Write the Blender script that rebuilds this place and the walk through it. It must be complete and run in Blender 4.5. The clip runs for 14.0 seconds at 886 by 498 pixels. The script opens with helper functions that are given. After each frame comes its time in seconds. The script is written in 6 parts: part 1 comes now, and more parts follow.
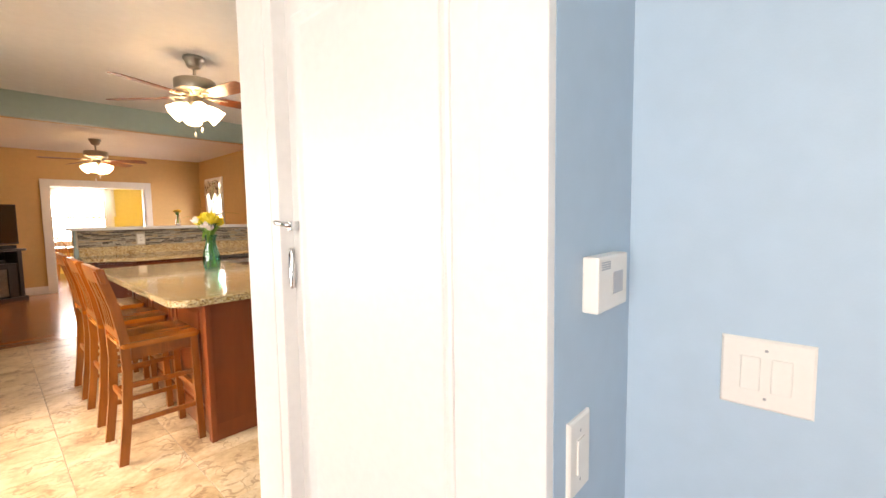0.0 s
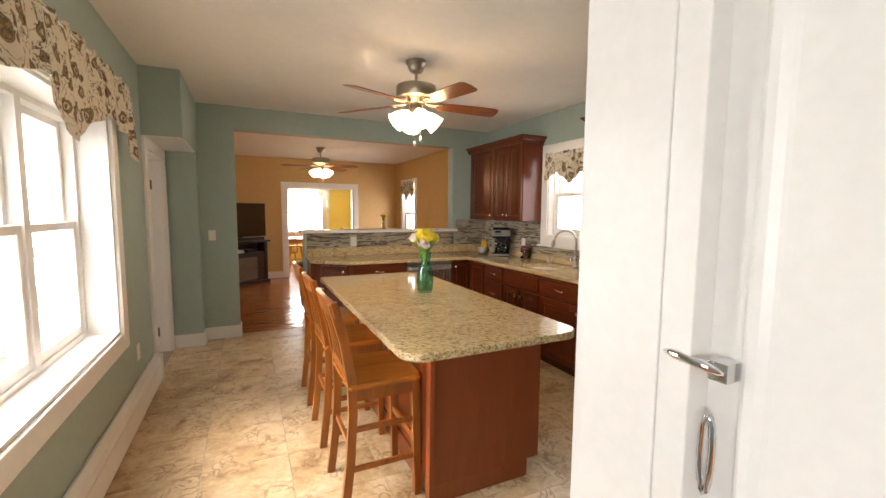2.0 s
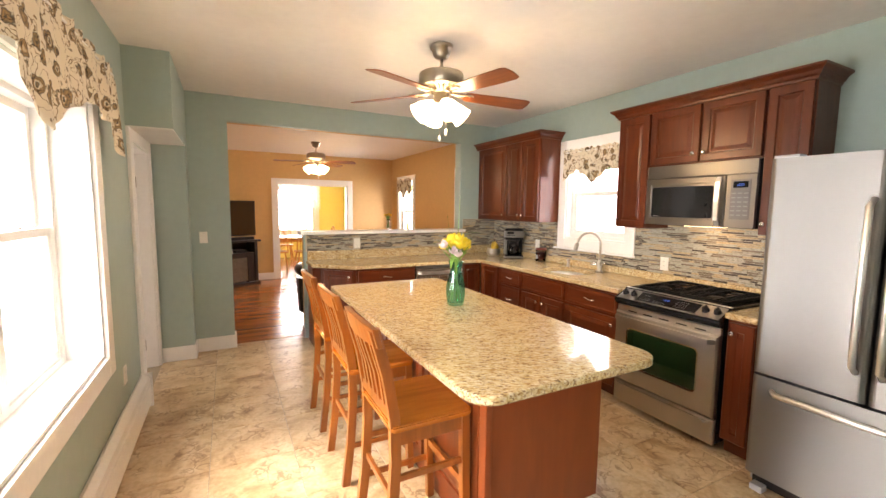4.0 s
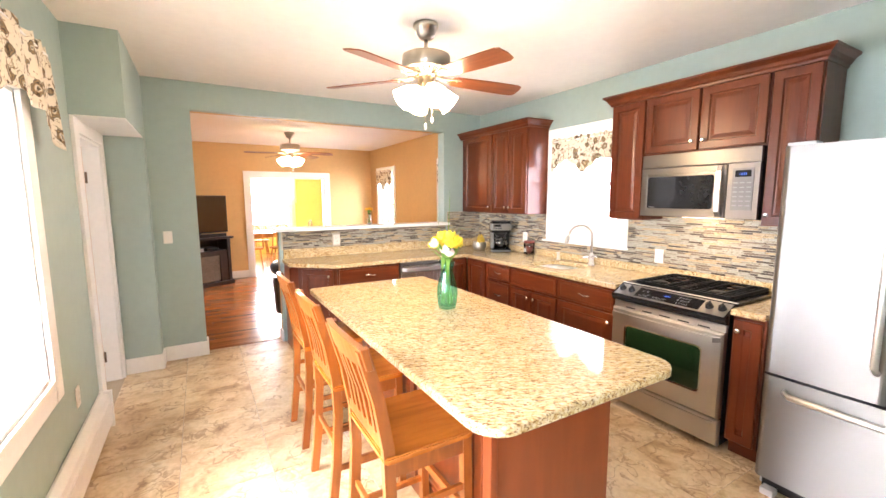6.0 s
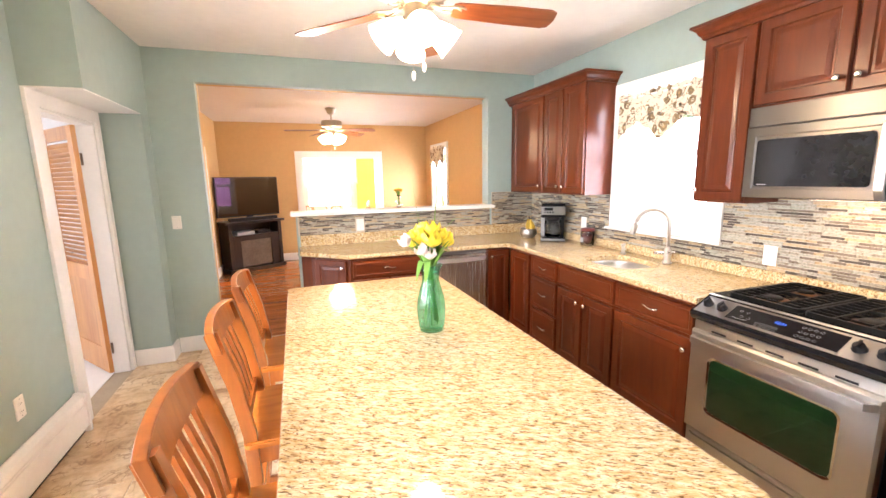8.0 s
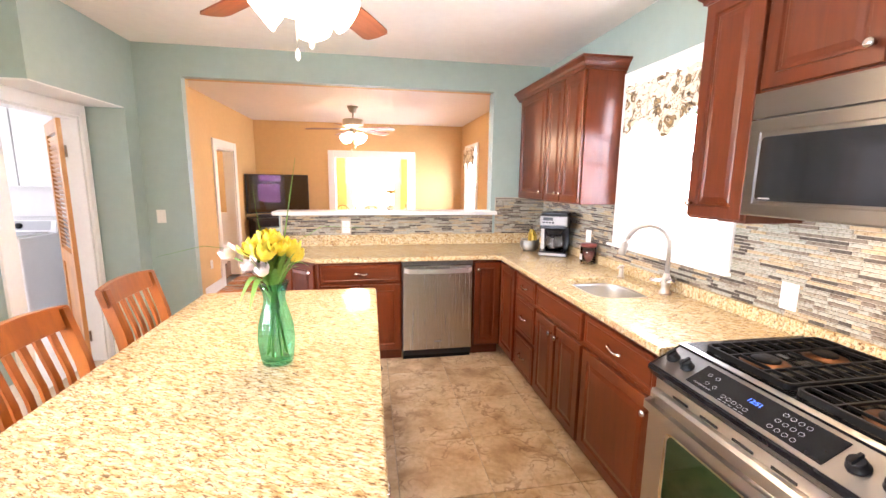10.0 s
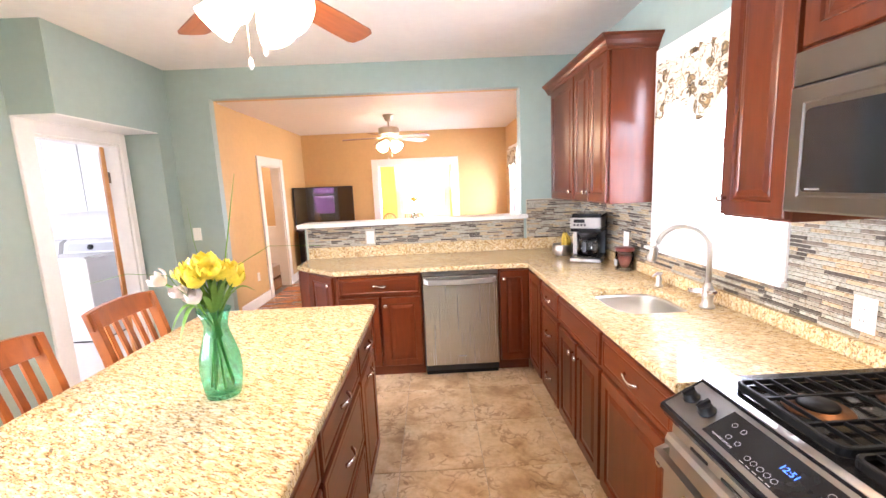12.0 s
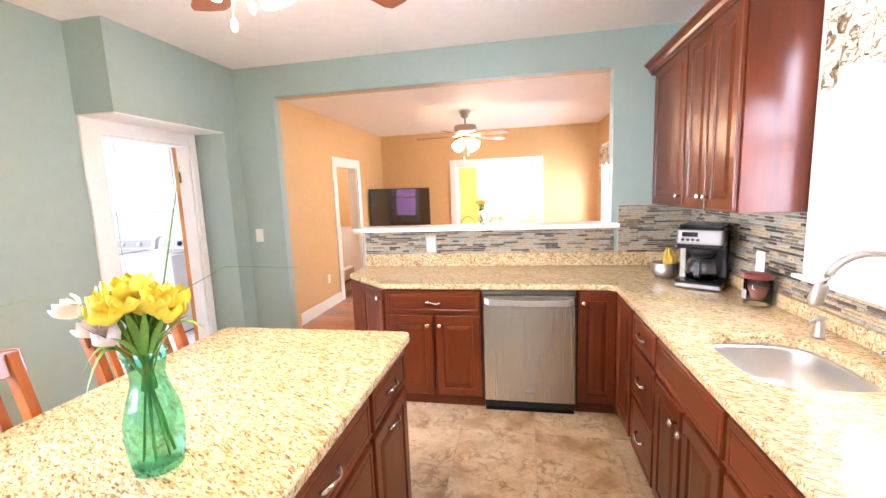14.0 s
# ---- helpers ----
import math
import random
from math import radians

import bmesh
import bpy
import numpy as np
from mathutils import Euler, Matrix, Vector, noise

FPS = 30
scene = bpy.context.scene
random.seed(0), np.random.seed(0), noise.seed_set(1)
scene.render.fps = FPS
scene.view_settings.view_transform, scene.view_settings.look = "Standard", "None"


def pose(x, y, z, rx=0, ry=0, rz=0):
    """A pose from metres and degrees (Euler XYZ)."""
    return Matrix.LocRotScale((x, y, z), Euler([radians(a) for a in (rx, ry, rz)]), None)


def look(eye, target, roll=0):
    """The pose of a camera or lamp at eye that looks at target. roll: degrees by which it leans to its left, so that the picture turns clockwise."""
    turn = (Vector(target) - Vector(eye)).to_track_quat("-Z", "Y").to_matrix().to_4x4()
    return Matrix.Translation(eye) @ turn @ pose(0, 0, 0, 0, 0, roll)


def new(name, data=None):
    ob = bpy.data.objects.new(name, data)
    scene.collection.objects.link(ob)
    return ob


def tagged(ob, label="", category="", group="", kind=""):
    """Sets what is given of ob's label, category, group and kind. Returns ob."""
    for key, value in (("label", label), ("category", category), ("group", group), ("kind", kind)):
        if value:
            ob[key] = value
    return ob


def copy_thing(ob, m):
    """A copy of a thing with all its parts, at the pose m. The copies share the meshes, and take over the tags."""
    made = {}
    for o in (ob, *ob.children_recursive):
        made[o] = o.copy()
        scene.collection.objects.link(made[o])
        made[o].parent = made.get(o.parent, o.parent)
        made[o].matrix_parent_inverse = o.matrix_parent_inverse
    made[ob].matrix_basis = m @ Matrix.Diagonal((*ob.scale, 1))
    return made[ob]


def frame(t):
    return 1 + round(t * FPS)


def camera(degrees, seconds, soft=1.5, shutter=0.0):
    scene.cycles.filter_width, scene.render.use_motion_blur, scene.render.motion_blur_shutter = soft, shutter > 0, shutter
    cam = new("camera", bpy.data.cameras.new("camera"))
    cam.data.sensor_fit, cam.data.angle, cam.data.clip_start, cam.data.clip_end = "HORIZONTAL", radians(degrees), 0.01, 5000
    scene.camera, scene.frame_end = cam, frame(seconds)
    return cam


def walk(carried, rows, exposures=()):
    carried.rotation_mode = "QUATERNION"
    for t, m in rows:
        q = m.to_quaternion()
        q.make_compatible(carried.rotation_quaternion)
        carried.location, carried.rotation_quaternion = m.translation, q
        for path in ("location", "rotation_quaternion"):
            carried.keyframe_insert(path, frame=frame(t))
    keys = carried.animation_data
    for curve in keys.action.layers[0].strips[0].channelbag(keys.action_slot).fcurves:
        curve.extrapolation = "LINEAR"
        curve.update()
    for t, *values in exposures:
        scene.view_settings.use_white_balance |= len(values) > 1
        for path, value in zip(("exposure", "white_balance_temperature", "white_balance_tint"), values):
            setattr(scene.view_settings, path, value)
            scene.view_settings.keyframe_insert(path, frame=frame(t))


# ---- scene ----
cam = camera(94.0, 14.0)
PATH = [
    (0, (-0.015, -0.014, 1.301), (1.463, 1.324, 1.145), -0.8),
    (0.5, (-0.019, 0.172, 1.374), (1.241, 1.716, 1.201), -0.6),
    (1, (-0.022, 0.385, 1.389), (1.034, 2.074, 1.212), -0.7),
    (1.5, (-0.013, 0.589, 1.404), (0.909, 2.355, 1.224), 0.1),
    (2, (0.008, 0.763, 1.486), (0.861, 2.563, 1.302), 0.5),
    (2.5, (-0.004, 0.891, 1.518), (0.844, 2.693, 1.334), 0.8),
    (3, (-0.047, 1.032, 1.511), (0.82, 2.826, 1.33), 0.9),
    (5.5, (-0.175, 1.324, 1.549), (0.817, 3.044, 1.307), -0.1),
    (6, (-0.078, 1.413, 1.55), (0.926, 3.126, 1.304), -0.2),
    (6.5, (0.083, 1.523, 1.568), (1.038, 3.261, 1.302), -0.7),
    (7, (0.254, 1.653, 1.551), (1.111, 3.436, 1.252), -1.4),
    (7.5, (0.431, 1.785, 1.545), (1.196, 3.604, 1.219), -1.4),
    (8, (0.64, 1.866, 1.537), (1.296, 3.724, 1.197), -1.0),
    (10.3, (1.554, 2.054, 1.521), (1.8, 4.012, 1.196), 0.3),
    (10.5, (1.608, 2.071, 1.514), (1.781, 4.037, 1.189), -0.1),
    (11, (1.734, 2.132, 1.517), (1.833, 4.105, 1.204), -1.2),
    (11.5, (1.81, 2.176, 1.528), (1.861, 4.152, 1.225), -2.3),
    (12, (1.833, 2.199, 1.531), (1.871, 4.176, 1.228), -2.6),
    (12.5, (1.833, 2.243, 1.53), (1.861, 4.219, 1.218), -2.1),
    (13, (1.871, 2.354, 1.527), (1.833, 4.33, 1.222), -1.9),
    (13.5, (1.941, 2.522, 1.528), (1.773, 4.494, 1.239), -2.0),
    (14, (1.981, 2.7, 1.517), (1.604, 4.645, 1.243), -2.2),
]
EXPOSURES = [(0.0, 0.5, 7600, 20), (0.5, 0.42, 7600, 18), (1.0, 0.25, 7100, 15), (1.5, 0.14, 7100, 15), (3.2, 0.34, 7400, 18), (5.2, 1.63, 6500, 18), (8.0, 1.73, 6200, 20), (10.5, 1.84, 5950, 21), (14.0, 1.93, 5700, 20)]
walk(cam, [(t, look(eye, target, roll)) for t, eye, target, roll in PATH], EXPOSURES)

# ---- world, sun, large lights ----
world = bpy.data.worlds.new("sky")
scene.world = world
world.use_nodes = True
wn = world.node_tree
sky = wn.nodes.new("ShaderNodeTexSky")
sky.sky_type, sky.sun_disc = "NISHITA", False
sky.sun_elevation, sky.sun_rotation = radians(49.3), radians(280.3)
wn.links.new(sky.outputs[0], wn.nodes["Background"].inputs[0])
wn.nodes["Background"].inputs[1].default_value = 0.15


def lamp(name, kind, m, power, colour=(1, 1, 1), size=(1, 1)):
    data = bpy.data.lights.new(name, kind)
    data.energy, data.color = power, colour
    if kind == "AREA":
        data.shape, data.size, data.size_y = "RECTANGLE", size[0], size[1]
    elif kind == "POINT":
        data.shadow_soft_size = size[0]
    elif kind == "SUN":
        data.angle = size[0]
    ob = new(name, data)
    ob.matrix_world = m
    return ob


DAY = (0.95, 0.98, 1.0)
WARM = (1.0, 0.70, 0.40)
lamp("sun", "SUN", look((-5.5, 4.0, 6.5), (0, 3, 0)), 5.0, (1.0, 0.95, 0.88), (radians(24),))
for k in range(5):
    z = 0.82 + 0.268 * k
    lamp("daylight_left_window", "AREA", look((-1.14, 3.26, z), (-0.14, 3.26, z - 1.05)), 29, DAY, (2.6, 0.40))
lamp("daylight_sink_window", "AREA", look((3.43, 4.265, 1.675), (1.0, 4.265, 0.9)), 34, DAY, (1.2, 1.3))
lamp("daylight_living_window", "AREA", look((3.47, 9.485, 1.44), (1, 9.3, 1.0)), 24, DAY, (0.7, 1.2))
lamp("daylight_living_window_near", "AREA", look((4.5, 6.85, 3.2), (2.4, 7.0, 0.8)), 60, DAY, (1.2, 1.0))
lamp("daylight_dining_window", "AREA", look((1.57, 14.22, 1.41), (1.5, 12, 1.2)), 85, DAY, (1.25, 1.3))
lamp("daylight_laundry_window", "AREA", look((-4.05, 5.4, 1.45), (-2, 5.7, 1.2)), 20, (1.0, 0.99, 0.97), (0.95, 1.05))
lamp("daylight_blue_room_window", "AREA", look((-1.77, -0.55, 1.45), (0.6, 0.3, 1.25)), 48, DAY, (1.2, 1.2))
lamp("hall_lamp", "POINT", pose(-1.9, 9.0, 2.2), 14, (1.0, 0.86, 0.68), (0.08,))
lamp("fan_bulbs", "POINT", pose(1.222, 3.835, 2.10), 14, WARM, (0.09,))
lamp("fan_bulbs", "POINT", pose(1.235, 8.49, 2.06), 10, WARM, (0.09,))
lamp("microwave_lamp", "AREA", look((3.02, 3.03, 1.396), (3.02, 3.03, 0.9)), 0.6, WARM, (0.28, 0.06))

# ---- materials ----
def mat(name, colour, rough=0.5, metal=0.0, var=0.12, scale=6.0, bump=0.0, bump_scale=60.0, random_obj=0.0, coat=0.0, spec=0.5):
    """A surface with two scales of variation in its colour and fine relief."""
    m = bpy.data.materials.new(name)
    m.use_nodes = True
    n, l = m.node_tree.nodes, m.node_tree.links
    b = n["Principled BSDF"]
    b.inputs["Roughness"].default_value, b.inputs["Metallic"].default_value = rough, metal
    b.inputs["Coat Weight"].default_value = coat
    b.inputs["Specular IOR Level"].default_value = spec
    co = n.new("ShaderNodeTexCoord")
    n1, n2 = n.new("ShaderNodeTexNoise"), n.new("ShaderNodeTexNoise")
    n1.inputs["Scale"].default_value, n2.inputs["Scale"].default_value = scale * 0.3, scale * 5
    n1.inputs["Detail"].default_value, n2.inputs["Detail"].default_value = 4, 3
    add = n.new("ShaderNodeMath")
    add.operation = "ADD"
    for k in (n1, n2):
        l.new(co.outputs["Object"], k.inputs["Vector"])
    l.new(n1.outputs[0], add.inputs[0])
    l.new(n2.outputs[0], add.inputs[1])
    hsv = n.new("ShaderNodeHueSaturation")
    hsv.inputs["Color"].default_value = (*colour, 1)
    mr = n.new("ShaderNodeMapRange")
    mr.inputs["From Min"].default_value, mr.inputs["From Max"].default_value = 0.6, 1.4
    mr.inputs["To Min"].default_value, mr.inputs["To Max"].default_value = 1 - var, 1 + var
    l.new(add.outputs[0], mr.inputs["Value"])
    val = mr.outputs[0]
    if random_obj:
        oi, mul = n.new("ShaderNodeObjectInfo"), n.new("ShaderNodeMapRange")
        mul.inputs["To Min"].default_value, mul.inputs["To Max"].default_value = 1 - random_obj, 1 + random_obj
        l.new(oi.outputs["Random"], mul.inputs["Value"])
        x = n.new("ShaderNodeMath")
        x.operation = "MULTIPLY"
        l.new(val, x.inputs[0])
        l.new(mul.outputs[0], x.inputs[1])
        val = x.outputs[0]
    l.new(val, hsv.inputs["Value"])
    l.new(hsv.outputs[0], b.inputs["Base Color"])
    if bump:
        nb, bp = n.new("ShaderNodeTexNoise"), n.new("ShaderNodeBump")
        nb.inputs["Scale"].default_value, nb.inputs["Detail"].default_value = bump_scale, 3
        bp.inputs["Strength"].default_value, bp.inputs["Distance"].default_value = bump, 0.002
        l.new(co.outputs["Object"], nb.inputs["Vector"])
        l.new(nb.outputs[0], bp.inputs["Height"])
        l.new(bp.outputs[0], b.inputs["Normal"])
    return m


def ramp(n, stops):
    r = n.new("ShaderNodeValToRGB")
    e = r.color_ramp.elements
    e[0].position, e[0].color = stops[0][0], (*stops[0][1], 1)
    e[1].position, e[1].color = stops[-1][0], (*stops[-1][1], 1)
    for p, c in stops[1:-1]:
        x = e.new(p)
        x.color = (*c, 1)
    return r


def wood(name, dark, light, stretch=(18, 18, 1.2), rough=0.35, coat=0.3, rnd=0.15):
    """Grain drawn out along one axis of the object."""
    m = bpy.data.materials.new(name)
    m.use_nodes = True
    n, l = m.node_tree.nodes, m.node_tree.links
    b = n["Principled BSDF"]
    b.inputs["Roughness"].default_value, b.inputs["Coat Weight"].default_value = rough, coat
    b.inputs["Coat Roughness"].default_value, b.inputs["Specular IOR Level"].default_value = 0.18, 0.38
    co, mp, oi = n.new("ShaderNodeTexCoord"), n.new("ShaderNodeMapping"), n.new("ShaderNodeObjectInfo")
    mp.inputs["Scale"].default_value = stretch
    l.new(co.outputs["Object"], mp.inputs["Vector"])
    sh = n.new("ShaderNodeVectorMath")
    sc = n.new("ShaderNodeVectorMath")
    sc.operation = "SCALE"
    sc.inputs[0].default_value = (37, 23, 11)
    l.new(oi.outputs["Random"], sc.inputs["Scale"])
    l.new(mp.outputs[0], sh.inputs[0])
    l.new(sc.outputs[0], sh.inputs[1])
    g, g2 = n.new("ShaderNodeTexNoise"), n.new("ShaderNodeTexNoise")
    g.inputs["Scale"].default_value, g.inputs["Detail"].default_value = 3.0, 8
    g.inputs["Distortion"].default_value = 0.6
    g2.inputs["Scale"].default_value, g2.inputs["Detail"].default_value = 0.35, 2
    l.new(sh.outputs[0], g.inputs["Vector"])
    l.new(sh.outputs[0], g2.inputs["Vector"])
    mix = n.new("ShaderNodeMath")
    mix.operation = "MULTIPLY_ADD"
    mix.inputs[1].default_value = 0.6
    l.new(g2.outputs[0], mix.inputs[0])
    half = n.new("ShaderNodeMath")
    half.operation = "MULTIPLY"
    half.inputs[1].default_value = 0.5
    l.new(g.outputs[0], half.inputs[0])
    l.new(half.outputs[0], mix.inputs[2])
    r = ramp(n, [(0.38, dark), (0.72, light)])
    l.new(mix.outputs[0], r.inputs[0])
    hsv, mr = n.new("ShaderNodeHueSaturation"), n.new("ShaderNodeMapRange")
    mr.inputs["To Min"].default_value, mr.inputs["To Max"].default_value = 1 - rnd, 1 + rnd
    l.new(oi.outputs["Random"], mr.inputs["Value"])
    l.new(mr.outputs[0], hsv.inputs["Value"])
    l.new(r.outputs[0], hsv.inputs["Color"])
    l.new(hsv.outputs[0], b.inputs["Base Color"])
    bp = n.new("ShaderNodeBump")
    bp.inputs["Strength"].default_value, bp.inputs["Distance"].default_value = 0.12, 0.001
    l.new(g.outputs[0], bp.inputs["Height"])
    l.new(bp.outputs[0], b.inputs["Normal"])
    return m


def granite_mat():
    """Cream and gold stone with short dark flecks that lie along one direction."""
    m = bpy.data.materials.new("granite")
    m.use_nodes = True
    n, l = m.node_tree.nodes, m.node_tree.links
    b = n["Principled BSDF"]
    b.inputs["Roughness"].default_value = 0.09
    b.inputs["Coat Weight"].default_value = 0.2
    co, turn, mp = n.new("ShaderNodeTexCoord"), n.new("ShaderNodeMapping"), n.new("ShaderNodeMapping")
    turn.inputs["Rotation"].default_value = (0, 0, radians(28))
    mp.inputs["Scale"].default_value = (0.42, 1.25, 0.8)
    l.new(co.outputs["Object"], turn.inputs["Vector"])
    l.new(turn.outputs[0], mp.inputs["Vector"])
    a, c, d, e = (n.new("ShaderNodeTexNoise") for _ in range(4))
    for k, sc, det, dis in ((a, 80, 5, 0.6), (c, 132, 5, 1.0), (d, 9, 3, 0.5), (e, 36, 4, 0.8)):
        k.inputs["Scale"].default_value, k.inputs["Detail"].default_value = sc, det
        k.inputs["Distortion"].default_value = dis
        l.new(mp.outputs[0], k.inputs["Vector"])
    r1 = ramp(n, [(0.32, (0.45, 0.29, 0.115)), (0.42, (0.58, 0.435, 0.215)), (0.52, (0.65, 0.53, 0.315)), (0.66, (0.71, 0.62, 0.435))])
    l.new(a.outputs[0], r1.inputs[0])
    r2 = ramp(n, [(0.30, (0.07, 0.035, 0.02)), (0.385, (0.20, 0.10, 0.055)), (0.425, (0.58, 0.39, 0.24)), (0.465, (1, 1, 1))])
    l.new(c.outputs[0], r2.inputs[0])
    r3 = ramp(n, [(0.3, (0.84, 0.78, 0.68)), (0.7, (1, 1, 1))])
    l.new(d.outputs[0], r3.inputs[0])
    r4 = ramp(n, [(0.30, (0.46, 0.31, 0.17)), (0.38, (0.84, 0.74, 0.58)), (0.45, (1, 1, 1))])
    l.new(e.outputs[0], r4.inputs[0])
    at = r1.outputs[0]
    for layer, f in ((r2, 0.76), (r3, 0.6), (r4, 0.6)):
        x = n.new("ShaderNodeMixRGB")
        x.blend_type, x.inputs[0].default_value = "MULTIPLY", f
        l.new(at, x.inputs[1])
        l.new(layer.outputs[0], x.inputs[2])
        at = x.outputs[0]
    l.new(at, b.inputs["Base Color"])
    return m


def stone_tile_mat():
    m = bpy.data.materials.new("floor_tile")
    m.use_nodes = True
    n, l = m.node_tree.nodes, m.node_tree.links
    b = n["Principled BSDF"]
    b.inputs["Roughness"].default_value = 0.28
    co, oi = n.new("ShaderNodeTexCoord"), n.new("ShaderNodeObjectInfo")
    sc, sh = n.new("ShaderNodeVectorMath"), n.new("ShaderNodeVectorMath")
    sc.operation = "SCALE"
    sc.inputs[0].default_value = (91, 57, 33)
    l.new(oi.outputs["Random"], sc.inputs["Scale"])
    l.new(co.outputs["Object"], sh.inputs[0])
    l.new(sc.outputs[0], sh.inputs[1])
    a, v, w = (n.new("ShaderNodeTexNoise") for _ in range(3))
    for k, s, det, dis in ((a, 4.2, 7, 0.8), (v, 10.5, 9, 0.8), (w, 34, 5, 0.3)):
        k.inputs["Scale"].default_value, k.inputs["Detail"].default_value, k.inputs["Distortion"].default_value = s, det, dis
        l.new(sh.outputs[0], k.inputs["Vector"])
    r = ramp(n, [(0.3, (0.36, 0.225, 0.11)), (0.44, (0.57, 0.41, 0.235)), (0.58, (0.68, 0.535, 0.35)), (0.75, (0.71, 0.60, 0.44))])
    l.new(a.outputs[0], r.inputs[0])
    rv = ramp(n, [(0.44, (1, 1, 1)), (0.485, (0.36, 0.22, 0.12)), (0.505, (0.30, 0.18, 0.10)), (0.535, (1, 1, 1))])
    l.new(v.outputs[0], rv.inputs[0])
    rw = ramp(n, [(0.35, (0.86, 0.83, 0.78)), (0.6, (1, 1, 1))])
    l.new(w.outputs[0], rw.inputs[0])
    x, y = n.new("ShaderNodeMixRGB"), n.new("ShaderNodeMixRGB")
    for k, f in ((x, 0.5), (y, 1.0)):
        k.blend_type, k.inputs[0].default_value = "MULTIPLY", f
    msk = n.new("ShaderNodeTexNoise")
    msk.inputs["Scale"].default_value, msk.inputs["Detail"].default_value = 6.0, 3
    l.new(sh.outputs[0], msk.inputs["Vector"])
    mrm = n.new("ShaderNodeMapRange")
    mrm.inputs["From Min"].default_value, mrm.inputs["From Max"].default_value = 0.46, 0.58
    mrm.inputs["To Min"].default_value, mrm.inputs["To Max"].default_value = 0.06, 0.62
    l.new(msk.outputs[0], mrm.inputs["Value"])
    l.new(mrm.outputs[0], x.inputs[0])
    l.new(r.outputs[0], x.inputs[1])
    l.new(rv.outputs[0], x.inputs[2])
    l.new(x.outputs[0], y.inputs[1])
    l.new(rw.outputs[0], y.inputs[2])
    l.new(y.outputs[0], b.inputs["Base Color"])
    bp = n.new("ShaderNodeBump")
    bp.inputs["Strength"].default_value, bp.inputs["Distance"].default_value = 0.25, 0.002
    l.new(a.outputs[0], bp.inputs["Height"])
    l.new(bp.outputs[0], b.inputs["Normal"])
    return m


def mosaic_mat(island):
    """Strips of glass and stone: each strip takes one of six colours."""
    m = bpy.data.materials.new("mosaic_strip")
    m.use_nodes = True
    n, l = m.node_tree.nodes, m.node_tree.links
    b = n["Principled BSDF"]
    b.inputs["Roughness"].default_value = 0.18
    if island:
        src = n.new("ShaderNodeNewGeometry").outputs["Random Per Island"]
    else:
        src = n.new("ShaderNodeObjectInfo").outputs["Random"]
    r = ramp(n, [(0.0, (0.40, 0.385, 0.315)), (0.30, (0.48, 0.37, 0.23)), (0.50, (0.225, 0.185, 0.145)), (0.70, (0.105, 0.090, 0.075)), (0.88, (0.34, 0.305, 0.235))])
    r.color_ramp.interpolation = "CONSTANT"
    l.new(src, r.inputs[0])
    t, nz = n.new("ShaderNodeTexCoord"), n.new("ShaderNodeTexNoise")
    nz.inputs["Scale"].default_value, nz.inputs["Detail"].default_value = 90, 4
    l.new(t.outputs["Object"], nz.inputs["Vector"])
    rr = ramp(n, [(0.36, (0.66, 0.60, 0.52)), (0.5, (0.97, 0.96, 0.95)), (0.65, (1, 1, 1))])
    l.new(nz.outputs[0], rr.inputs[0])
    x = n.new("ShaderNodeMixRGB")
    x.blend_type, x.inputs[0].default_value = "MULTIPLY", 1
    l.new(r.outputs[0], x.inputs[1])
    l.new(rr.outputs[0], x.inputs[2])
    l.new(x.outputs[0], b.inputs["Base Color"])
    return m


def brushed_mat(name, colour=(0.25, 0.24, 0.23), rough=0.38, axis=(1, 1, 60), aniso=0.85, relief=0.05, spread=0.07):
    m = bpy.data.materials.new(name)
    m.use_nodes = True
    n, l = m.node_tree.nodes, m.node_tree.links
    b = n["Principled BSDF"]
    b.inputs["Metallic"].default_value, b.inputs["Base Color"].default_value = 1.0, (*colour, 1)
    b.inputs["Anisotropic"].default_value = aniso
    up = n.new("ShaderNodeCombineXYZ")
    up.inputs[2].default_value = 1.0
    l.new(up.outputs[0], b.inputs["Tangent"])
    co, mp, nz = n.new("ShaderNodeTexCoord"), n.new("ShaderNodeMapping"), n.new("ShaderNodeTexNoise")
    mp.inputs["Scale"].default_value = axis
    nz.inputs["Scale"].default_value, nz.inputs["Detail"].default_value = 8, 4
    l.new(co.outputs["Object"], mp.inputs[0])
    l.new(mp.outputs[0], nz.inputs["Vector"])
    mr = n.new("ShaderNodeMapRange")
    mr.inputs["To Min"].default_value, mr.inputs["To Max"].default_value = rough - spread, rough + spread
    l.new(nz.outputs[0], mr.inputs["Value"])
    l.new(mr.outputs[0], b.inputs["Roughness"])
    bp = n.new("ShaderNodeBump")
    bp.inputs["Strength"].default_value, bp.inputs["Distance"].default_value = relief, 0.0005
    l.new(nz.outputs[0], bp.inputs["Height"])
    l.new(bp.outputs[0], b.inputs["Normal"])
    return m


def glow_mat(name, colour, strength, base=(0.9, 0.88, 0.82)):
    m = bpy.data.materials.new(name)
    m.use_nodes = True
    b = m.node_tree.nodes["Principled BSDF"]
    b.inputs["Base Color"].default_value = (*base, 1)
    b.inputs["Emission Color"].default_value, b.inputs["Emission Strength"].default_value = (*colour, 1), strength
    return m


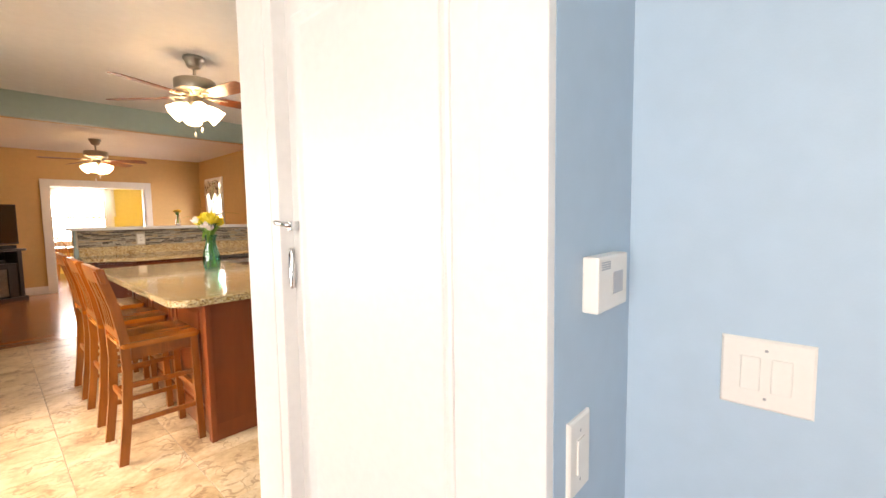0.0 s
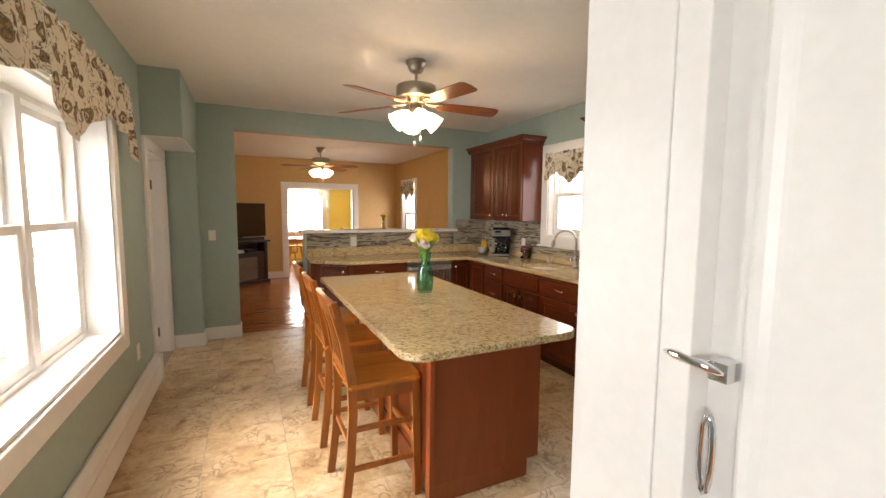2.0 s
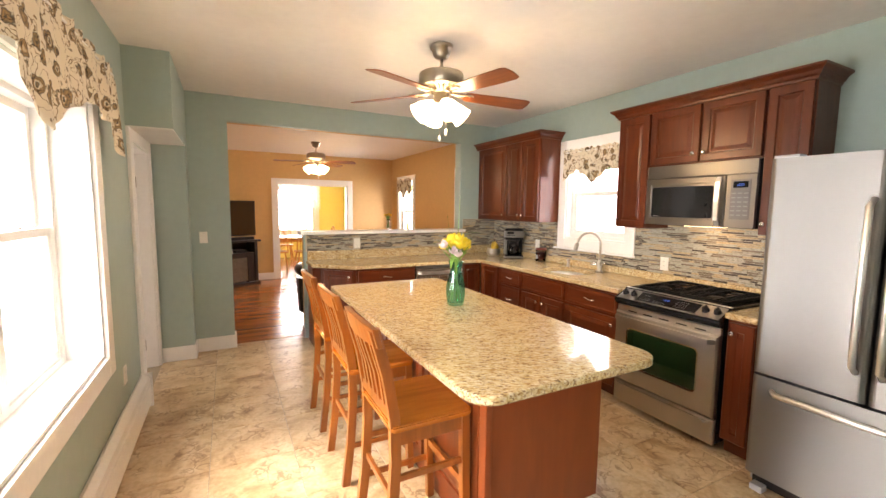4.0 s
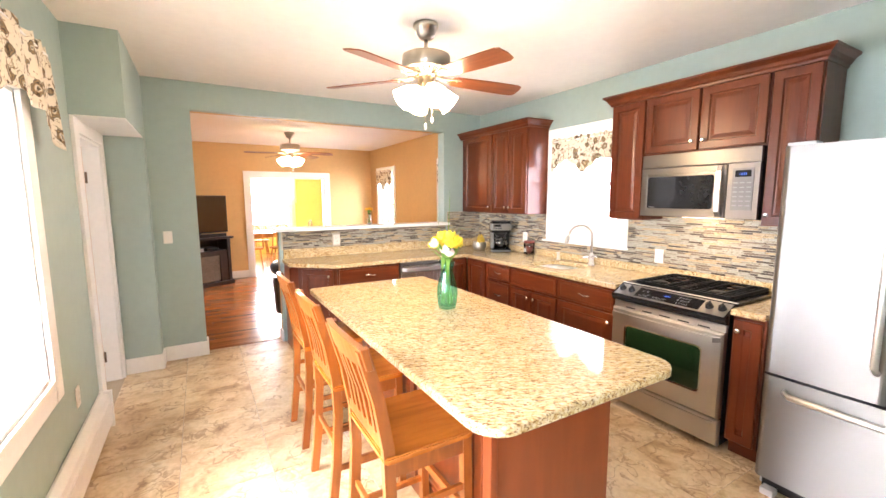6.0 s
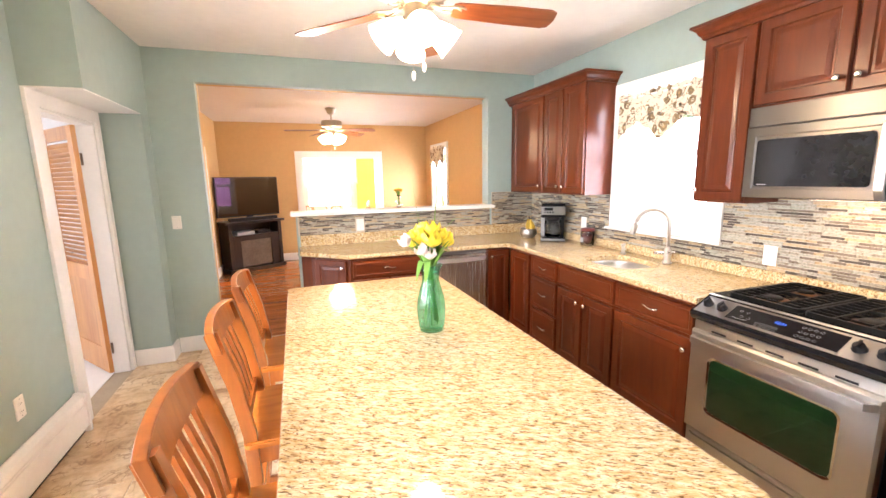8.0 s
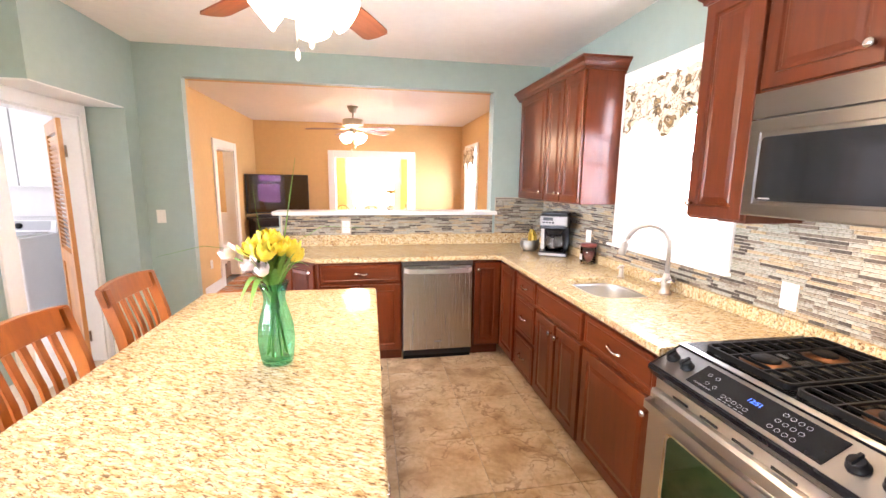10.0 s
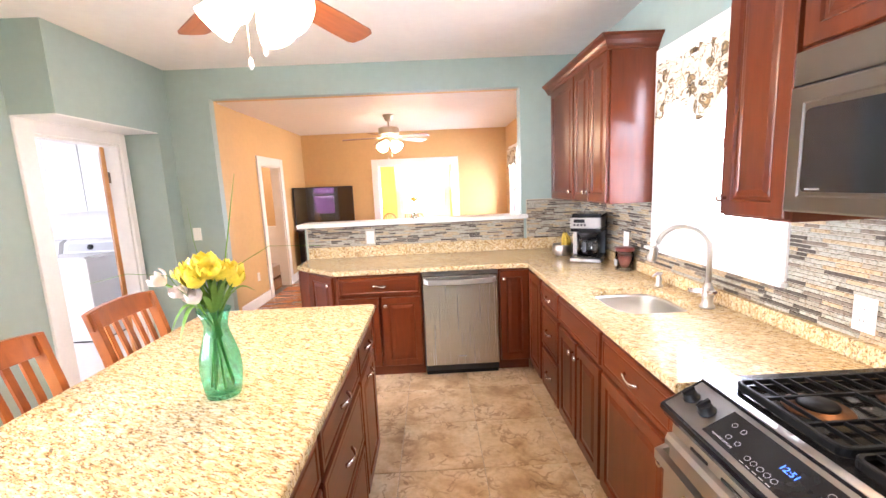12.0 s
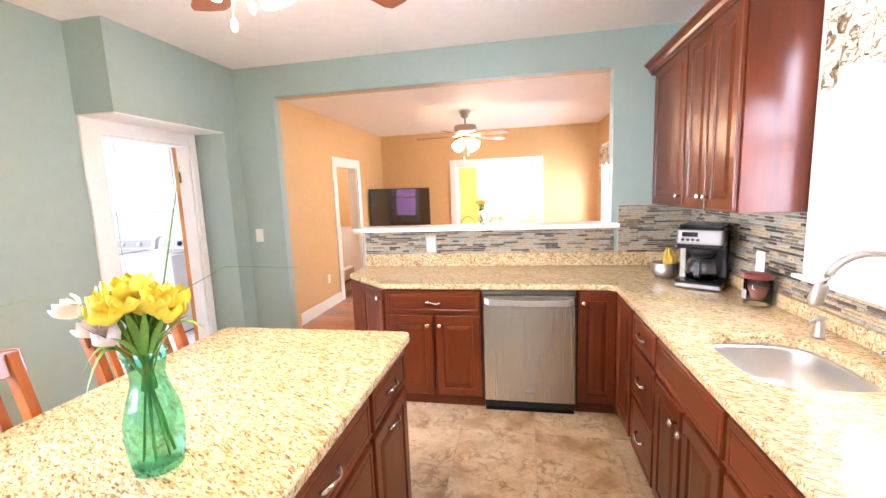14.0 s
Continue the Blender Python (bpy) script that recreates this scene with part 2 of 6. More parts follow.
def glass_mat(name, colour=(1, 1, 1), rough=0.0, ior=1.45):
    m = bpy.data.materials.new(name)
    m.use_nodes = True
    b = m.node_tree.nodes["Principled BSDF"]
    b.inputs["Base Color"].default_value, b.inputs["Roughness"].default_value = (*colour, 1), rough
    b.inputs["Transmission Weight"].default_value, b.inputs["IOR"].default_value = 1.0, ior
    return m


def thin_glass_mat(name, tint):
    """Thin tinted glass: clear straight through, with a faint mirror gloss."""
    m = bpy.data.materials.new(name)
    m.use_nodes = True
    n, l = m.node_tree.nodes, m.node_tree.links
    tr, gl, mx = n.new("ShaderNodeBsdfTransparent"), n.new("ShaderNodeBsdfGlossy"), n.new("ShaderNodeMixShader")
    tr.inputs["Color"].default_value = (*tint, 1)
    gl.inputs["Roughness"].default_value = 0.03
    mx.inputs[0].default_value = 0.06
    l.new(tr.outputs[0], mx.inputs[1])
    l.new(gl.outputs[0], mx.inputs[2])
    l.new(mx.outputs[0], n["Material Output"].inputs["Surface"])
    return m


def floral_mat(name, ground, ink, leaf):
    """Cream cloth printed with brown and grey blossoms and winding stems."""
    m = bpy.data.materials.new(name)
    m.use_nodes = True
    n, l = m.node_tree.nodes, m.node_tree.links
    b = n["Principled BSDF"]
    b.inputs["Roughness"].default_value = 0.85
    co = n.new("ShaderNodeTexCoord")
    v, w, z = n.new("ShaderNodeTexVoronoi"), n.new("ShaderNodeTexNoise"), n.new("ShaderNodeTexVoronoi")
    v.inputs["Scale"].default_value, z.inputs["Scale"].default_value = 11.5, 24
    w.inputs["Scale"].default_value, w.inputs["Detail"].default_value, w.inputs["Distortion"].default_value = 9, 2, 1.6
    wob, scl, mov = n.new("ShaderNodeTexNoise"), n.new("ShaderNodeVectorMath"), n.new("ShaderNodeVectorMath")
    wob.inputs["Scale"].default_value, wob.inputs["Detail"].default_value = 26, 2
    scl.operation = "SCALE"
    scl.inputs["Scale"].default_value = 0.045
    l.new(co.outputs["Object"], wob.inputs["Vector"])
    l.new(wob.outputs["Color"], scl.inputs[0])
    l.new(co.outputs["Object"], mov.inputs[0])
    l.new(scl.outputs[0], mov.inputs[1])
    for k in (v, w, z):
        l.new(mov.outputs[0], k.inputs["Vector"])
    petals = ramp(n, [(0.0, leaf), (0.10, ink), (0.13, ground), (0.20, leaf), (0.27, ink), (0.30, leaf), (0.37, ink), (0.40, ground), (1.0, ground)])
    l.new(v.outputs["Distance"], petals.inputs[0])
    stems = ramp(n, [(0.478, (1, 1, 1)), (0.488, ink), (0.506, leaf), (0.52, (1, 1, 1))])
    l.new(w.outputs[0], stems.inputs[0])
    dots = ramp(n, [(0.12, ink), (0.17, leaf), (0.20, (1, 1, 1))])
    l.new(z.outputs["Distance"], dots.inputs[0])
    x, y = n.new("ShaderNodeMixRGB"), n.new("ShaderNodeMixRGB")
    for k, f in ((x, 0.9), (y, 0.7)):
        k.blend_type, k.inputs[0].default_value = "MULTIPLY", f
    l.new(petals.outputs[0], x.inputs[1])
    l.new(stems.outputs[0], x.inputs[2])
    l.new(x.outputs[0], y.inputs[1])
    l.new(dots.outputs[0], y.inputs[2])
    l.new(y.outputs[0], b.inputs["Base Color"])
    return m


TEAL = mat("teal_paint", (0.325, 0.41, 0.372), 0.6, var=0.05, scale=3, bump=0.12, bump_scale=180)
TAN = mat("tan_paint", (0.60, 0.39, 0.165), 0.6, var=0.05, scale=3, bump=0.12, bump_scale=180)
YELLOW = mat("yellow_paint", (0.86, 0.72, 0.26), 0.6, var=0.05, scale=3, bump=0.1, bump_scale=180)
BLUE = mat("pale_blue_paint", (0.40, 0.535, 0.645), 0.6, var=0.04, scale=3, bump=0.12, bump_scale=180)
OFFWHITE = mat("laundry_paint", (0.78, 0.77, 0.76), 0.6, var=0.04, scale=3)
CEIL = mat("ceiling_paint", (0.80, 0.77, 0.72), 0.75, var=0.04, scale=3, bump=0.12, bump_scale=140)
TRIM = mat("white_trim_paint", (0.80, 0.79, 0.76), 0.35, var=0.04, scale=8, bump=0.05, bump_scale=40)
PLASTIC = mat("white_plastic", (0.78, 0.76, 0.70), 0.35, var=0.02, scale=20)
GROUT = mat("grout", (0.40, 0.33, 0.24), 0.9, var=0.15, scale=20)
MGROUT = mat("mosaic_grout", (0.50, 0.445, 0.345), 0.9, var=0.12, scale=30)
CHERRY = wood("cherry_wood", (0.078, 0.0135, 0.003), (0.142, 0.027, 0.0052), (10, 10, 1.3), 0.30, 0.05, 0.12)
CHERRY_H = wood("cherry_wood_across", (0.078, 0.0135, 0.003), (0.142, 0.027, 0.0052), (1.3, 10, 10), 0.30, 0.05, 0.12)
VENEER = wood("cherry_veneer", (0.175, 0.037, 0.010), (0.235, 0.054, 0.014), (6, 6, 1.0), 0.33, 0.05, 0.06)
STOOLW = wood("stool_oak", (0.165, 0.041, 0.006), (0.33, 0.098, 0.014), (9, 9, 1.3), 0.28, 0.4, 0.1)
STOOLS = wood("stool_seat_oak", (0.27, 0.074, 0.010), (0.47, 0.152, 0.021), (1.4, 9, 9), 0.24, 0.4, 0.1)
PLANK = wood("oak_floor", (0.24, 0.075, 0.020), (0.46, 0.175, 0.050), (1.2, 22, 22), 0.22, 0.35, 0.22)
HONEY = wood("honey_pine", (0.42, 0.17, 0.045), (0.62, 0.30, 0.09), (9, 9, 1.2), 0.35, 0.3, 0.1)
DARKW = wood("espresso_wood", (0.012, 0.008, 0.007), (0.035, 0.022, 0.017), (8, 8, 1.2), 0.35, 0.2, 0.1)
BLADE = wood("fan_blade_wood", (0.15, 0.040, 0.014), (0.30, 0.095, 0.034), (1.3, 10, 10), 0.3, 0.35, 0.12)
GRANITE = granite_mat()
TILE = stone_tile_mat()
STRIP, STRIPS = mosaic_mat(False), mosaic_mat(True)
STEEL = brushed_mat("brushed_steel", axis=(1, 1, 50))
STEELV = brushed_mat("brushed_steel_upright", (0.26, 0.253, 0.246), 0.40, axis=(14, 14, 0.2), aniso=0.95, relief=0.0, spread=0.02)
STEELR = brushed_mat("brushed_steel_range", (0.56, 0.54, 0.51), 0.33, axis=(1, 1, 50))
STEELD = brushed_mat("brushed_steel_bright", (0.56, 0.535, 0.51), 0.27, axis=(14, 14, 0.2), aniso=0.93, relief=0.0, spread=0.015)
STEELS = brushed_mat("satin_sink_steel", (0.66, 0.65, 0.63), 0.34, axis=(12, 12, 12), aniso=0.0, relief=0.02)
STEELH = brushed_mat("bright_handle_steel", (0.88, 0.86, 0.84), 0.34, axis=(12, 12, 12), aniso=0.0, relief=0.0)
NICKEL = brushed_mat("brushed_nickel", (0.52, 0.49, 0.44), 0.36, axis=(12, 12, 12), aniso=0.0)
FANMETAL = brushed_mat("antique_nickel", (0.47, 0.425, 0.35), 0.33, axis=(12, 12, 12), aniso=0.0)
HINGE = brushed_mat("dark_bronze", (0.16, 0.115, 0.08), 0.4, axis=(12, 12, 12), aniso=0.0)
CHROME = mat("chrome", (0.78, 0.78, 0.78), 0.09, 1.0, var=0.02)
BLACK = mat("black_enamel", (0.009, 0.009, 0.010), 0.14, var=0.1, scale=10, spec=0.28)
IRON = mat("cast_iron", (0.006, 0.006, 0.006), 0.45, var=0.2, scale=30, bump=0.2, bump_scale=300, spec=0.11)
BLACKP = mat("black_plastic", (0.012, 0.012, 0.013), 0.3, var=0.1, scale=20, spec=0.3)
# the green of the oven glass is the lawn's reflection, put into the base colour
OVENGLASS = mat("dark_oven_glass", (0.008, 0.026, 0.008), 0.05, var=0.1)
GREYGLASS = mat("dark_grey_glass", (0.014, 0.014, 0.015), 0.08, var=0.05)
SCREEN = mat("tv_screen", (0.004, 0.004, 0.005), 0.05, var=0.02, spec=0.55)
SCREEN.node_tree.nodes["Principled BSDF"].inputs["IOR"].default_value = 1.9
MAUVE = mat("mauve_siding", (0.50, 0.20, 0.43), 0.6, var=0.08)
PANE = glass_mat("window_glass")
CLEAR = glass_mat("clear_glass")
GREENGLASS = thin_glass_mat("green_glass", (0.64, 0.885, 0.815))
SHADE = glow_mat("frosted_shade", (1.0, 0.74, 0.42), 9.0)
LEDB = glow_mat("blue_digits", (0.06, 0.22, 1.0), 0.8, (0.02, 0.02, 0.05))
BULB = glow_mat("hob_light", (1.0, 0.72, 0.4), 6.0)
FLORAL = floral_mat("floral_cloth", (0.70, 0.63, 0.49), (0.085, 0.075, 0.055), (0.36, 0.23, 0.095))
def cloth_glow(m, share):
    """Lets some of the light behind a thin cloth through it."""
    n, l = m.node_tree.nodes, m.node_tree.links
    b, out = n["Principled BSDF"], n["Material Output"]
    tr, mx = n.new("ShaderNodeBsdfTranslucent"), n.new("ShaderNodeMixShader")
    mx.inputs[0].default_value = share
    l.new(b.inputs["Base Color"].links[0].from_socket, tr.inputs["Color"])
    l.new(b.outputs[0], mx.inputs[1])
    l.new(tr.outputs[0], mx.inputs[2])
    l.new(mx.outputs[0], out.inputs["Surface"])
    return m


SHEER = mat("sheer_cloth", (0.86, 0.84, 0.78), 0.8, var=0.05, scale=20)
cloth_glow(SHEER, 0.6)
PETALO = mat("orange_petal", (0.85, 0.50, 0.03), 0.5, var=0.16, scale=30)
PETALY = mat("yellow_petal", (0.92, 0.74, 0.05), 0.5, var=0.16, scale=30)
PETALP = mat("pale_pink_petal", (0.90, 0.78, 0.76), 0.5, var=0.1, scale=30)
STEM = mat("green_leaf", (0.17, 0.33, 0.06), 0.6, var=0.25, scale=25, spec=0.2)
BANANA = mat("banana_skin", (0.62, 0.42, 0.04), 0.5, var=0.25, scale=40)
WAX = mat("dark_red_wax", (0.16, 0.03, 0.02), 0.4, var=0.15, scale=20)
ENAMEL = mat("white_enamel", (0.80, 0.80, 0.80), 0.25, var=0.02)
GREYP = mat("grey_plastic", (0.42, 0.43, 0.45), 0.4, var=0.05)
KEYTOP = mat("keypad_key", (0.24, 0.24, 0.25), 0.4, var=0.05)
KEYPAD = mat("keypad_film", (0.15, 0.15, 0.155), 0.4, var=0.05)
INK = mat("grey_print", (0.36, 0.36, 0.36), 0.5, var=0.05)
GRASS = mat("lawn", (0.09, 0.15, 0.04), 0.9, var=0.35, scale=4)
LEAFT = mat("tree_leaf", (0.11, 0.16, 0.055), 0.6, var=0.4, scale=3)
BARK = mat("bark", (0.12, 0.09, 0.06), 0.9, var=0.3, scale=8)
SIDING = mat("pale_siding", (0.62, 0.62, 0.60), 0.7, var=0.05)
FENCEP = mat("white_fence", (0.75, 0.75, 0.74), 0.6, var=0.05)
EMBER = mat("fireplace_log", (0.18, 0.10, 0.06), 0.8, var=0.4, scale=20)


# ---- building helpers ----
def box(bm, x0, x1, y0, y1, z0, z1, bevel=0.0):
    v = [bm.verts.new(p) for p in ((x0, y0, z0), (x1, y0, z0), (x1, y1, z0), (x0, y1, z0), (x0, y0, z1), (x1, y0, z1), (x1, y1, z1), (x0, y1, z1))]
    f = [bm.faces.new([v[i] for i in q]) for q in ((0, 3, 2, 1), (4, 5, 6, 7), (0, 1, 5, 4), (1, 2, 6, 5), (2, 3, 7, 6), (3, 0, 4, 7))]
    if bevel:
        e = list({e for k in f for e in k.edges})
        bmesh.ops.bevel(bm, geom=e, offset=bevel, segments=2, profile=0.6, affect="EDGES")
    return v


def bm_box(*a, **k):
    bm = bmesh.new()
    box(bm, *a, **k)
    return bm


def lathe(bm, profile, cx=0.0, cy=0.0, segs=20, m=None):
    """Turns (radius, height) pairs about an upright axis."""
    rings = []
    for r, z in profile:
        ring = []
        for i in range(segs):
            a = 2 * math.pi * i / segs
            p = Vector((cx + r * math.cos(a), cy + r * math.sin(a), z))
            ring.append(bm.verts.new(m @ p if m else p))
        rings.append(ring)
    for a, b in zip(rings, rings[1:]):
        for i in range(segs):
            f = bm.faces.new((a[i], a[(i + 1) % segs], b[(i + 1) % segs], b[i]))
            f.smooth = True
    for ring, flip in ((rings[0], True), (rings[-1], False)):
        if (profile[0] if flip else profile[-1])[0] > 1e-4:
            bm.faces.new(ring[::-1] if flip else ring)
    return bm


def tube(bm, pts, radius, segs=8, radii=None):
    """A round bar along a line of points."""
    pts = [Vector(p) for p in pts]
    rings = []
    up = Vector((0, 0, 1))
    for i, p in enumerate(pts):
        d = (pts[min(i + 1, len(pts) - 1)] - pts[max(i - 1, 0)]).normalized()
        s = d.cross(up if abs(d.z) < 0.95 else Vector((1, 0, 0))).normalized()
        u = s.cross(d)
        r = radii[i] if radii else radius
        rings.append([bm.verts.new(p + r * (math.cos(2 * math.pi * k / segs) * s + math.sin(2 * math.pi * k / segs) * u)) for k in range(segs)])
    for a, b in zip(rings, rings[1:]):
        for k in range(segs):
            f = bm.faces.new((a[k], a[(k + 1) % segs], b[(k + 1) % segs], b[k]))
            f.smooth = True
    bm.faces.new(rings[0][::-1])
    bm.faces.new(rings[-1])
    return bm


def bar(bm, pts, w, d, axis=(1, 0, 0)):
    """A flat-sided bar along points: w along the axis, d across it."""
    pts, ax = [Vector(p) for p in pts], Vector(axis).normalized()
    rings = []
    for i, p in enumerate(pts):
        t = (pts[min(i + 1, len(pts) - 1)] - pts[max(i - 1, 0)]).normalized()
        s = t.cross(ax).normalized()
        rings.append([bm.verts.new(p + a * ax * w / 2 + b * s * d / 2) for a, b in ((-1, -1), (1, -1), (1, 1), (-1, 1))])
    for a, b in zip(rings, rings[1:]):
        for k in range(4):
            bm.faces.new((a[k], a[(k + 1) % 4], b[(k + 1) % 4], b[k]))
    bm.faces.new(rings[0][::-1])
    bm.faces.new(rings[-1])
    return bm


def slab(bm, outline, z0, z1):
    """A plate from an outline of (x, y) points, anticlockwise."""
    a = [bm.verts.new((x, y, z0)) for x, y in outline]
    b = [bm.verts.new((x, y, z1)) for x, y in outline]
    bm.faces.new(a[::-1])
    bm.faces.new(b)
    for i in range(len(a)):
        j = (i + 1) % len(a)
        bm.faces.new((a[i], a[j], b[j], b[i]))
    return bm


def rounded(x0, x1, y0, y1, radii, n=8):
    """An outline with rounded corners: radii at (x0,y0), (x1,y0), (x1,y1), (x0,y1)."""
    pts = []
    for (cx, cy, a0), r in zip(((x0, y0, 180), (x1, y0, 270), (x1, y1, 0), (x0, y1, 90)), radii):
        ox, oy = cx + (r if cx == x0 else -r), cy + (r if cy == y0 else -r)
        for i in range(n + 1):
            a = radians(a0 + 90 * i / n)
            pts.append((ox + r * math.cos(a), oy + r * math.sin(a)))
    return pts


def nested(bm, w, h, rings, x=0.0, z=0.0):
    """A door or drawer front that faces -y, from nested rectangles of (inset, y)."""
    loops = []
    for i, y in rings:
        loops.append([bm.verts.new(p) for p in ((x + i, y, z + i), (x + w - i, y, z + i), (x + w - i, y, z + h - i), (x + i, y, z + h - i))])
    bm.faces.new(loops[0][::-1])
    for a, b in zip(loops, loops[1:]):
        for k in range(4):
            bm.faces.new((a[k], a[(k + 1) % 4], b[(k + 1) % 4], b[k]))
    bm.faces.new(loops[-1])
    return bm


def part(name, bm, material, parent=None, label=""):
    me = bpy.data.meshes.new(name)
    bmesh.ops.recalc_face_normals(bm, faces=bm.faces)
    bm.to_mesh(me)
    bm.free()
    me.materials.append(material)
    ob = new(name, me)
    ob.parent = parent
    if label:
        ob["label"] = label
    return ob


def thing(name, m, label, category, group=""):
    ob = new(name)
    ob.empty_display_size = 0.1
    ob.matrix_world = m
    return tagged(ob, label, category, group)


def solo(name, bm, material, label, category, group="", m=None):
    ob = tagged(part(name, bm, material), label, category, group)
    if m:
        ob.matrix_world = m
    return ob


def setting(name, bm, material, label="", category=""):
    return tagged(part(name, bm, material), label, category, "", "structure")


def wall_bm(axis, a0, a1, t0, t1, z0, z1, holes=()):
    """A wall along axis ('x' or 'y') from a0 to a1, through t0..t1, with holes (b0, b1, c0, c1)."""
    bm = bmesh.new()
    def put(p0, p1, q0, q1):
        if p1 - p0 > 1e-4 and q1 - q0 > 1e-4:
            box(bm, *((p0, p1, t0, t1) if axis == "x" else (t0, t1, p0, p1)), q0, q1)
    at = a0
    for b0, b1, c0, c1 in sorted(holes):
        put(at, b0, z0, z1)
        put(b0, b1, z0, c0)
        put(b0, b1, c1, z1)
        at = b1
    put(at, a1, z0, z1)
    return bm


# ---- structure ----
H = 2.63
LW, RW, BW = -0.75, 3.22, 6.05
setting("ground", bm_box(-60, 60, -60, 60, -0.62, -0.6), GRASS, "green lawn around the house", "lawn")
floor = setting("floor_kitchen", bm_box(-0.87, 3.40, 1.12, 6.20, -0.12, -0.004), GROUT, "beige stone tiled kitchen floor with narrow joints", "floor")
floor_living = setting("floor_living_room", bm_box(-0.76, 3.45, 6.20, 10.35, -0.12, -0.012), DARKW, "polished oak strip floor of the living room", "floor")
setting("floor_dining_room", bm_box(-1.0, 4.2, 10.35, 14.2, -0.12, 0.0), PLANK, "oak floor of the dining room", "floor")
setting("floor_blue_room", bm_box(-1.8, 1.1, -2.5, 1.12, -0.12, 0.0), PLANK, "oak floor of the blue room", "floor")
setting("floor_laundry", bm_box(-4.1, -0.87, 4.62, 7.5, -0.12, 0.0), OFFWHITE, "pale vinyl floor of the laundry room", "floor")
setting("floor_hall", bm_box(-3.0, -0.76, 7.9, 10.4, -0.12, 0.0), PLANK, "oak floor of the hall", "floor")

WIN_L = (1.956, 3.99, 0.68, 2.03)
DOOR_L = (5.03, 5.785, 0.0, 1.985)
WIN_S = (3.855, 4.66, 1.196, 2.16)
wall_left = setting("wall_left", wall_bm("y", 1.12, 4.60, -1.02, LW, 0, H, [WIN_L]), TEAL, "sage teal painted kitchen wall with a wide window", "wall")
setting("wall_left_far", wall_bm("y", 4.60, 6.20, -0.86, LW, 0, H, [DOOR_L]), TEAL, "sage teal painted kitchen wall", "wall")
setting("wall_pilaster", bm_box(LW, -0.46, 5.86, BW, 0, H), TEAL, "sage teal boxed corner beside the laundry door", "wall")
setting("wall_soffit", bm_box(LW, -0.46, 4.90, 5.86, 2.08, H), TEAL, "sage teal soffit box above the laundry door", "wall")
setting("trim_soffit_underside", bm_box(LW + 0.022, -0.462, 4.902, 5.858, 2.072, 2.0795), TRIM, "white painted underside of the soffit box", "trim")
HOLES = [(-0.10, 0.63, 0.0, 2.375), (0.63, 2.675, 1.20, 2.375)]
wall_back = setting("wall_back", wall_bm("x", -0.95, 3.40, BW, 6.13, 0, H, HOLES), TEAL, "sage teal wall with a wide opening above a half wall", "wall")
setting("wall_back_living_side", wall_bm("x", -0.62, 3.29, 6.13, 6.20, 0, H, HOLES), TAN, "tan painted side of the wide opening", "wall")
wall_right = setting("wall_right", wall_bm("y", 1.12, 6.13, RW, 3.40, 0, H, [WIN_S]), TEAL, "sage teal kitchen wall behind the sink", "wall")
setting("wall_south", wall_bm("x", -0.75, RW, 1.12, 1.30, 0, H, [(-0.75, 0.56, 0.0, 2.1)]), TEAL, "sage teal kitchen wall with a cased opening", "wall")
setting("ceiling_kitchen", bm_box(-0.95, 3.40, 1.12, 6.13, H, H + 0.15), CEIL, "smooth white kitchen ceiling", "ceiling")
setting("ceiling_living_room", bm_box(-0.76, 3.45, 6.13, 10.5, 2.59, H + 0.15), CEIL, "smooth white living room ceiling", "ceiling")
setting("ceiling_dining_room", bm_box(-1.0, 4.2, 10.5, 14.2, 2.55, 2.75), CEIL, "white dining room ceiling", "ceiling")
setting("ceiling_blue_room", bm_box(-1.8, 1.1, -2.5, 1.12, 2.55, 2.75), CEIL, "white ceiling of the blue room", "ceiling")
setting("ceiling_laundry", bm_box(-4.1, -0.95, 4.62, 7.5, 2.5, 2.7), CEIL, "white laundry ceiling", "ceiling")
setting("ceiling_hall", bm_box(-3.0, -0.76, 7.9, 10.4, 2.5, 2.7), CEIL, "white hall ceiling", "ceiling")

# living room
DOOR_H = (8.29, 9.05, 0.0, 1.95)
WIN_1, WIN_2 = (9.10, 9.87, 0.80, 2.08), (6.30, 7.22, 0.80, 2.08)
setting("wall_living_left", wall_bm("y", 6.20, 10.35, -0.76, -0.62, 0, 2.59, [DOOR_H]), TAN, "tan painted living room wall with a doorway", "wall")
setting("wall_living_right", wall_bm("y", 6.20, 10.5, 3.29, 3.45, 0, 2.59, [WIN_1, WIN_2]), TAN, "tan painted living room wall with two windows", "wall")
DOOR_D = (0.80, 2.24, 0.0, 1.965)
setting("wall_living_far", wall_bm("x", -0.76, 3.29, 10.35, 10.43, 0, 2.59, [DOOR_D]), TAN, "tan painted living room wall with a wide doorway", "wall")
setting("wall_dining_near", wall_bm("x", -1.0, 4.2, 10.43, 10.5, 0, 2.59, [DOOR_D]), YELLOW, "bright yellow dining room wall around the doorway", "wall")
WIN_D = (0.92, 2.22, 0.72, 2.10)
setting("wall_dining_far", wall_bm("x", -1.0, 4.2, 14.0, 14.2, 0, 2.55, [WIN_D]), YELLOW, "bright yellow dining room wall with a window", "wall")
setting("wall_dining_left", bm_box(-1.1, -0.9, 10.5, 14.0, 0, 2.55), YELLOW, "bright yellow dining room wall", "wall")
setting("wall_dining_right", bm_box(3.1, 3.3, 10.5, 14.0, 0, 2.55), YELLOW, "bright yellow dining room wall", "wall")
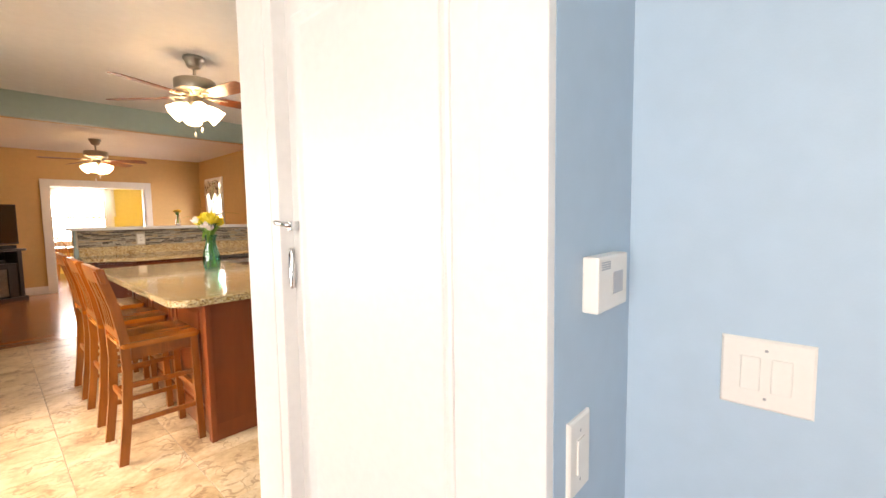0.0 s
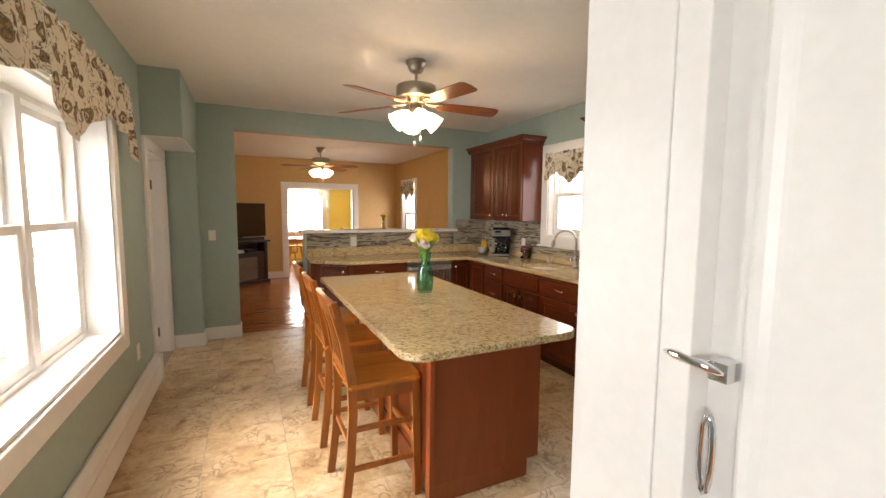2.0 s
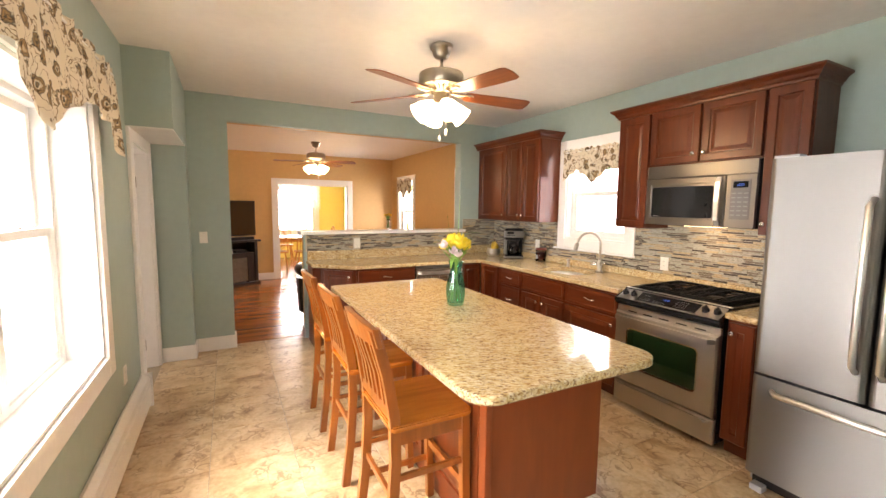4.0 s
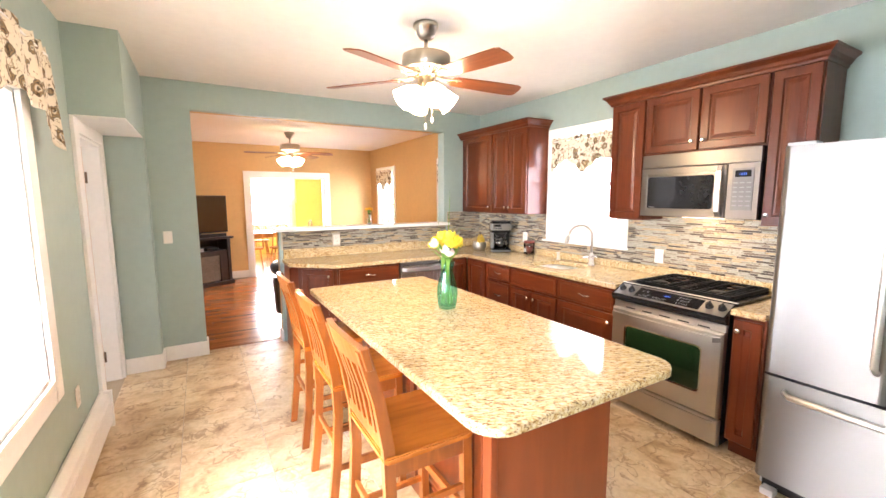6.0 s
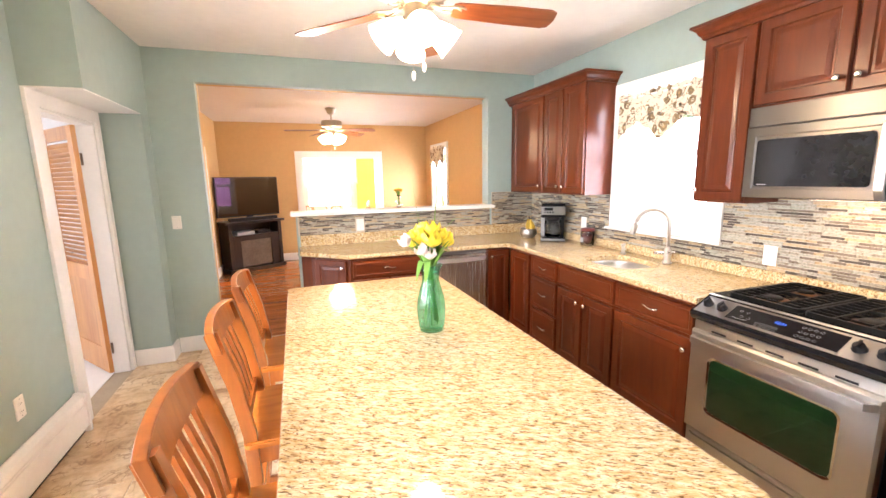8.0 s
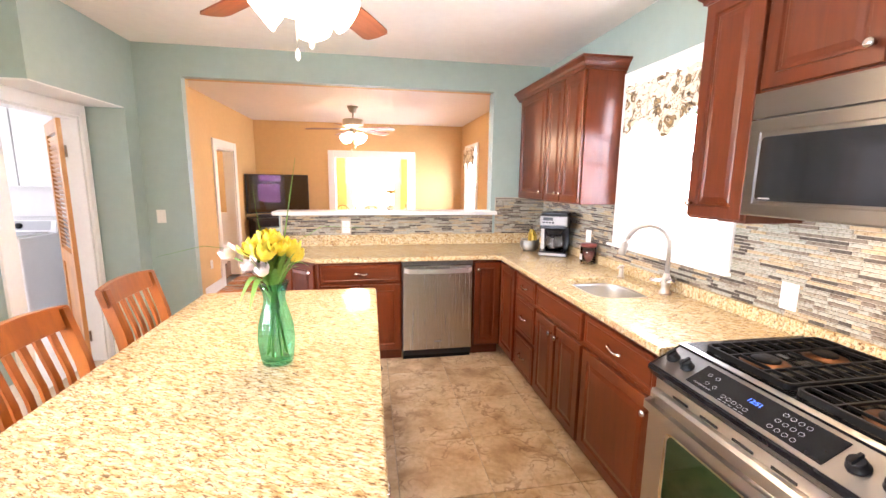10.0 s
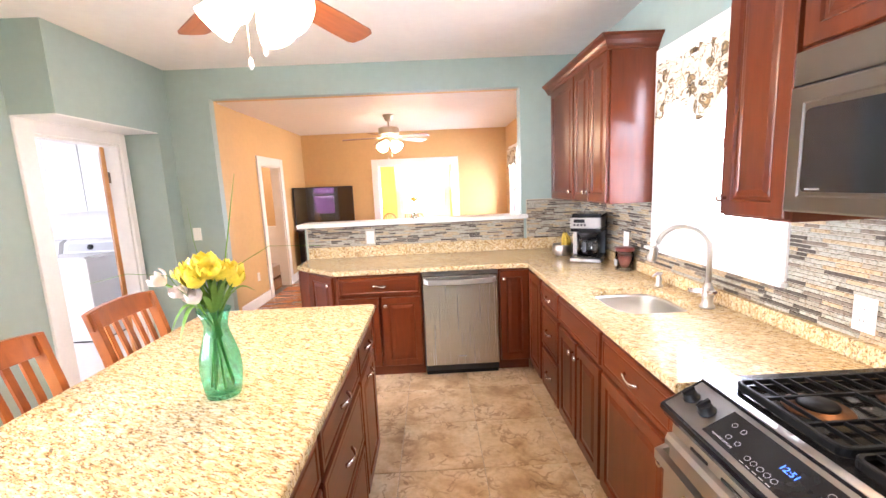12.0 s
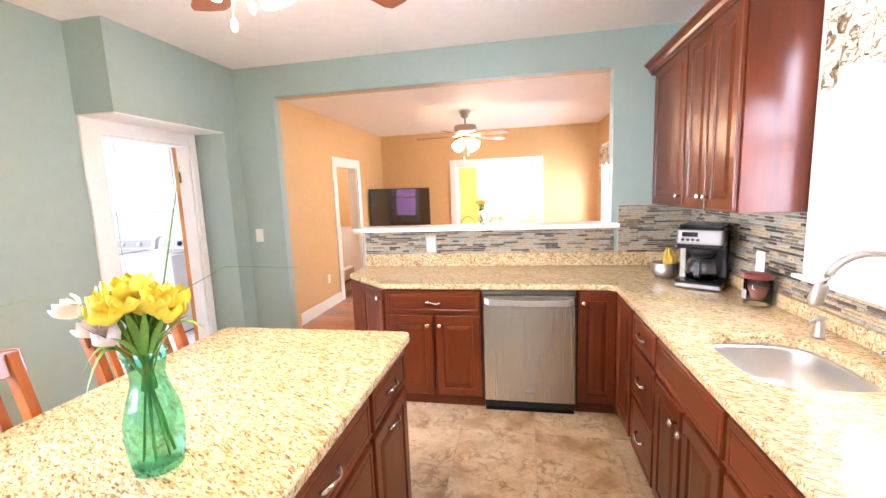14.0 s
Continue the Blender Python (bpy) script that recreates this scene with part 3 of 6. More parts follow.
# hall
setting("wall_hall_far", bm_box(-3.0, -2.86, 7.9, 10.4, 0, 2.5), OFFWHITE, "pale hall wall", "wall")
setting("wall_hall_north", bm_box(-2.86, -0.76, 10.25, 10.4, 0, 2.5), TAN, "tan hall wall", "wall")
setting("wall_hall_south", bm_box(-2.86, -0.76, 7.9, 8.05, 0, 2.5), TAN, "tan hall wall", "wall")
setting("hall_wainscot", bm_box(-2.86, -0.76, 10.232, 10.25, 0, 0.86), TRIM, "white painted wainscot in the hall", "wainscot")
setting("trim_hall_rail", bm_box(-2.86, -0.76, 10.215, 10.25, 0.862, 0.91, bevel=0.004), TRIM, "white painted chair rail in the hall", "trim")
# laundry
WIN_LA = (4.95, 5.85, 0.9, 2.0)
setting("wall_laundry_far", bm_box(-4.1, -0.95, 7.3, 7.5, 0, 2.5), OFFWHITE, "white laundry wall behind the machines", "wall")
setting("wall_laundry_left", wall_bm("y", 4.78, 7.3, -4.1, -3.9, 0, 2.5, [WIN_LA]), OFFWHITE, "white laundry wall with a window", "wall")
setting("wall_laundry_south", bm_box(-4.1, -0.86, 4.62, 4.78, 0, 2.5), OFFWHITE, "white laundry wall", "wall")
setting("wall_laundry_side", bm_box(-0.95, -0.86, 6.2, 7.3, 0, 2.5), OFFWHITE, "white laundry wall", "wall")
# blue room
setting("wall_blue_closet", wall_bm("y", 0.288, 1.12, 0.58, 0.68, 0, 2.55, [(0.42, 1.119, 0.0, 2.0)]), BLUE, "pale blue wall around a closet door", "wall")
setting("wall_blue_return", bm_box(0.68, 1.1, 0.288, 0.41, 0, 2.55), BLUE, "pale blue wall with a thermostat", "wall")
setting("wall_blue_right", bm_box(0.93, 1.1, -2.5, 0.288, 0, 2.55), BLUE, "pale blue wall with a switch plate", "wall")
setting("wall_blue_south", wall_bm("x", -1.6, 0.93, -2.5, -2.3, 0, 2.55, []), BLUE, "plain pale blue wall", "wall")
setting("wall_blue_left", wall_bm("y", -2.5, 1.12, -1.8, -1.6, 0, 2.55, [(-1.2, 0.1, 0.8, 2.1)]), BLUE, "pale blue wall with a window", "wall")
setting("wall_blue_north", bm_box(-1.8, -0.95, 1.12, 1.30, 0, 2.55), BLUE, "pale blue wall", "wall")


def casing(name, axis, face, out, a0, a1, z0, z1, w=0.11, t=0.022, sill=False, label="white painted door casing"):
    """Trim round an opening a0..a1, z0..z1 on a wall face; out is the side it stands proud of."""
    def leg(nm, p0, p1, q0, q1, th):
        f0, f1 = (face, face + out * th) if out > 0 else (face + out * th, face)
        a = (p0, p1, f0, f1) if axis == "x" else (f0, f1, p0, p1)
        setting(nm, bm_box(*a, q0, q1, bevel=0.004), TRIM, label, "trim")
    lo = z0 - w if sill else z0
    leg(name, a0 - w, a0, lo, z1 + w, t)
    leg(name, a1, a1 + w, lo, z1 + w, t)
    leg(name, a0, a1, z1, z1 + w, t - 0.002)
    if sill:
        leg(name, a0, a1, z0 - w, z0, t - 0.002)


def jamb(name, axis, t0, t1, a0, a1, z0, z1, th=0.018, bottom=False):
    """The lining of an opening through a wall."""
    def put(p0, p1, q0, q1):
        setting(name, bm_box(*((p0, p1, t0, t1) if axis == "x" else (t0, t1, p0, p1)), q0, q1), TRIM, "white painted lining of the opening", "trim")
    put(a0, a0 + th, z0, z1)
    put(a1 - th, a1, z0, z1)
    put(a0 + th, a1 - th, z1 - th, z1)
    if bottom:
        put(a0 + th, a1 - th, z0, z0 + th)


setting("trim_laundry_door", bm_box(LW, LW + 0.022, 4.905, 5.03, 0, 2.079, bevel=0.004), TRIM, "white painted door casing", "trim")
setting("trim_laundry_door", bm_box(LW, LW + 0.022, 5.785, 5.843, 0, 2.079, bevel=0.004), TRIM, "white painted door casing", "trim")
setting("trim_laundry_door", bm_box(LW, LW + 0.020, 5.03, 5.785, 1.985, 2.079, bevel=0.004), TRIM, "white painted door casing", "trim")
jamb("trim_laundry_jamb", "y", -0.86, LW, *DOOR_L)
casing("trim_hall_door", "y", -0.62, 1, *DOOR_H, w=0.115)
jamb("trim_hall_jamb", "y", -0.76, -0.62, *DOOR_H)
casing("trim_dining_door", "x", 10.35, -1, *DOOR_D, w=0.115)
jamb("trim_dining_jamb", "x", 10.35, 10.5, *DOOR_D)
casing("trim_left_window", "y", LW, 1, *WIN_L, w=0.11, sill=True, label="white painted window casing")
casing("trim_sink_window", "y", RW, -1, *WIN_S, w=0.10, sill=True, label="white painted window casing")
for w in (WIN_1, WIN_2):
    casing("trim_living_window", "y", 3.29, -1, *w, w=0.10, sill=True, label="white painted window casing")
setting("trim_opening_jamb", bm_box(0.538, 0.56, 1.155, 1.318, 0, 2.1, bevel=0.003), TRIM, "white painted lining of the cased opening", "trim")
setting("trim_opening_head", bm_box(-0.75, 0.538, 1.12, 1.30, 2.08, 2.1), TRIM, "white painted head lining of the opening", "trim")
setting("trim_opening_casing", bm_box(0.56, 0.65, 1.30, 1.318, 0, 2.18, bevel=0.003), TRIM, "white painted casing of the opening", "trim")
setting("trim_closet_casing", bm_box(0.540, 0.60, 1.1075, 1.1545, 0, 2.1, bevel=0.003), TRIM, "white painted closet casing", "trim")
setting("trim_closet_casing", bm_box(0.555, 0.58, 0.288, 0.418, 0, 2.1, bevel=0.003), TRIM, "white painted closet casing", "trim")
setting("trim_closet_casing", bm_box(0.557, 0.58, 0.418, 1.108, 2.0, 2.1, bevel=0.003), TRIM, "white painted closet casing", "trim")
setting("trim_half_wall_cap", bm_box(0.585, 2.70, 5.965, 6.235, 1.20, 1.235, bevel=0.006), TRIM, "white painted cap on the half wall", "trim")
setting("trim_opening_strip", bm_box(2.657, 2.675, 6.052, 6.198, 1.235, 2.375), TEAL, "sage teal edge of the wide opening", "trim")


def baseboard(axis, face, out, a0, a1, h=0.14):
    f0, f1 = (face, face + 0.016) if out > 0 else (face - 0.016, face)
    setting("baseboard", bm_box(*((a0, a1, f0, f1) if axis == "x" else (f0, f1, a0, a1)), 0.0, h, bevel=0.004), TRIM, "tall white painted baseboard", "baseboard")


baseboard("x", BW, -1, -0.444, -0.10)
baseboard("x", 5.86, -1, -0.728, -0.444)
baseboard("y", -0.46, 1, 5.86, BW - 0.016)
baseboard("y", -0.10, 1, 6.034, 6.20)
baseboard("y", 0.63, -1, 6.05, 6.20, 0.12)
baseboard("x", 10.35, -1, -0.604, 0.685)
baseboard("x", 10.35, -1, 2.355, 3.274)
baseboard("y", -0.62, 1, 6.20, 8.175)
baseboard("y", -0.62, 1, 9.165, 10.334)
baseboard("y", 3.29, -1, 6.20, 10.334)
setting("trim_threshold", bm_box(-0.10, 0.63, 6.165, 6.22, -0.012, 0.004, bevel=0.003), PLANK, "oak strip where tiles meet the wood floor", "trim")


# ---- windows ----
def sash(parent, axis, p, a0, a1, z0, z1, w=0.042, t=0.034):
    """One sash in its frame: four rails and a pane, in the plane p."""
    def rail(q0, q1, r0, r1, nm="sash_rail"):
        part(nm, bm_box(*((q0, q1, p - t / 2, p + t / 2) if axis == "x" else (p - t / 2, p + t / 2, q0, q1)), r0, r1, bevel=0.004), TRIM, parent)
    rail(a0, a0 + w, z0, z1)
    rail(a1 - w, a1, z0, z1)
    rail(a0 + w, a1 - w, z0, z0 + w + 0.008)
    rail(a0 + w, a1 - w, z1 - w, z1)
    pane = part("pane", bm_box(*((a0 + w, a1 - w, p - 0.002, p + 0.002) if axis == "x" else (p - 0.002, p + 0.002, a0 + w, a1 - w)), z0 + w + 0.008, z1 - w), PANE, parent)
    pane.visible_shadow = False


def double_hung(name, axis, p, inside, a0, a1, z0, z1, mid, label):
    win = thing(name, Matrix(), label, "window")
    win["kind"] = "structure"
    f = 0.03
    def fr(q0, q1, r0, r1):
        part("window_frame", bm_box(*((q0, q1, p - 0.05, p + 0.05) if axis == "x" else (p - 0.05, p + 0.05, q0, q1)), r0, r1), TRIM, win)
    fr(a0, a0 + f, z0, z1)
    fr(a1 - f, a1, z0, z1)
    fr(a0 + f, a1 - f, z0, z0 + f)
    fr(a0 + f, a1 - f, z1 - f, z1)
    sash(win, axis, p + inside * 0.022, a0 + f, a1 - f, z0 + f, mid + 0.02)
    sash(win, axis, p - inside * 0.022, a0 + f, a1 - f, mid - 0.02, z1 - f)
    bm = bmesh.new()
    lathe(bm, [(0.014, 0), (0.014, 0.008), (0.006, 0.012)], segs=10)
    part("sash_lock", bm, CHROME, win).matrix_world = pose(*(((a0 + a1) / 2, p + inside * 0.02, mid + 0.02) if axis == "x" else (p + inside * 0.02, (a0 + a1) / 2, mid + 0.02)))
    return win


jamb("trim_left_window_reveal", "y", -1.02, LW, *WIN_L, bottom=True)
for k in range(3):
    a = 1.974 + k * 0.666
    double_hung("window_%d" % (k + 1), "y", -0.958, 1, a, a + 0.666, 0.698, 2.012, 1.385, "white double-hung window in a deep reveal")
jamb("trim_sink_window_reveal", "y", RW, 3.40, *WIN_S, bottom=True)
double_hung("window_4", "y", 3.33, -1, 3.873, 4.642, 1.214, 2.142, 1.68, "white double-hung window above the sink")
setting("trim_sink_sill", bm_box(3.168, 3.2, 3.735, 4.785, 1.078, 1.096, bevel=0.004), TRIM, "white window stool above the sink", "trim")
for k, w in enumerate((WIN_1, WIN_2)):
    jamb("trim_living_window_reveal", "y", 3.29, 3.45, *w, bottom=True)
    double_hung("window_%d" % (k + 5), "y", 3.38, -1, w[0] + 0.018, w[1] - 0.018, w[2] + 0.018, w[3] - 0.018, 1.42, "white double-hung living room window")
jamb("trim_dining_window_reveal", "x", 14.0, 14.2, *WIN_D, bottom=True)
casing("trim_dining_window", "x", 14.0, -1, *WIN_D, w=0.1, sill=True, label="white painted window casing")
double_hung("window_7", "x", 14.08, -1, 0.938, 2.202, 0.738, 2.082, 1.40, "white double-hung dining room window")


# ---- cabinets ----
FRONT = [(0, 0), (0, -0.016), (0.004, -0.02), (0.050, -0.02), (0.056, -0.012), (0.066, -0.012), (0.072, -0.0145), (0.090, -0.0185)]
DRAWER = [(0, 0), (0, -0.015), (0.004, -0.02), (0.020, -0.02), (0.026, -0.0165), (0.032, -0.0185)]


def knob(parent, x, y, z):
    bm = bmesh.new()
    lathe(bm, [(0.006, 0), (0.005, 0.012), (0.013, 0.018), (0.016, 0.024), (0.013, 0.030), (0.005, 0.033)], segs=14, m=pose(x, y, z, 90))
    part("knob", bm, CHROME, parent, "brushed chrome knob")


def pull(parent, x, y, z, w=0.10):
    """A curled bar handle."""
    bm = bmesh.new()
    pts = [(x + w * (i / 12 - 0.5), y - 0.024 * math.sin(math.pi * i / 12) ** 0.6, z + 0.006 * math.sin(2 * math.pi * i / 12)) for i in range(13)]
    tube(bm, pts, 0.005, 8, [0.004 + 0.0035 * abs(math.cos(math.pi * i / 12)) for i in range(13)])
    part("handle", bm, CHROME, parent, "curled chrome handle")


def door_part(parent, x, z, w, h, knob_at=None, y=0.0):
    bm = bmesh.new()
    nested(bm, w, h, [(i, d + y) for i, d in FRONT], x, z)
    d = part("door", bm, CHERRY, parent)
    if knob_at == "l":
        knob(d, x + 0.03, y - 0.02, z + h - 0.06)
    elif knob_at == "r":
        knob(d, x + w - 0.03, y - 0.02, z + h - 0.06)
    elif knob_at == "bl":
        knob(d, x + 0.03, y - 0.02, z + 0.06)
    elif knob_at == "br":
        knob(d, x + w - 0.03, y - 0.02, z + 0.06)
    return d


def drawer_part(parent, x, z, w, h, handle=True):
    bm = bmesh.new()
    nested(bm, w, h, DRAWER, x, z)
    d = part("drawer_front", bm, CHERRY_H, parent)
    if handle:
        pull(d, x + w / 2, -0.02, z + h / 2, min(0.11, w * 0.5))
    return d


BT = 0.868


def base_unit(name, m, w, spec, label, depth=0.60, group="kitchen base cabinets", top=None):
    c = thing(name, m, label, "cabinet", group)
    part("body", bm_box(0, w, 0.002, depth, 0.10, top or BT), CHERRY, c)
    if top:
        part("front_rail", bm_box(0, w, 0.002, 0.02, top, BT), CHERRY, c)
    part("toe_kick", bm_box(0, w, 0.065, depth, 0, 0.10), CHERRY_H, c)
    g = 0.012
    for s in spec:
        if s[0] == "door":
            door_part(c, s[1] + g, s[3] + g, s[2] - 2 * g, s[4] - 2 * g, s[5])
        else:
            drawer_part(c, s[1] + g, s[3] + g, s[2] - 2 * g, s[4] - 2 * g, s[5])
    return c


def run_right(y):
    return pose(2.572, y, 0, 0, 0, -90)


base_unit("base_cabinet", run_right(5.37), 0.40, [("door", 0.02, 0.36, 0.10, 0.76, "")], "cherry wood corner base cabinet with a raised panel", 0.62)
base_unit("base_cabinet", run_right(4.968), 0.386, [("drawer", 0, 0.386, 0.69, 0.17, True), ("drawer", 0, 0.386, 0.40, 0.29, True), ("drawer", 0, 0.386, 0.10, 0.30, True)], "cherry wood base cabinet with three drawers", 0.62)
base_unit("base_cabinet", run_right(4.58), 0.63, [("drawer", 0, 0.63, 0.68, 0.18, False), ("door", 0, 0.315, 0.10, 0.58, "r"), ("door", 0.315, 0.315, 0.10, 0.58, "l")], "cherry wood sink cabinet with two panelled doors", 0.62, top=0.69)
base_unit("base_cabinet", run_right(3.948), 0.583, [("drawer", 0, 0.583, 0.68, 0.18, True), ("door", 0, 0.583, 0.10, 0.58, "r")], "cherry wood base cabinet beside the range", 0.62)
base_unit("base_cabinet", run_right(2.578), 0.165, [("door", 0, 0.165, 0.10, 0.76, "l")], "narrow cherry wood cabinet between range and refrigerator", 0.62)
base_unit("base_cabinet", pose(1.05, 5.385, 0), 0.66, [("drawer", 0, 0.66, 0.69, 0.17, True), ("door", 0, 0.33, 0.10, 0.59, "r"), ("door", 0.33, 0.33, 0.10, 0.59, "l")], "cherry wood base cabinet with a drawer and two doors", 0.62)
base_unit("base_cabinet", pose(2.318, 5.385, 0), 0.252, [("door", 0.0, 0.252, 0.10, 0.76, "l")], "cherry wood base cabinet beside the dishwasher", 0.62)
ang = math.degrees(math.atan2(5.385 - 5.68, 1.046 - 0.735))
base_unit("base_cabinet", pose(0.735, 5.68, 0, 0, 0, ang), 0.425, [("door", 0.04, 0.36, 0.10, 0.76, "r")], "angled cherry wood end cabinet of the peninsula", 0.10)
solo("end_panel", slab(bmesh.new(), [(0.735, 5.69), (0.80, 5.75), (1.045, 5.50), (1.045, 6.0), (0.655, 6.0), (0.655, 5.70)], 0.0, BT - 0.002), CHERRY, "plain cherry wood end panel of the peninsula", "panel")

# island
isl = thing("kitchen_island", pose(0, 0, 0), "cherry wood kitchen island with drawers on one side", "island")
part("body", bm_box(0.815, 1.452, 2.575, 4.36, 0.10, BT), CHERRY, isl)
part("toe_kick", bm_box(0.815, 1.385, 2.575, 4.36, 0, 0.10), CHERRY_H, isl)
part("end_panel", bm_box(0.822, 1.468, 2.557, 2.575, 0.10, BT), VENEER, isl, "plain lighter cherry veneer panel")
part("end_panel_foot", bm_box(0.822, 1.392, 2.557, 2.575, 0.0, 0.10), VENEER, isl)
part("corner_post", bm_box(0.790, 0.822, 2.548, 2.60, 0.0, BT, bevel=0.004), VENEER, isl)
for k in range(3):
    bm = bmesh.new()
    nested(bm, 0.56, 0.72, [(i, d) for i, d in FRONT], 0, 0)
    part("side_panel", bm, CHERRY, isl).matrix_world = pose(0.815, 4.34 - k * 0.585, 0.115, 0, 0, -90)
for k, (y0, w) in enumerate(((2.60, 0.70), (3.30, 0.64), (3.94, 0.42))):
    front = thing("drawer_stack", pose(1.453, y0, 0, 0, 0, 90), "", "")
    front.parent = isl
    if k < 2:
        for z, h in ((0.69, 0.17), (0.40, 0.29), (0.105, 0.295)):
            bm = bmesh.new()
            nested(bm, w - 0.024, h - 0.024, DRAWER, 0.012, z + 0.012)
            d = part("drawer_front", bm, CHERRY_H, front)
            pull(d, w / 2, -0.02, z + h / 2, 0.11)
    else:
        bm = bmesh.new()
        nested(bm, w - 0.024, 0.146, DRAWER, 0.012, 0.702)
        d = part("drawer_front", bm, CHERRY_H, front)
        pull(d, w / 2, -0.02, 0.775, 0.11)
        bm = bmesh.new()
        nested(bm, w - 0.024, 0.56, FRONT, 0.012, 0.117)
        d = part("door", bm, CHERRY, front)
        pull(d, w / 2, -0.02, 0.63, 0.11)


def top_slab(name, outline, z0, z1, label, hole=None):
    """A stone slab with softened edges, and a hole where given."""
    bm = bmesh.new()
    e = 0.006
    def inset(pts, d):
        out = []
        n = len(pts)
        for i, p in enumerate(pts):
            a, b = Vector(pts[i - 1]), Vector(pts[(i + 1) % n])
            q = Vector(p)
            t1, t2 = (q - a).normalized(), (b - q).normalized()
            nn = Vector((-(t1 + t2).y, (t1 + t2).x)).normalized()
            out.append((q + nn * d / max(0.5, nn.dot(Vector((-t1.y, t1.x)))))[:])
        return out
    rings = [[bm.verts.new((x, y, z)) for x, y in pts] for pts, z in ((inset(outline, e), z0), (outline, z0 + e), (outline, z1 - e), (inset(outline, e * 0.4), z1 - e * 0.3), (inset(outline, e * 1.2), z1))]
    for a, b in zip(rings, rings[1:]):
        for i in range(len(a)):
            j = (i + 1) % len(a)
            bm.faces.new((a[i], a[j], b[j], b[i]))
    if hole:
        lo = [bm.verts.new((x, y, z0)) for x, y in hole]
        hi = [bm.verts.new((x, y, z1)) for x, y in hole]
        for i in range(len(lo)):
            j = (i + 1) % len(lo)
            bm.faces.new((lo[j], lo[i], hi[i], hi[j]))
        for ring, h in ((rings[-1], hi), (rings[0], lo)):
            edges = [bm.edges.get((r[i], r[(i + 1) % len(r)])) for r in (ring, h) for i in range(len(r))]
            bmesh.ops.triangle_fill(bm, use_beauty=True, use_dissolve=False, edges=edges)
    else:
        bm.faces.new(rings[-1])
        bm.faces.new(rings[0][::-1])
    return solo(name, bm, GRANITE, label, "countertop")


top_slab("island_countertop", rounded(0.560, 1.490, 2.262, 4.412, (0.11, 0.10, 0.035, 0.035)), BT + 0.001, 0.907, "cream and gold polished granite island countertop")
SX, SY, SA, SB = 2.866, 4.24, 0.195, 0.235
hole = [(SX + SA * math.copysign(abs(math.cos(a)) ** 0.5, math.cos(a)), SY + SB * math.copysign(abs(math.sin(a)) ** 0.62, math.sin(a))) for a in (2 * math.pi * (i + 0.5) / 40 for i in range(40))]
top_slab("countertop", [(0.645, 5.70), (0.70, 5.64), (1.03, 5.352), (2.50, 5.352), (2.541, 5.315), (2.541, 3.358), (3.205, 3.358), (3.205, 6.035), (0.645, 6.035)], BT + 0.001, 0.907, "cream and gold polished granite L-shaped countertop", hole)
top_slab("countertop", [(2.541, 2.41), (3.205, 2.41), (3.205, 2.583), (2.541, 2.583)], BT + 0.001, 0.907, "short piece of polished granite countertop beside the range")
solo("backsplash_ledge", bm_box(0.66, 3.18, 6.012, 6.048, 0.908, 1.01, bevel=0.004), GRANITE, "low polished granite upstand on the peninsula", "backsplash")
solo("backsplash_ledge", bm_box(3.182, 3.218, 2.41, 6.046, 0.908, 0.974, bevel=0.004), GRANITE, "low polished granite upstand along the sink wall", "backsplash")

# sink, faucet, soap pump
sink = thing("sink", pose(SX, SY, 0), "undermount stainless steel sink bowl in the granite counter", "sink")
bm = bmesh.new()
rings = []
for s, z in ((1.035, 0.866), (1.02, 0.866), (1.01, 0.85), (0.97, 0.74), (0.86, 0.715), (0.2, 0.708), (0.12, 0.70)):
    rings.append([bm.verts.new(((x - SX) * s, (y - SY) * s, z)) for x, y in hole])
for a, b in zip(rings, rings[1:]):
    for i in range(40):
        f = bm.faces.new((a[i], a[(i + 1) % 40], b[(i + 1) % 40], b[i]))
        f.smooth = True
part("bowl", bm, STEELS, sink)
part("drain", lathe(bmesh.new(), [(0.045, 0.700), (0.045, 0.709), (0.03, 0.711), (0.02, 0.704)]), CHROME, sink)
fau = thing("faucet", pose(3.10, 4.05, 0.908), "brushed nickel gooseneck pull-down faucet", "faucet")
part("base", lathe(bmesh.new(), [(0.032, 0), (0.032, 0.012), (0.024, 0.02), (0.022, 0.045), (0.026, 0.055), (0.026, 0.09), (0.018, 0.105), (0.013, 0.12)]), NICKEL, fau)
bm = bmesh.new()
dx, dy = -0.86, 0.5
neck = [(0, 0, 0.11), (0, 0, 0.275)] + [(dx * 0.110 * (1 - math.cos(a)), dy * 0.110 * (1 - math.cos(a)), 0.275 + 0.110 * math.sin(a)) for a in (radians(15 * i) for i in range(1, 12))]
tube(bm, neck, 0.0118, 12)
part("neck", bm, NICKEL, fau)
end = Vector(neck[-1])
bm = bmesh.new()
tube(bm, [end, end + Vector((dx * 0.012, dy * 0.012, -0.03)), end + Vector((dx * 0.025, dy * 0.025, -0.08)), end + Vector((dx * 0.028, dy * 0.028, -0.095))], 0.018, 12, [0.015, 0.019, 0.021, 0.014])
part("spray_head", bm, NICKEL, fau)
bm = bmesh.new()
tube(bm, [(0, 0, 0.08), (-0.02, -0.05, 0.085), (-0.035, -0.10, 0.10)], 0.01, 10, [0.02, 0.013, 0.009])
part("lever", bm, CHROME, fau)
bm = bmesh.new()
tube(bm, [(0, 0.0, 0.07), (-0.03, 0.05, 0.07), (-0.045, 0.075, 0.07)], 0.01, 10, [0.018, 0.012, 0.01])
part("side_knob", bm, CHROME, fau)
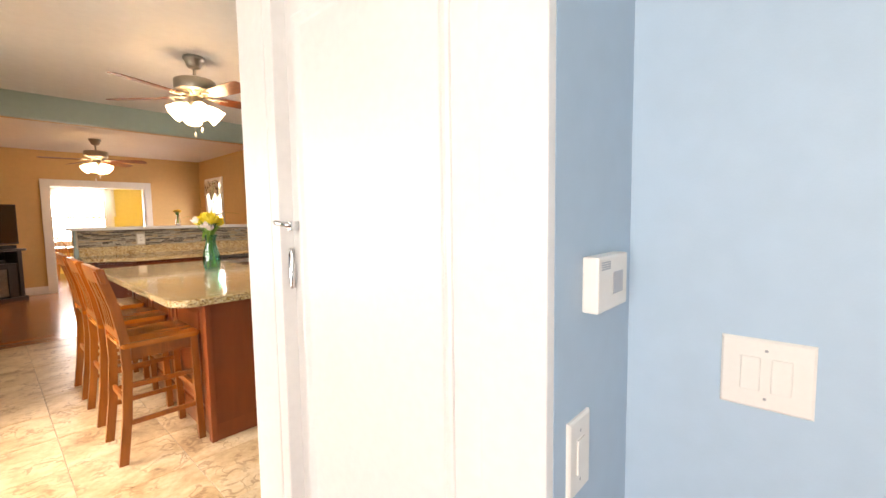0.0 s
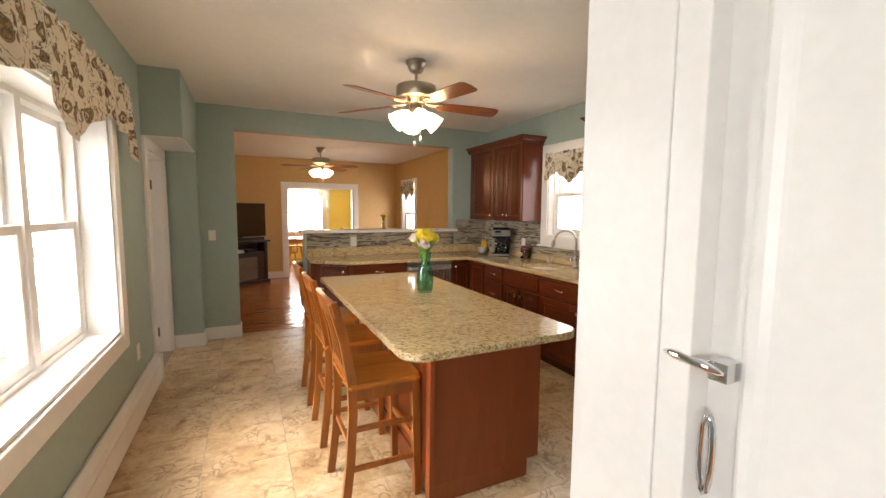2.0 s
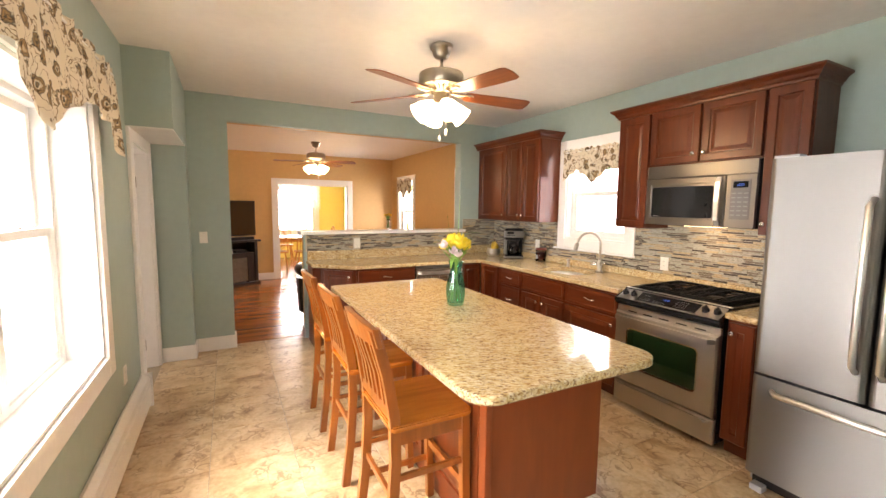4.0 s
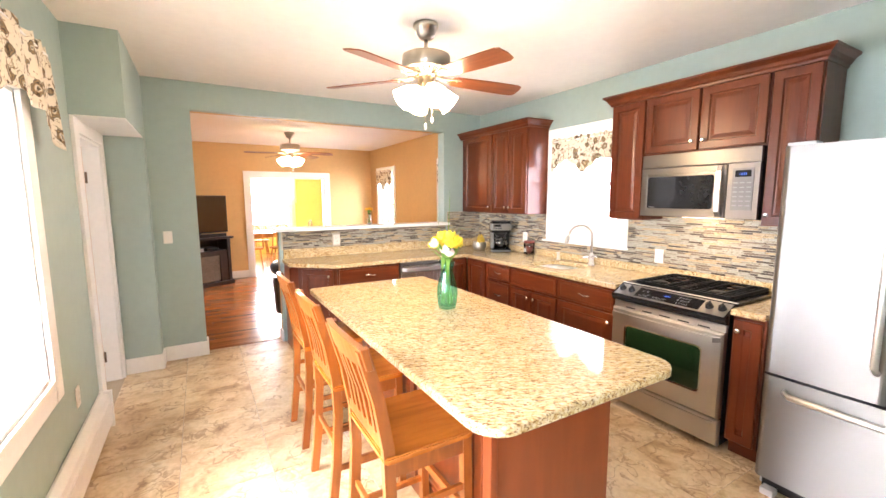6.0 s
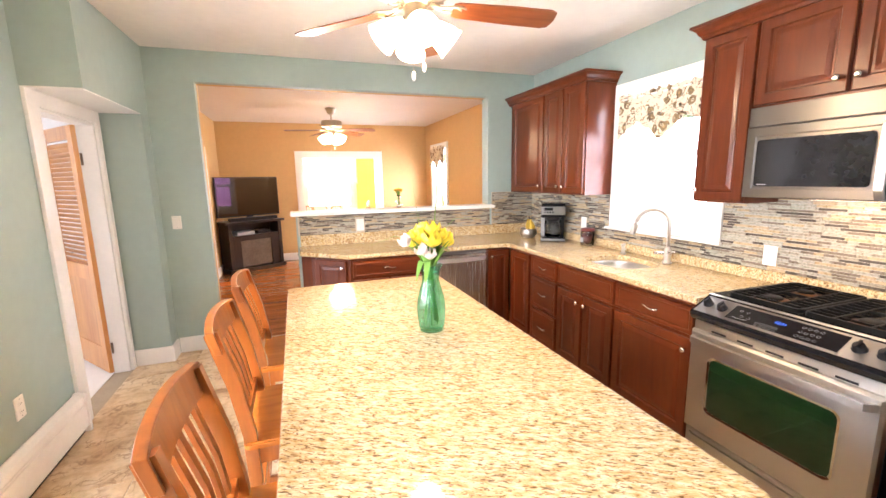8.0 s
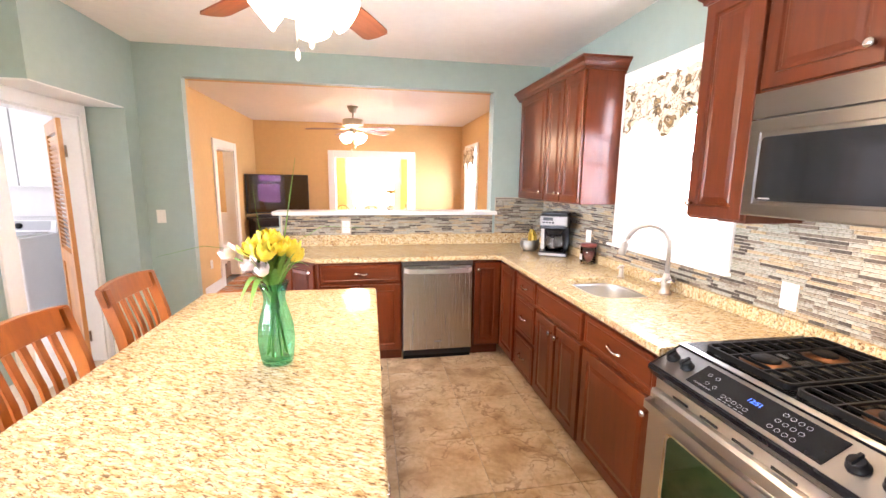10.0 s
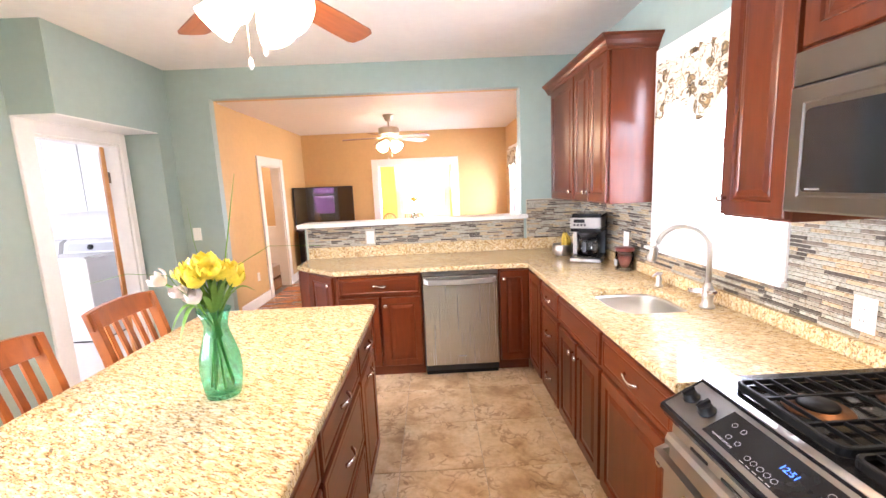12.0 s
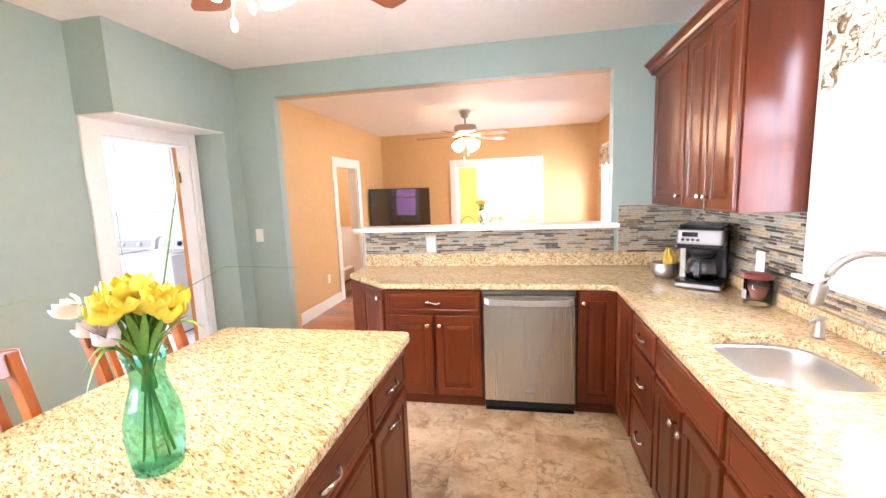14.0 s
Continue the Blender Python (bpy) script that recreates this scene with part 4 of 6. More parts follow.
soap = thing("soap_pump", pose(3.10, 4.47, 0.908), "small brushed nickel soap pump on the counter", "soap pump")
part("collar", lathe(bmesh.new(), [(0.022, 0), (0.022, 0.008), (0.016, 0.014), (0.016, 0.045), (0.012, 0.055), (0.012, 0.07), (0.018, 0.072), (0.018, 0.08)]), NICKEL, soap)
part("spout", tube(bmesh.new(), [(0, 0, 0.074), (-0.03, -0.02, 0.076), (-0.055, -0.035, 0.068)], 0.006), NICKEL, soap)

# wall cabinets
def wall_unit(m, w, h, doors, label, depth=0.285):
    c = thing("wall_cabinet", m, label, "cabinet", "kitchen wall cabinets")
    part("body", bm_box(0, w, 0.002, depth, 0, h, bevel=0.002), CHERRY, c)
    for x, dw, k in doors:
        door_part(c, x + 0.008, 0.01, dw - 0.016, h - 0.02, k)
    return c


def run_upper(y, z):
    return pose(2.932, y, z, 0, 0, -90)


UZ, UH = 1.37, 0.925
wall_unit(run_upper(6.03, UZ), 0.655, UH, [(0.06, 0.59, "br")], "cherry wood wall cabinet with one panelled door")
wall_unit(run_upper(5.373, UZ), 0.603, UH, [(0, 0.30, "br"), (0.30, 0.30, "bl")], "cherry wood wall cabinet with two narrow doors")
wall_unit(run_upper(3.745, UZ), 0.303, UH, [(0, 0.303, "bl")], "tall cherry wood wall cabinet beside the window")
wall_unit(run_upper(3.44, 1.865), 0.806, 0.43, [(0, 0.403, "br"), (0.403, 0.403, "bl")], "short cherry wood wall cabinet above the microwave")
wall_unit(run_upper(2.632, UZ), 0.245, UH, [(0, 0.245, "bl")], "narrow cherry wood wall cabinet beside the refrigerator")


def crown(y0, y1, open0, open1, label):
    """A flared moulding on top of a run of wall cabinets: y0 < y1, open where its end shows."""
    bm = bmesh.new()
    loops = []
    for out, z in ((0.0, 2.285), (0.008, 2.288), (0.010, 2.302), (0.022, 2.312), (0.030, 2.330), (0.048, 2.346), (0.056, 2.350), (0.056, 2.364)):
        a, b = (y0 - out if open0 else y0), (y1 + out if open1 else y1)
        loops.append([bm.verts.new(p) for p in ((2.914 - out, a, z), (3.218, a, z), (3.218, b, z), (2.914 - out, b, z))])
    for a, b in zip(loops, loops[1:]):
        for i in range(4):
            bm.faces.new((a[i], a[(i + 1) % 4], b[(i + 1) % 4], b[i]))
    bm.faces.new(loops[-1])
    bm.faces.new(loops[0][::-1])
    solo("crown_moulding", bm, CHERRY_H, label, "moulding")


crown(4.768, 6.045, True, False, "flared cherry wood crown moulding on wall cabinets")
crown(2.387, 3.747, True, True, "flared cherry wood crown moulding above the microwave")


# ---- appliances ----
dw = thing("dishwasher", pose(1.716, 5.385, 0), "stainless steel dishwasher with a black toe panel", "dishwasher")
part("body", bm_box(0.002, 0.597, 0.004, 0.58, 0.04, 0.866), BLACKP, dw)
bm = bmesh.new()
nested(bm, 0.593, 0.735, [(0, 0), (0, -0.02), (0.005, -0.026)], 0.003, 0.095)
part("door_panel", bm, STEELD, dw)
bm = bmesh.new()
nested(bm, 0.593, 0.03, [(0, 0), (0, -0.018), (0.004, -0.022)], 0.003, 0.834)
# darker steel than the door: the shadow band above the handle, put into the colour
part("control_strip", bm, STEEL, dw)
bm = bmesh.new()
bar(bm, [(0.02, -0.03, 0.795), (0.05, -0.058, 0.79), (0.30, -0.066, 0.786), (0.55, -0.058, 0.79), (0.578, -0.03, 0.795)], 0.036, 0.016, (0, 0, 1))
part("handle", bm, STEELH, dw)
part("toe_panel", bm_box(0.005, 0.595, 0.025, 0.04, 0.0, 0.092), BLACK, dw)
part("badge", bm_box(0.27, 0.33, -0.0285, -0.0262, 0.165, 0.172), GREYP, dw)

# range: front faces -x, local frame as the cabinets
RG = thing("gas_range", pose(2.545, 3.352, 0, 0, 0, -90), "stainless slide-in gas range with black grates", "range")
W = 0.765
part("body", bm_box(0.004, W - 0.004, 0.01, 0.64, 0.05, 0.868), BLACK, RG)
bm = bmesh.new()
nested(bm, W - 0.012, 0.165, [(0, 0.008), (0, -0.012), (0.008, -0.02)], 0.006, 0.045)
wd = part("warming_drawer", bm, STEELR, RG)
bm = bmesh.new()
bar(bm, [(0.04, -0.022, 0.188), (0.06, -0.040, 0.190), (W - 0.06, -0.040, 0.190), (W - 0.04, -0.022, 0.188)], 0.016, 0.014, (0, 0, 1))
part("handle", bm, STEELR, wd)
bm = bmesh.new()
nested(bm, W - 0.012, 0.53, [(0, 0.008), (0, -0.03), (0.010, -0.042), (0.10, -0.0418)], 0.006, 0.225)
od = part("oven_door", bm, STEELR, RG)
bm = bmesh.new()
slab(bm, rounded(0.125, W - 0.125, 0.36, 0.638, (0.03,) * 4, 5), 0.0, 0.004)
g = part("window", bm, OVENGLASS, od, "dark oven window with a green lawn reflection in its colour")
g.matrix_basis = Matrix.Translation((0, -0.0405, 0)) @ pose(0, 0, 0, 90)
bm = bmesh.new()
o, i_ = rounded(0.115, W - 0.115, 0.35, 0.648, (0.035,) * 4, 5), rounded(0.125, W - 0.125, 0.36, 0.638, (0.03,) * 4, 5)
vo, vi = [bm.verts.new((x, y, 0.008)) for x, y in o], [bm.verts.new((x, y, 0.005)) for x, y in i_]
for k in range(len(vo)):
    j = (k + 1) % len(vo)
    bm.faces.new((vo[k], vo[j], vi[j], vi[k]))
part("window_trim", bm, CHROME, od).matrix_basis = Matrix.Translation((0, -0.0405, 0)) @ pose(0, 0, 0, 90)
bm = bmesh.new()
bar(bm, [(0.03, -0.04, 0.715), (0.045, -0.078, 0.718), (0.38, -0.088, 0.72), (W - 0.045, -0.078, 0.718), (W - 0.03, -0.04, 0.715)], 0.03, 0.022, (0, 0, 1))
part("handle", bm, STEELR, od)
for k in range(5):
    part("vent", bm_box(0.10 + k * 0.125, 0.17 + k * 0.125, -0.018, 0.009, 0.762, 0.770), BLACKP, RG)
part("vent_strip", bm_box(0.006, W - 0.006, -0.014, 0.008, 0.757, 0.80), STEELR, RG)
# the sloping control panel
def slope(u, lift=0.0):
    """Along the panel from its lower front edge (0) to its upper back edge (1)."""
    return -0.05 + 0.125 * u - 0.42 * lift, 0.852 + 0.066 * u + 0.9 * lift
bm = bmesh.new()
prof = [(0.0, 0.80), (-0.035, 0.81), (-0.052, 0.838), slope(0), slope(1), (0.075, 0.86), (0.0, 0.86)]
a, b = [[bm.verts.new((x, y, z)) for y, z in prof] for x in (0.0, W)]
for k in range(len(prof)):
    j = (k + 1) % len(prof)
    bm.faces.new((a[k], a[j], b[j], b[k]))
bm.faces.new(a[::-1])
bm.faces.new(b)
cp = part("control_panel", bm, BLACK, RG)
def on_slope(x0, x1, u0, u1, lift, nm, material, parent=cp):
    bm = bmesh.new()
    lo = [bm.verts.new((x, *slope(u, 0.0005))) for x, u in ((x0, u0), (x1, u0), (x1, u1), (x0, u1))]
    hi = [bm.verts.new((x, *slope(u, lift))) for x, u in ((x0, u0), (x1, u0), (x1, u1), (x0, u1))]
    bm.faces.new(lo[::-1])
    bm.faces.new(hi)
    for k in range(4):
        bm.faces.new((lo[k], lo[(k + 1) % 4], hi[(k + 1) % 4], hi[k]))
    return part(nm, bm, material, parent)
on_slope(0.012, W - 0.012, 0.06, 0.94, 0.0025, "steel_face", STEEL)
on_slope(0.165, 0.60, 0.16, 0.84, 0.0045, "touch_panel", BLACK)
SL = math.degrees(math.atan2(0.066, 0.125))
for x, u in ((0.048, 0.52), (0.120, 0.50), (W - 0.120, 0.50), (W - 0.048, 0.52)):
    bm = bmesh.new()
    lathe(bm, [(0.024, 0), (0.024, 0.004), (0.020, 0.006), (0.0195, 0.020), (0.017, 0.024)], segs=18)
    box(bm, -0.004, 0.004, -0.019, 0.019, 0.022, 0.032)
    k = part("knob", bm, BLACKP, cp)
    y, z = slope(u, 0.003)
    k.matrix_basis = pose(x, y, z, SL)
def ringlet(x, u, r=0.0065):
    bm = bmesh.new()
    tube(bm, [(r * math.cos(a), r * math.sin(a), 0) for a in (2 * math.pi * i / 12 for i in range(13))], 0.0007, 4)
    y, z = slope(u, 0.0052)
    part("key_mark", bm, INK, cp).matrix_basis = pose(x, y, z, SL)
for x, u in ((0.205, 0.62), (0.225, 0.38), (0.235, 0.62), (0.255, 0.38)):
    ringlet(x, u)
for k in range(5):
    ringlet(0.300 + 0.019 * k, 0.30)
for r in range(3):
    for k in range(4):
        ringlet(0.455 + 0.021 * k, 0.28 + 0.2 * r)
def letters(name, body, size, material, parent, m):
    """Raised writing in the built-in font, as a mesh."""
    font = bpy.data.curves.new(name, "FONT")
    font.body, font.size, font.extrude, font.align_x = body, size, 0.0003, "CENTER"
    tmp = new(name, font)
    me = bpy.data.meshes.new_from_object(tmp.evaluated_get(bpy.context.evaluated_depsgraph_get()))
    bpy.data.objects.remove(tmp)
    me.materials.append(material)
    ob = new(name, me)
    ob.parent = parent
    ob.matrix_basis = m
    return ob
y, z = slope(0.52, 0.0056)
letters("clock_digits", "12:51", 0.021, LEDB, cp, pose(0.375, y, z, SL))
y, z = slope(0.24, 0.0052)
letters("panel_writing", "COOKING OPTIONS", 0.0075, INK, cp, pose(0.222, y, z, SL))
for k in range(5):
    y, z = slope(0.19, 0.0052)
    part("key_caption", bm_box(-0.006, 0.006, -0.001, 0.001, -0.0004, 0.0), INK, cp).matrix_basis = pose(0.300 + 0.019 * k, y, z, SL)
# hob
bm = bmesh.new()
slab(bm, rounded(-0.004, W + 0.004, 0.07, 0.648, (0.01,) * 4, 3), 0.900, 0.922)
hob = part("cooktop", bm, BLACK, RG, "glossy black enamel cooktop")
part("front_rim", bm_box(0.0, W, 0.072, 0.098, 0.918, 0.9245, bevel=0.002), STEELR, hob)
BRONZE = mat("burner_bronze", (0.15, 0.075, 0.038), 0.5, 1.0, var=0.25, scale=30)
for bx, by, r in ((0.19, 0.25, 0.045), (0.19, 0.50, 0.037), (0.575, 0.25, 0.05), (0.575, 0.50, 0.037)):
    bm = bmesh.new()
    lathe(bm, [(r + 0.03, 0.9222), (r + 0.026, 0.926), (r + 0.004, 0.927), (r + 0.002, 0.931)], bx, by, 24)
    part("burner_base", bm, BRONZE, hob)
    bm = bmesh.new()
    lathe(bm, [(r, 0.929), (r, 0.936), (r * 0.85, 0.941), (r * 0.2, 0.942)], bx, by, 24)
    part("burner", bm, IRON, hob)
for gx in (0.058, 0.390):
    bm = bmesh.new()
    x1, y0, y1, z0, z1 = gx + 0.322, 0.125, 0.630, 0.934, 0.944
    mid = (gx + x1) / 2
    outer = rounded(gx, x1, y0, y1, (0.028,) * 4, 5)
    inner = rounded(gx + 0.011, x1 - 0.011, y0 + 0.011, y1 - 0.011, (0.018,) * 4, 5)
    loops = [[bm.verts.new((x, y, z)) for x, y in pts] for pts, z in ((outer, 0.924), (outer, z1 - 0.003), (rounded(gx + 0.003, x1 - 0.003, y0 + 0.003, y1 - 0.003, (0.026,) * 4, 5), z1), (inner, z1), (inner, z0))]
    for a, b in zip(loops, loops[1:]):
        for k in range(len(a)):
            bm.faces.new((a[k], a[(k + 1) % len(a)], b[(k + 1) % len(a)], b[k]))
    for q in (mid - 0.06, mid + 0.06):
        box(bm, q - 0.004, q + 0.004, y0 + 0.010, y1 - 0.010, z0, z1 - 0.001)
    for k in range(1, 10):
        q = y0 + (y1 - y0) * k / 10
        box(bm, gx + 0.010, mid - 0.064, q - 0.0024, q + 0.0024, z0 + 0.001, z1 + 0.001)
        box(bm, mid + 0.064, x1 - 0.010, q - 0.0024, q + 0.0024, z0 + 0.001, z1 + 0.001)
        if k in (1, 5, 9):
            box(bm, mid - 0.056, mid + 0.056, q - 0.0024, q + 0.0024, z0 + 0.001, z1 + 0.001)
    part("grate", bm, IRON, hob, "satin black cast iron grate")

# microwave
MW = thing("microwave_oven", pose(2.92, 3.432, 1.405, 0, 0, -90), "stainless over-the-range microwave under the wall cabinet", "microwave")
W = 0.79
part("body", bm_box(0, W, 0.004, 0.295, 0, 0.455), BLACKP, MW)
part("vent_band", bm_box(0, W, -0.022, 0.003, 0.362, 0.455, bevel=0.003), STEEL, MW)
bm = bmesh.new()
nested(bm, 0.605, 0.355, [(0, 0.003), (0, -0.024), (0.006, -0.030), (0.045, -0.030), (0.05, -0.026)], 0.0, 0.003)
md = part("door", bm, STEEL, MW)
bm = bmesh.new()
slab(bm, rounded(0.058, 0.525, 0.062, 0.292, (0.016,) * 4, 4), 0, 0.004)
part("window", bm, GREYGLASS, md, "dark grey door window").matrix_basis = Matrix.Translation((0, -0.0275, 0)) @ pose(0, 0, 0, 90)
part("badge", bm_box(0.075, 0.12, -0.033, -0.0318, 0.068, 0.073), INK, md)
bm = bmesh.new()
bar(bm, [(0.565, -0.03, 0.015), (0.568, -0.055, 0.05), (0.572, -0.068, 0.18), (0.568, -0.055, 0.31), (0.565, -0.03, 0.345)], 0.03, 0.014, (1, 0, 0))
part("handle", bm, STEELH, md)
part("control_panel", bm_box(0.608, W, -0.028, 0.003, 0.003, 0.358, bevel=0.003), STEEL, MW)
pad = part("keypad", bm_box(0.640, 0.760, -0.0315, -0.0282, 0.06, 0.325), KEYPAD, MW)
part("display", bm_box(0.655, 0.745, -0.0335, -0.0318, 0.270, 0.312), BLACK, pad)
for r in range(6):
    for k in range(3):
        part("key", bm_box(0.647 + 0.038 * k, 0.673 + 0.038 * k, -0.0328, -0.0317, 0.085 + 0.029 * r, 0.092 + 0.029 * r), KEYTOP, pad)
part("lamp_lens", bm_box(0.25, 0.54, 0.10, 0.16, -0.006, -0.001), BULB, MW, "warm lamp under the microwave")
letters("clock_digits", "12:51", 0.021, LEDB, pad, pose(0.70, -0.0338, 0.282, 90))

# refrigerator
FR = thing("refrigerator", pose(2.375, 2.335, 0, 0, 0, -90), "stainless french-door refrigerator with a bottom freezer drawer", "refrigerator")
W = 0.90
part("body", bm_box(0.006, W - 0.006, 0.062, 0.80, 0.03, 1.775), GREYP, FR)
part("kick_grille", bm_box(0.02, W - 0.02, 0.05, 0.062, 0.02, 0.09), BLACKP, FR)
for k, (x0, hx) in enumerate(((0.0, 0.405), (0.452, 0.495))):
    bm = bmesh.new()
    slab(bm, rounded(x0, x0 + 0.448, -0.012, 0.06, (0.03, 0.03, 0.004, 0.004), 5), 0.665, 1.79)
    for f in bm.faces:
        f.smooth = False
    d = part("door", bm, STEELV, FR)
    bm = bmesh.new()
    tube(bm, [(hx, -0.01, 0.80), (hx, -0.055, 0.83), (hx, -0.062, 1.15), (hx, -0.055, 1.55), (hx, -0.01, 1.58)], 0.014, 10)
    part("handle", bm, STEELH, d)
bm = bmesh.new()
slab(bm, rounded(0.0, W, -0.012, 0.06, (0.03, 0.03, 0.004, 0.004), 5), 0.10, 0.652)
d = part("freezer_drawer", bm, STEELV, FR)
bm = bmesh.new()
tube(bm, [(0.10, -0.01, 0.585), (0.13, -0.058, 0.585), (0.45, -0.064, 0.585), (0.77, -0.058, 0.585), (0.80, -0.01, 0.585)], 0.014, 10)
part("handle", bm, STEELH, d)
part("hinge_cover", bm_box(0.01, 0.12, 0.0, 0.07, 1.79, 1.805, bevel=0.003), GREYP, FR)
for x in (0.03, W - 0.09):
    part("foot", bm_box(x, x + 0.06, 0.0, 0.06, 0.0, 0.035, bevel=0.004), GREYP, FR)


# ---- stools ----
stool = thing("bar_stool", pose(0.60, 2.862, 0), "honey oak counter stool with a slatted back", "stool", "stools along the island")
bm = bmesh.new()
bm2 = rounded(-0.185, 0.195, -0.212, 0.212, (0.02, 0.035, 0.035, 0.02), 4)
slab(bm, bm2, 0.628, 0.655)
bmesh.ops.bevel(bm, geom=[e for e in bm.edges if abs(e.verts[0].co.z - e.verts[1].co.z) < 1e-4], offset=0.006, segments=2, affect="EDGES")
part("seat", bm, STOOLS, stool)
for s in (-1, 1):
    y = 0.185 * s
    bm = bmesh.new()
    bar(bm, [(-0.205, y, 0.0), (-0.175, y, 0.25), (-0.160, y, 0.50), (-0.165, y, 0.68), (-0.195, y, 0.86), (-0.248, y, 1.055)], 0.030, 0.042, (0, 1, 0))
    part("back_leg", bm, STOOLW, stool)
    bm = bmesh.new()
    bar(bm, [(0.175, y, 0.0), (0.165, y, 0.35), (0.160, y, 0.628)], 0.036, 0.036, (0, 1, 0))
    part("leg", bm, STOOLW, stool)
    for z, x0, x1 in ((0.22, -0.165, 0.155), (0.42, -0.15, 0.15)):
        part("stretcher", bm_box(x0, x1, y - 0.009, y + 0.009, z - 0.013, z + 0.013, bevel=0.003), STOOLW, stool)
part("stretcher", bm_box(0.155, 0.175, -0.168, 0.168, 0.29, 0.325, bevel=0.003), STOOLW, stool)
part("stretcher", bm_box(-0.175, -0.157, -0.168, 0.168, 0.31, 0.34, bevel=0.003), STOOLW, stool)
part("apron", bm_box(0.150, 0.170, -0.168, 0.168, 0.565, 0.628), STOOLW, stool)
for s in (-1, 1):
    part("apron", bm_box(-0.14, 0.145, 0.185 * s - 0.010, 0.185 * s + 0.010, 0.565, 0.628), STOOLW, stool)
bm = bmesh.new()
n = 10
rows = []
for i in range(n + 1):
    y = -0.212 + 0.424 * i / n
    curve = -0.022 * (1 - (2 * i / n - 1) ** 2)
    top = 1.062 + 0.014 * (1 - (2 * i / n - 1) ** 2)
    rows.append([bm.verts.new((x + curve, y, z)) for x, z in ((-0.262, top), (-0.236, top), (-0.216, 0.985), (-0.240, 0.985))])
for a, b in zip(rows, rows[1:]):
    for k in range(4):
        bm.faces.new((a[k], a[(k + 1) % 4], b[(k + 1) % 4], b[k]))
bm.faces.new(rows[0][::-1])
bm.faces.new(rows[-1])
bmesh.ops.bevel(bm, geom=list(bm.edges), offset=0.002, segments=1, affect="EDGES")
part("top_rail", bm, STOOLW, stool)
bm = bmesh.new()
bar(bm, [(-0.178, -0.17, 0.700), (-0.178, 0.17, 0.700)], 0.018, 0.045, (1, 0, 0))
part("lower_rail", bm, STOOLW, stool)
for k in range(5):
    y = -0.12 + 0.06 * k
    c = -0.020 * (1 - (y / 0.2) ** 2)
    bm = bmesh.new()
    bar(bm, [(-0.180, y, 0.70), (-0.196 + c * 0.4, y, 0.84), (-0.232 + c, y, 0.995)], 0.026, 0.011, (0, 1, 0))
    part("slat", bm, STOOLW, stool)
for y in (3.50, 4.115):
    copy_thing(stool, pose(0.60, y, 0))


